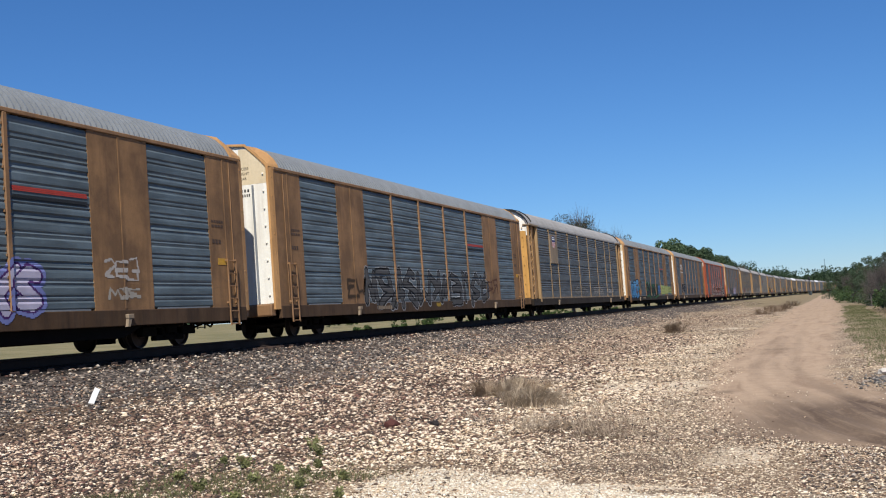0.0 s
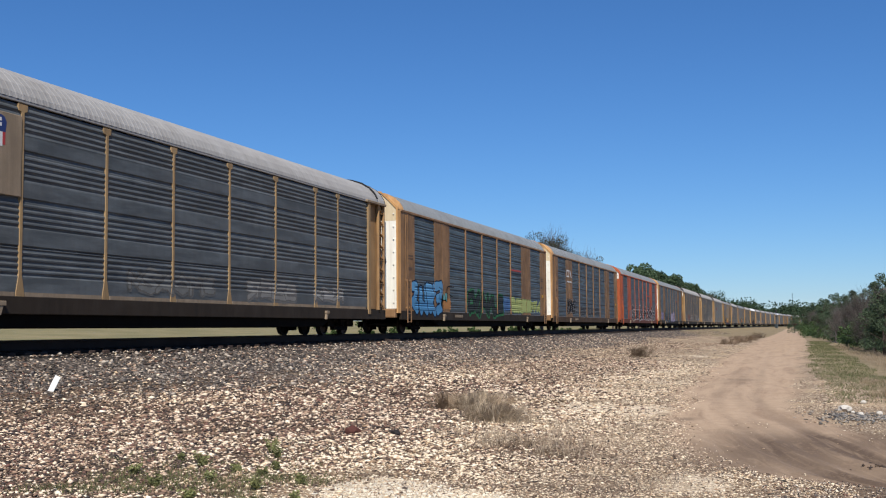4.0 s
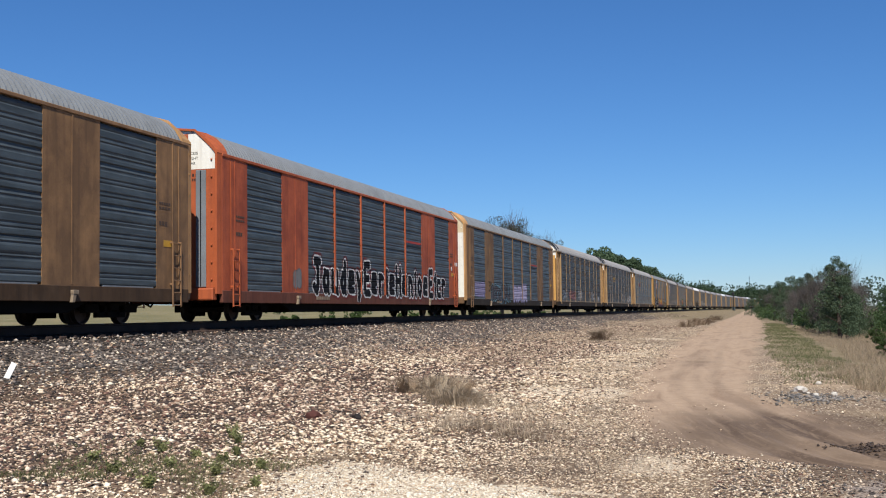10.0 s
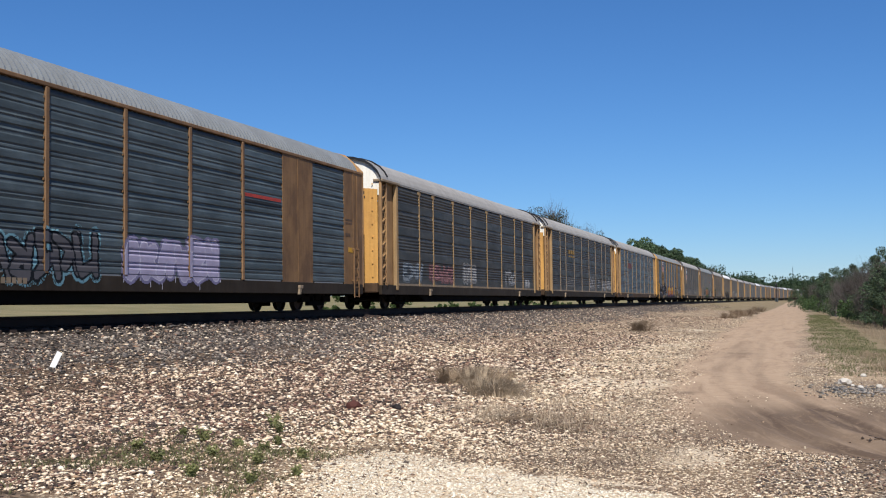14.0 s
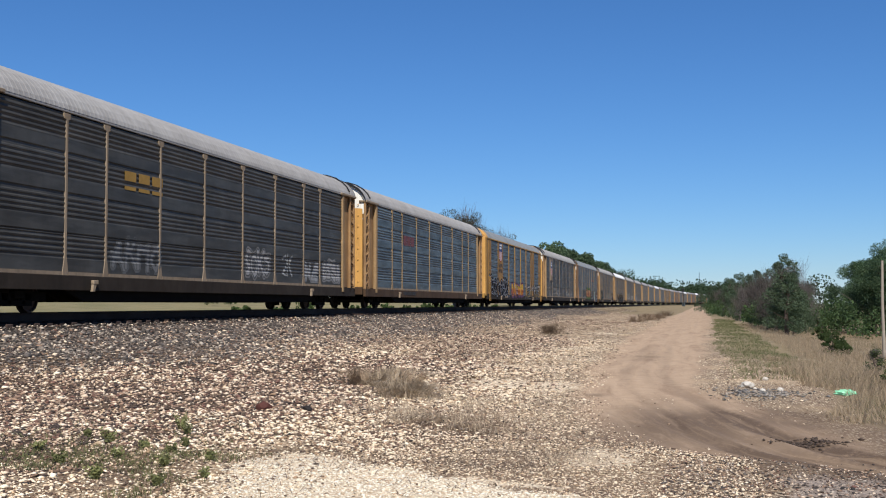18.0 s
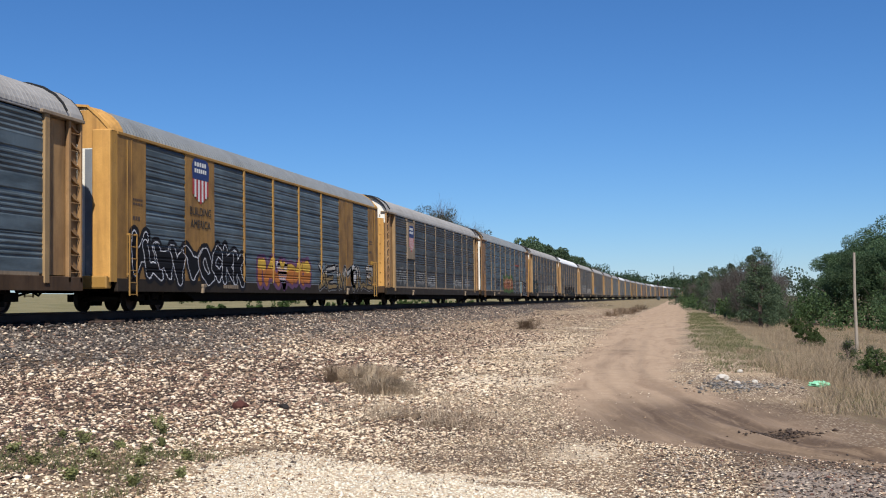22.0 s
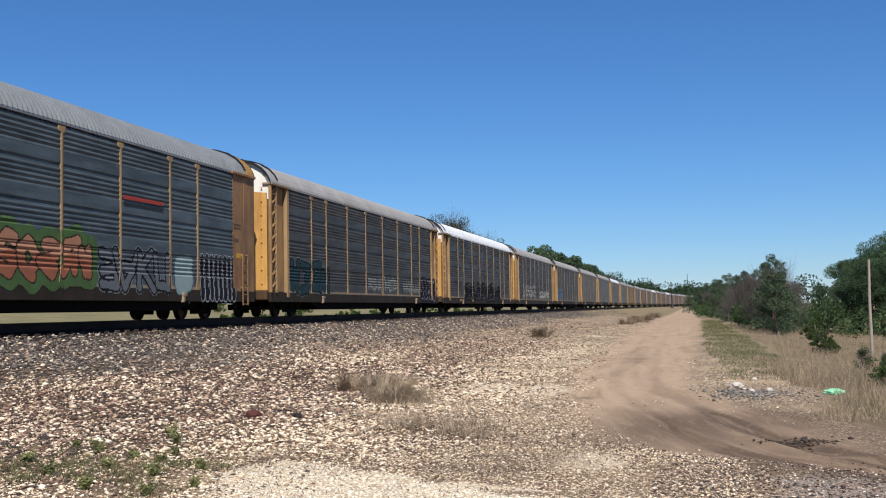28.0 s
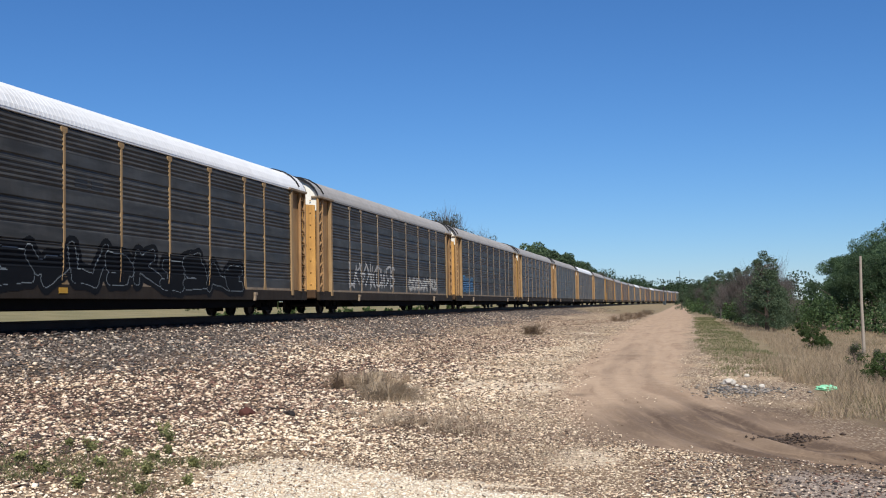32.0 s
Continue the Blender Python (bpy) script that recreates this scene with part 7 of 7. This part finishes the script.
def blades(name, label, xs, ys, hs, width, lean, material, seed):
    """Grass: thin bent blades standing on the ground, in one mesh."""
    r = np.random.RandomState(seed)
    n = len(xs)
    z = land(xs, ys) - 0.01
    a, b = r.uniform(0, 6.28, n), r.uniform(0, 6.28, n)
    L = hs * lean * r.uniform(0.2, 1.0, n)
    base = np.stack([xs, ys, z], 1)
    side = np.stack([np.cos(a), np.sin(a), 0 * a], 1) * width * 0.5
    out = np.stack([np.cos(b), np.sin(b), 0 * b], 1)
    mid = base + out * (0.35 * L)[:, None] + np.array([0, 0, 1]) * (0.6 * hs)[:, None]
    tip = base + out * L[:, None] + np.array([0, 0, 1]) * hs[:, None]
    v = np.stack([base - side, base + side, mid + 0.7 * side, mid - 0.7 * side, tip + 0.15 * side, tip - 0.15 * side], 1).reshape(-1, 3)
    k = (np.arange(n) * 6)[:, None]
    f = np.concatenate([k + np.array([[0, 1, 2, 3]]), k + np.array([[3, 2, 4, 5]])])
    return tagged(new(name, cloud(name, v, f, M[material])), label, "grass", kind="stuff")


def tufts(seed, boxes, per, spread_):
    cx, cy = scatter(seed, boxes)
    r = np.random.RandomState(seed + 1)
    return np.repeat(cx, per) + r.normal(0, spread_, len(cx) * per), np.repeat(cy, per) + r.normal(0, spread_, len(cx) * per)


def trim(xs, ys, keep_):
    return xs[keep_], ys[keep_]


tx, ty = tufts(61, [(1.6, 6, 16, 34, 30), (3.2, 14, 16, 34, 16), (3, 20, 34, 62, 9), (2.5, 26, 62, 95, 4)], 10, 0.10)
tx, ty = trim(tx, ty, (dirt_at(tx, ty) < 0.1) & (tx > 2.0 + 0.7 * wavy(tx, ty, 0.5, 71) - 0.022 * np.clip(ty - 24, 0, 40)))
r_ = np.random.RandomState(62)
tx, ty = trim(tx, ty, (np.abs(tx - 2.45) > 0.4) | (ty < 20.2) | (ty > 21.7))
tall_ = r_.uniform(0.10, 0.42, len(tx)) * np.clip(0.75 + 0.45 * wavy(tx, ty, 0.45, 76), 0.3, 1.2)
lush = 0.9 * wavy(tx, ty, 0.33, 78) + r_.normal(0, 0.35, len(tx)) > 0.55
for name_, label_, pick_, mat_, k_ in (("dry_grass_field", "tall straw-coloured dry grass beside the dirt track", ~lush, "straw", 63), ("grass_patches", "green grass patches among the dry stalks", lush, "verge", 64)):
    blades(name_, label_, tx[pick_], ty[pick_], tall_[pick_] * (1.0 if mat_ == "straw" else 0.6), 0.009, 0.9, mat_, k_)
hx, hy = tufts(64, [(0.3, 3.2, 36, 120, 16), (0.7, 3.6, 25, 36, 16)], 9, 0.14)
hx, hy = trim(hx, hy, (dirt_at(hx, hy) < 0.2) & (hx < 2.7 + 0.6 * wavy(hx, hy, 0.4, 72)) & (wavy(hx, hy, 2.6, 73) > -0.55 + 0.035 * np.clip(40 - hy, 0, 20)))
blades("green_verge", "short patchy green grass along the edge of the dirt track", hx, hy, np.random.RandomState(65).uniform(0.02, 0.11, len(hx)), 0.014, 1.3, "verge", 66)
wx, wy = tufts(67, [(-6.8, -4.4, 7.6, 10.8, 55), (-8, -4.8, 9.5, 13, 7), (-9, -5, 6, 9, 12), (-6.1, -5.0, 9.0, 10.2, 40)], 16, 0.09)
wx, wy = trim(wx, wy, wavy(wx, wy, 1.3, 77) > -0.15)
half_ = np.random.RandomState(79).uniform(0, 1, len(wx)) < 0.55
blades("green_weeds", "sparse low green weeds growing through the gravel", wx[half_], wy[half_], np.random.RandomState(68).uniform(0.02, 0.09, half_.sum()), 0.010, 1.6, "grass", 69)
blades("dead_weeds", "flattened dead weeds and litter among the gravel", wx[~half_], wy[~half_], np.random.RandomState(78).uniform(0.015, 0.06, (~half_).sum()), 0.009, 3.0, "scrub", 70)
dx_, dy_ = tufts(70, [(-6.5, -2.2, 13, 30, 1.6), (-8, -3, 30, 70, 1.4), (-5.2, -3.4, 15.5, 18.5, 9), (-4.3, -2.7, 13.5, 15, 14), (-3.6, -1.2, 10.4, 11.3, 9)], 14, 0.12)
dx_, dy_ = trim(dx_, dy_, (dirt_at(dx_, dy_) < 0.2) & (wavy(dx_, dy_, 0.8, 73) > -0.1))
blades("dry_grass_wisps", "thin dry grass wisps on the gravel bank", dx_, dy_, np.random.RandomState(74).uniform(0.05, 0.20, len(dx_)), 0.010, 1.1, "dead", 75)
sx_, sy_ = tufts(80, [(-9, -1.5, 8, 14, 9), (-9, -2, 14, 22, 5), (-4.4, -1.0, 10.4, 12.4, 22)], 3, 0.16)
sx_, sy_ = trim(sx_, sy_, (dirt_at(sx_, sy_) < 0.2) & (wavy(sx_, sy_, 0.8, 83) > -0.3))
blades("dead_stalks", "thin dark dead stalks lying on the gravel", sx_, sy_, np.random.RandomState(81).uniform(0.03, 0.09, len(sx_)), 0.008, 3.2, "bark", 82)


def clump(name, label, x, y, w, h, n, material, seed, lean=1.0):
    """A single tussock: blades fanning out from its middle."""
    r = np.random.RandomState(seed)
    root = tagged(new(name), label, "grass tussock")
    z = float(land(x, y))
    root.location = (x, y, z)
    lock = np.arange(n) // 16
    each = lambda q: q[lock]
    k_ = n // 16 + 1
    a, k = each(r.uniform(0, 6.28, k_)) + r.normal(0, 0.12, n), each(r.uniform(0, 1, k_)) ** 0.5 + r.normal(0, 0.03, n)
    bx_, by_ = 0.32 * w * k * np.cos(a), 0.22 * w * k * np.sin(a)
    H = h * each(r.uniform(0.3, 1.05, k_)) * r.uniform(0.8, 1.1, n)
    tipx = bx_ * 1.4 + 0.34 * w * each(r.uniform(-0.6, 1, k_)) + r.normal(0, 0.04, n)
    tipy = by_ * 1.4 + each(r.normal(0, 0.16, k_)) + r.normal(0, 0.04, n)
    sx, sy = -np.sin(a) * 0.0035, np.cos(a) * 0.0035
    base = np.stack([bx_, by_, 0 * a - 0.03], 1)
    tip = np.stack([tipx, tipy, 0.62 * H], 1)
    mid = (base + tip) / 2 + np.array([0, 0, 1]) * (0.5 * H)[:, None]
    s_ = np.stack([sx, sy, 0 * a], 1)
    v = np.stack([base - s_, base + s_, mid + s_, mid - s_, tip + 0.3 * s_, tip - 0.3 * s_], 1).reshape(-1, 3)
    q = (np.arange(n) * 6)[:, None]
    f = np.concatenate([q + np.array([[0, 1, 2, 3]]), q + np.array([[3, 2, 4, 5]])])
    part("tuft", cloud("tuft", v, f, M[material]), M[material], root)
    return root


clump("dead_grass_tussock", "dead grey-brown grass tussock on the gravel bank", -5.75, 20.0, 1.6, 0.46, 1100, "dead", 81)
clump("dead_grass_tussock", "dead grey-brown grass tussock on the gravel bank", -5.05, 18.3, 1.7, 0.38, 1300, "dead", 82)
clump("dead_grass_tussock", "flattened brown grass tussock on the gravel bank", -6.35, 20.2, 1.1, 0.42, 800, "scrub", 77)
for x, y, w, h, n, seed in ((-3.5, 14.3, 2.2, 0.13, 420, 79), (-2.9, 13.6, 1.6, 0.08, 220, 78), (-4.2, 15.1, 1.5, 0.08, 200, 76), (-4.6, 23.0, 1.8, 0.12, 200, 75)):
    clump("scrub_tussock", "low matted dead scrub on pale gravel", x, y, w, h, n, "scrub", seed)
clump("scrub_tussock", "low dark dead scrub on the gravel bank", -7.3, 54, 1.8, 0.6, 700, "scrub", 83)
for i, (x, y, w, h) in enumerate(((-5.6, 96, 2.8, 0.6), (-5.0, 108, 3.0, 0.8), (-4.8, 122, 2.6, 0.7), (-5.9, 118, 3.0, 0.7), (-4.9, 146, 2.6, 0.8))):
    clump("scrub_tussock", "low dark dead scrub on the gravel bank", x, y, w, h, 900, "scrub", 84 + i)

shrub_a = tree("shrub", "rounded green shrub in the dry grass", 9, 1.3, "shrub", leaves=9000, leaf=0.032, shape="bush", low=0.1)
plant(shrub_a, [(6.05, 44, 0.78), (6.5, 45.5, 0.5), (5.6, 66, 0.8), (10.8, 58, 1.1), (12.6, 50, 1.0)], "shrubs in the grass")
shrub_b = tree("shrub", "dark olive shrub in the dry grass", 10, 0.75, "shrub", leaves=6500, leaf=0.02, shape="bush", low=0.1)
plant(shrub_b, [(9.25, 24.5, 1.05), (11.5, 30, 1.0)], "shrubs in the grass")
shrub_c = tree("dead_shrub", "wispy half-dead shrub with grey twigs", 11, 0.8, "shrub", leaves=1500, leaf=0.022, shape="thin", low=0.1)
plant(shrub_c, [(7.95, 30, 1.0), (9.0, 33, 0.8)], "shrubs in the grass")


def weed(x, y, h, n, seed):
    """A leafy green weed: thin stems with small pointed leaves along them."""
    r = np.random.RandomState(seed)
    root = tagged(new("weed"), "small leafy green weed growing through the gravel", "weed", "weeds in the gravel")
    root.location = (x, y, float(land(x, y)))
    pts = []
    for i in range(n):
        a, lean = r.uniform(0, 6.28), r.uniform(0.15, 0.7)
        tip = Vector((math.cos(a) * lean * h, math.sin(a) * lean * h, h * r.uniform(0.6, 1.0)))
        part("stem", Build().tube((0.02 * math.cos(a), 0.02 * math.sin(a), -0.02), tip, 0.004, 4, 0.0015), M["weed"], root)
        pts += [tuple(tip * k) for k in np.linspace(0.25, 1.0, 12)]
    pts = np.repeat(np.array(pts), 2, 0) + r.normal(0, 0.015, (len(pts) * 2, 3))
    v, f = cards(pts, r.uniform(0.010, 0.022, len(pts)), seed + 1, 0.2, 2.2)
    part("leaf_spray", cloud("leaf_spray", v, f, M["weed"]), M["weed"], root)


for x, y, h, n, seed in ((-6.2, 12.46, 0.22, 9, 1), (-6.0, 12.2, 0.13, 7, 2), (-6.28, 10.95, 0.17, 8, 3), (-5.35, 10.5, 0.10, 8, 4), (-4.95, 9.6, 0.13, 9, 5), (-5.6, 9.9, 0.10, 8, 6), (-4.75, 10.2, 0.10, 9, 8), (-5.9, 9.4, 0.12, 9, 9), (-6.6, 10.1, 0.10, 8, 10),
                         (-5.5, 11.15, 0.12, 8, 11), (-5.75, 10.7, 0.1, 9, 12), (-5.2, 8.8, 0.13, 9, 13), (-4.6, 8.8, 0.1, 8, 14), (-4.4, 9.3, 0.09, 7, 15), (-6.75, 11.25, 0.1, 8, 16)):
    weed(x, y, h, n, seed)

# ---------------------------------------------------------------- small things


def rock(name, label, az, d, size, col, seed, flat=0.7):
    r = random.Random(seed)
    bm = bmesh.new()
    bmesh.ops.create_icosphere(bm, subdivisions=2, radius=1)
    for v in bm.verts:
        k = 1 + 0.35 * noise.noise(v.co * 1.7 + Vector((seed, 0, 0))) + 0.12 * noise.noise(v.co * 4 + Vector((0, seed, 0)))
        v.co = Vector((v.co.x * k * r.uniform(0.97, 1.03), v.co.y * k * 0.8, v.co.z * k * flat)) * size
    me = bpy.data.meshes.new(name)
    bm.to_mesh(me)
    bm.free()
    me.materials.append(plain(name + "_surface", col, 0.9, 0, 0.35, 30))
    ob = tagged(new(name, me), label, "rock")
    x, y = polar(az, d)
    ob.matrix_basis = pose(x, y, float(land(x, y)) + 0.42 * size, 0, 0, r.uniform(0, 360))
    return ob


rock("red_rock", "rust-red stone lying on pale gravel", -22.4, 16.6, 0.115, (0.066, 0.022, 0.016), 1)
rock("dark_rock", "nearly black stone lying on pale gravel", -20.2, 16.4, 0.085, (0.017, 0.013, 0.012), 2)
for i, (az, d, s) in enumerate(((2.05, 22.0, 0.12), (2.75, 21.2, 0.07), (3.6, 21.6, 0.065), (2.9, 24.6, 0.07), (2.4, 21.6, 0.045))):
    rock("white_rock", "pale limestone block on the verge", az, d, s, (0.484, 0.445, 0.39), 10 + i, 0.6)
r_ = random.Random(5)
hp = np.random.RandomState(44)
hx2, hy2 = 1.0 + hp.normal(0, 0.36, 700), 20.7 + hp.normal(0, 0.55, 700)
stones("stone_heap", hx2, hy2, hp.gamma(3, 0.0075, 700).clip(0.010, 0.04), islands("slate_stones", [(0.109, 0.105, 0.101), (0.172, 0.164, 0.156), (0.062, 0.06, 0.058), (0.328, 0.281, 0.226), (0.218, 0.179, 0.14)]), "low heap of blue-grey stones on the verge", 0.35, 45)
cx2, cy2 = 1.22 + hp.normal(0, 0.2, 420), 14.15 + hp.normal(0, 0.16, 420)
stones("mud_clods", cx2, cy2, hp.gamma(3, 0.0048, 420).clip(0.006, 0.03), islands("churned_mud", [(0.047, 0.029, 0.019), (0.031, 0.02, 0.013), (0.078, 0.051, 0.034)]), "dark damp clods of churned mud", 0.35, 46)

board = tagged(new("white_board", Build().box(-0.05, 0.05, -0.2, 0.2, 0, 0.022, 0.005).mesh("white_board")), "short white painted board lying on the ballast", "board")
board.data.materials.append(plain("white_board_paint", (0.608, 0.601, 0.569), 0.6, 0, 0.12, 12))
board.matrix_basis = pose(-12.62, 16.75, float(land(-12.62, 16.75)) + 0.10, 58, 26, 37)


def litter():
    """A crumpled sheet of pale green plastic."""
    bm = bmesh.new()
    bmesh.ops.create_icosphere(bm, subdivisions=3, radius=1)
    for v in bm.verts:
        k = 1 + 0.35 * noise.noise(v.co * 2.3) + 0.2 * noise.noise(v.co * 6)
        v.co = Vector((v.co.x * k * 0.18, v.co.y * k * 0.12, v.co.z * k * 0.062))
    me = bpy.data.meshes.new("plastic_litter")
    bm.to_mesh(me)
    bm.free()
    me.materials.append(plain("green_plastic", (0.25, 0.562, 0.328), 0.4, 0, 0.1, 20))
    ob = tagged(new("plastic_litter", me), "pale green crumpled plastic litter in dry grass", "litter")
    x, y = polar(6.62, 21.5)
    ob.matrix_basis = pose(x, y, float(land(x, y)) + 0.05)


litter()
pole_x, pole_y = polar(8.38, 42)
pole = tagged(new("wooden_pole"), "weathered bare wooden pole standing in dry grass", "pole")
pole.location = (pole_x, pole_y, float(land(pole_x, pole_y)) - 0.3)
pb = Build().loft([[(0.012 * math.sin(i * 1.3) + (0.062 - 0.003 * i) * math.cos(a), 0.01 * math.cos(i) + (0.062 - 0.003 * i) * math.sin(a), 3.85 * i / 6) for a in [k * math.pi / 5 for k in range(10)]] for i in range(7)], True)
part("shaft", pb, plain("weathered_pole_wood", (0.281, 0.242, 0.195), 0.9, 0, 0.3, 9), pole)

sig = tagged(new("railway_signal"), "tall black railway signal mast beside the line", "signal")
sig.location = (-8.3, 470, float(land(-8.3, 470)))
part("mast", Build().tube((0, 0, 0), (0, 0, 7.2), 0.12, 8), M["hose"], sig)
part("signal_head", Build().box(-0.35, 0.35, -0.15, 0.1, 5.9, 7.5, 0.05), M["hose"], sig)
part("platform", Build().box(-0.5, 0.5, -0.4, 0.5, 4.6, 4.7), M["hose"], sig)
part("relay_box", Build().box(-0.6, 0.6, 0.6, 1.3, 0, 1.6, 0.04), M["galv"], sig)

mast = tagged(new("radio_mast"), "thin distant lattice radio mast above the woods", "mast")
mast.location = (-5.6, 1500, 0)
for s_ in (-0.5, 0.5):
    part("mast_leg", Build().tube((s_, 0, 0), (s_ * 0.6, 0, 43), 0.14, 5), M["galv"], mast)
lb = Build()
for i in range(14):
    lb.tube((-0.5 + (i % 2), 0, i * 3), (0.5 - (i % 2), 0, i * 3 + 3), 0.07, 4)
part("lattice", lb, M["galv"], mast)


# ---------------------------------------------------------------- what moves

# How far the train has rolled towards the camera, in metres, second by second.
ROLLED = (-0.02, 10.72, 21.90, 33.19, 44.56, 55.95, 67.32, 78.83, 90.42, 101.98, 113.75, 125.52, 137.31, 149.28, 161.18, 173.24, 185.25, 197.36, 209.50, 221.72, 233.95, 246.37, 258.74, 271.21, 283.75, 296.22, 308.92, 321.57, 334.19, 346.93, 359.66, 372.49, 385.26)


def motions():
    for i, c in enumerate(CARS):
        middle = 70.40 + PITCH * (i - 2) - (0.1 if i == 6 else 0)
        walk(c, [(t, line_pose(middle - d)) for t, d in enumerate(ROLLED)])
    # The wheels roll on the rails: row by row less than a quarter turn.
    times = [k / 30 for k in range(961)]
    spins = [math.degrees(d / 0.36) for d in np.interp(times, range(len(ROLLED)), ROLLED)]
    for w in WHEELSETS:
        walk(w, [(t, pose(*w.location, a, 0, 0)) for t, a in zip(times, spins)])


motions()
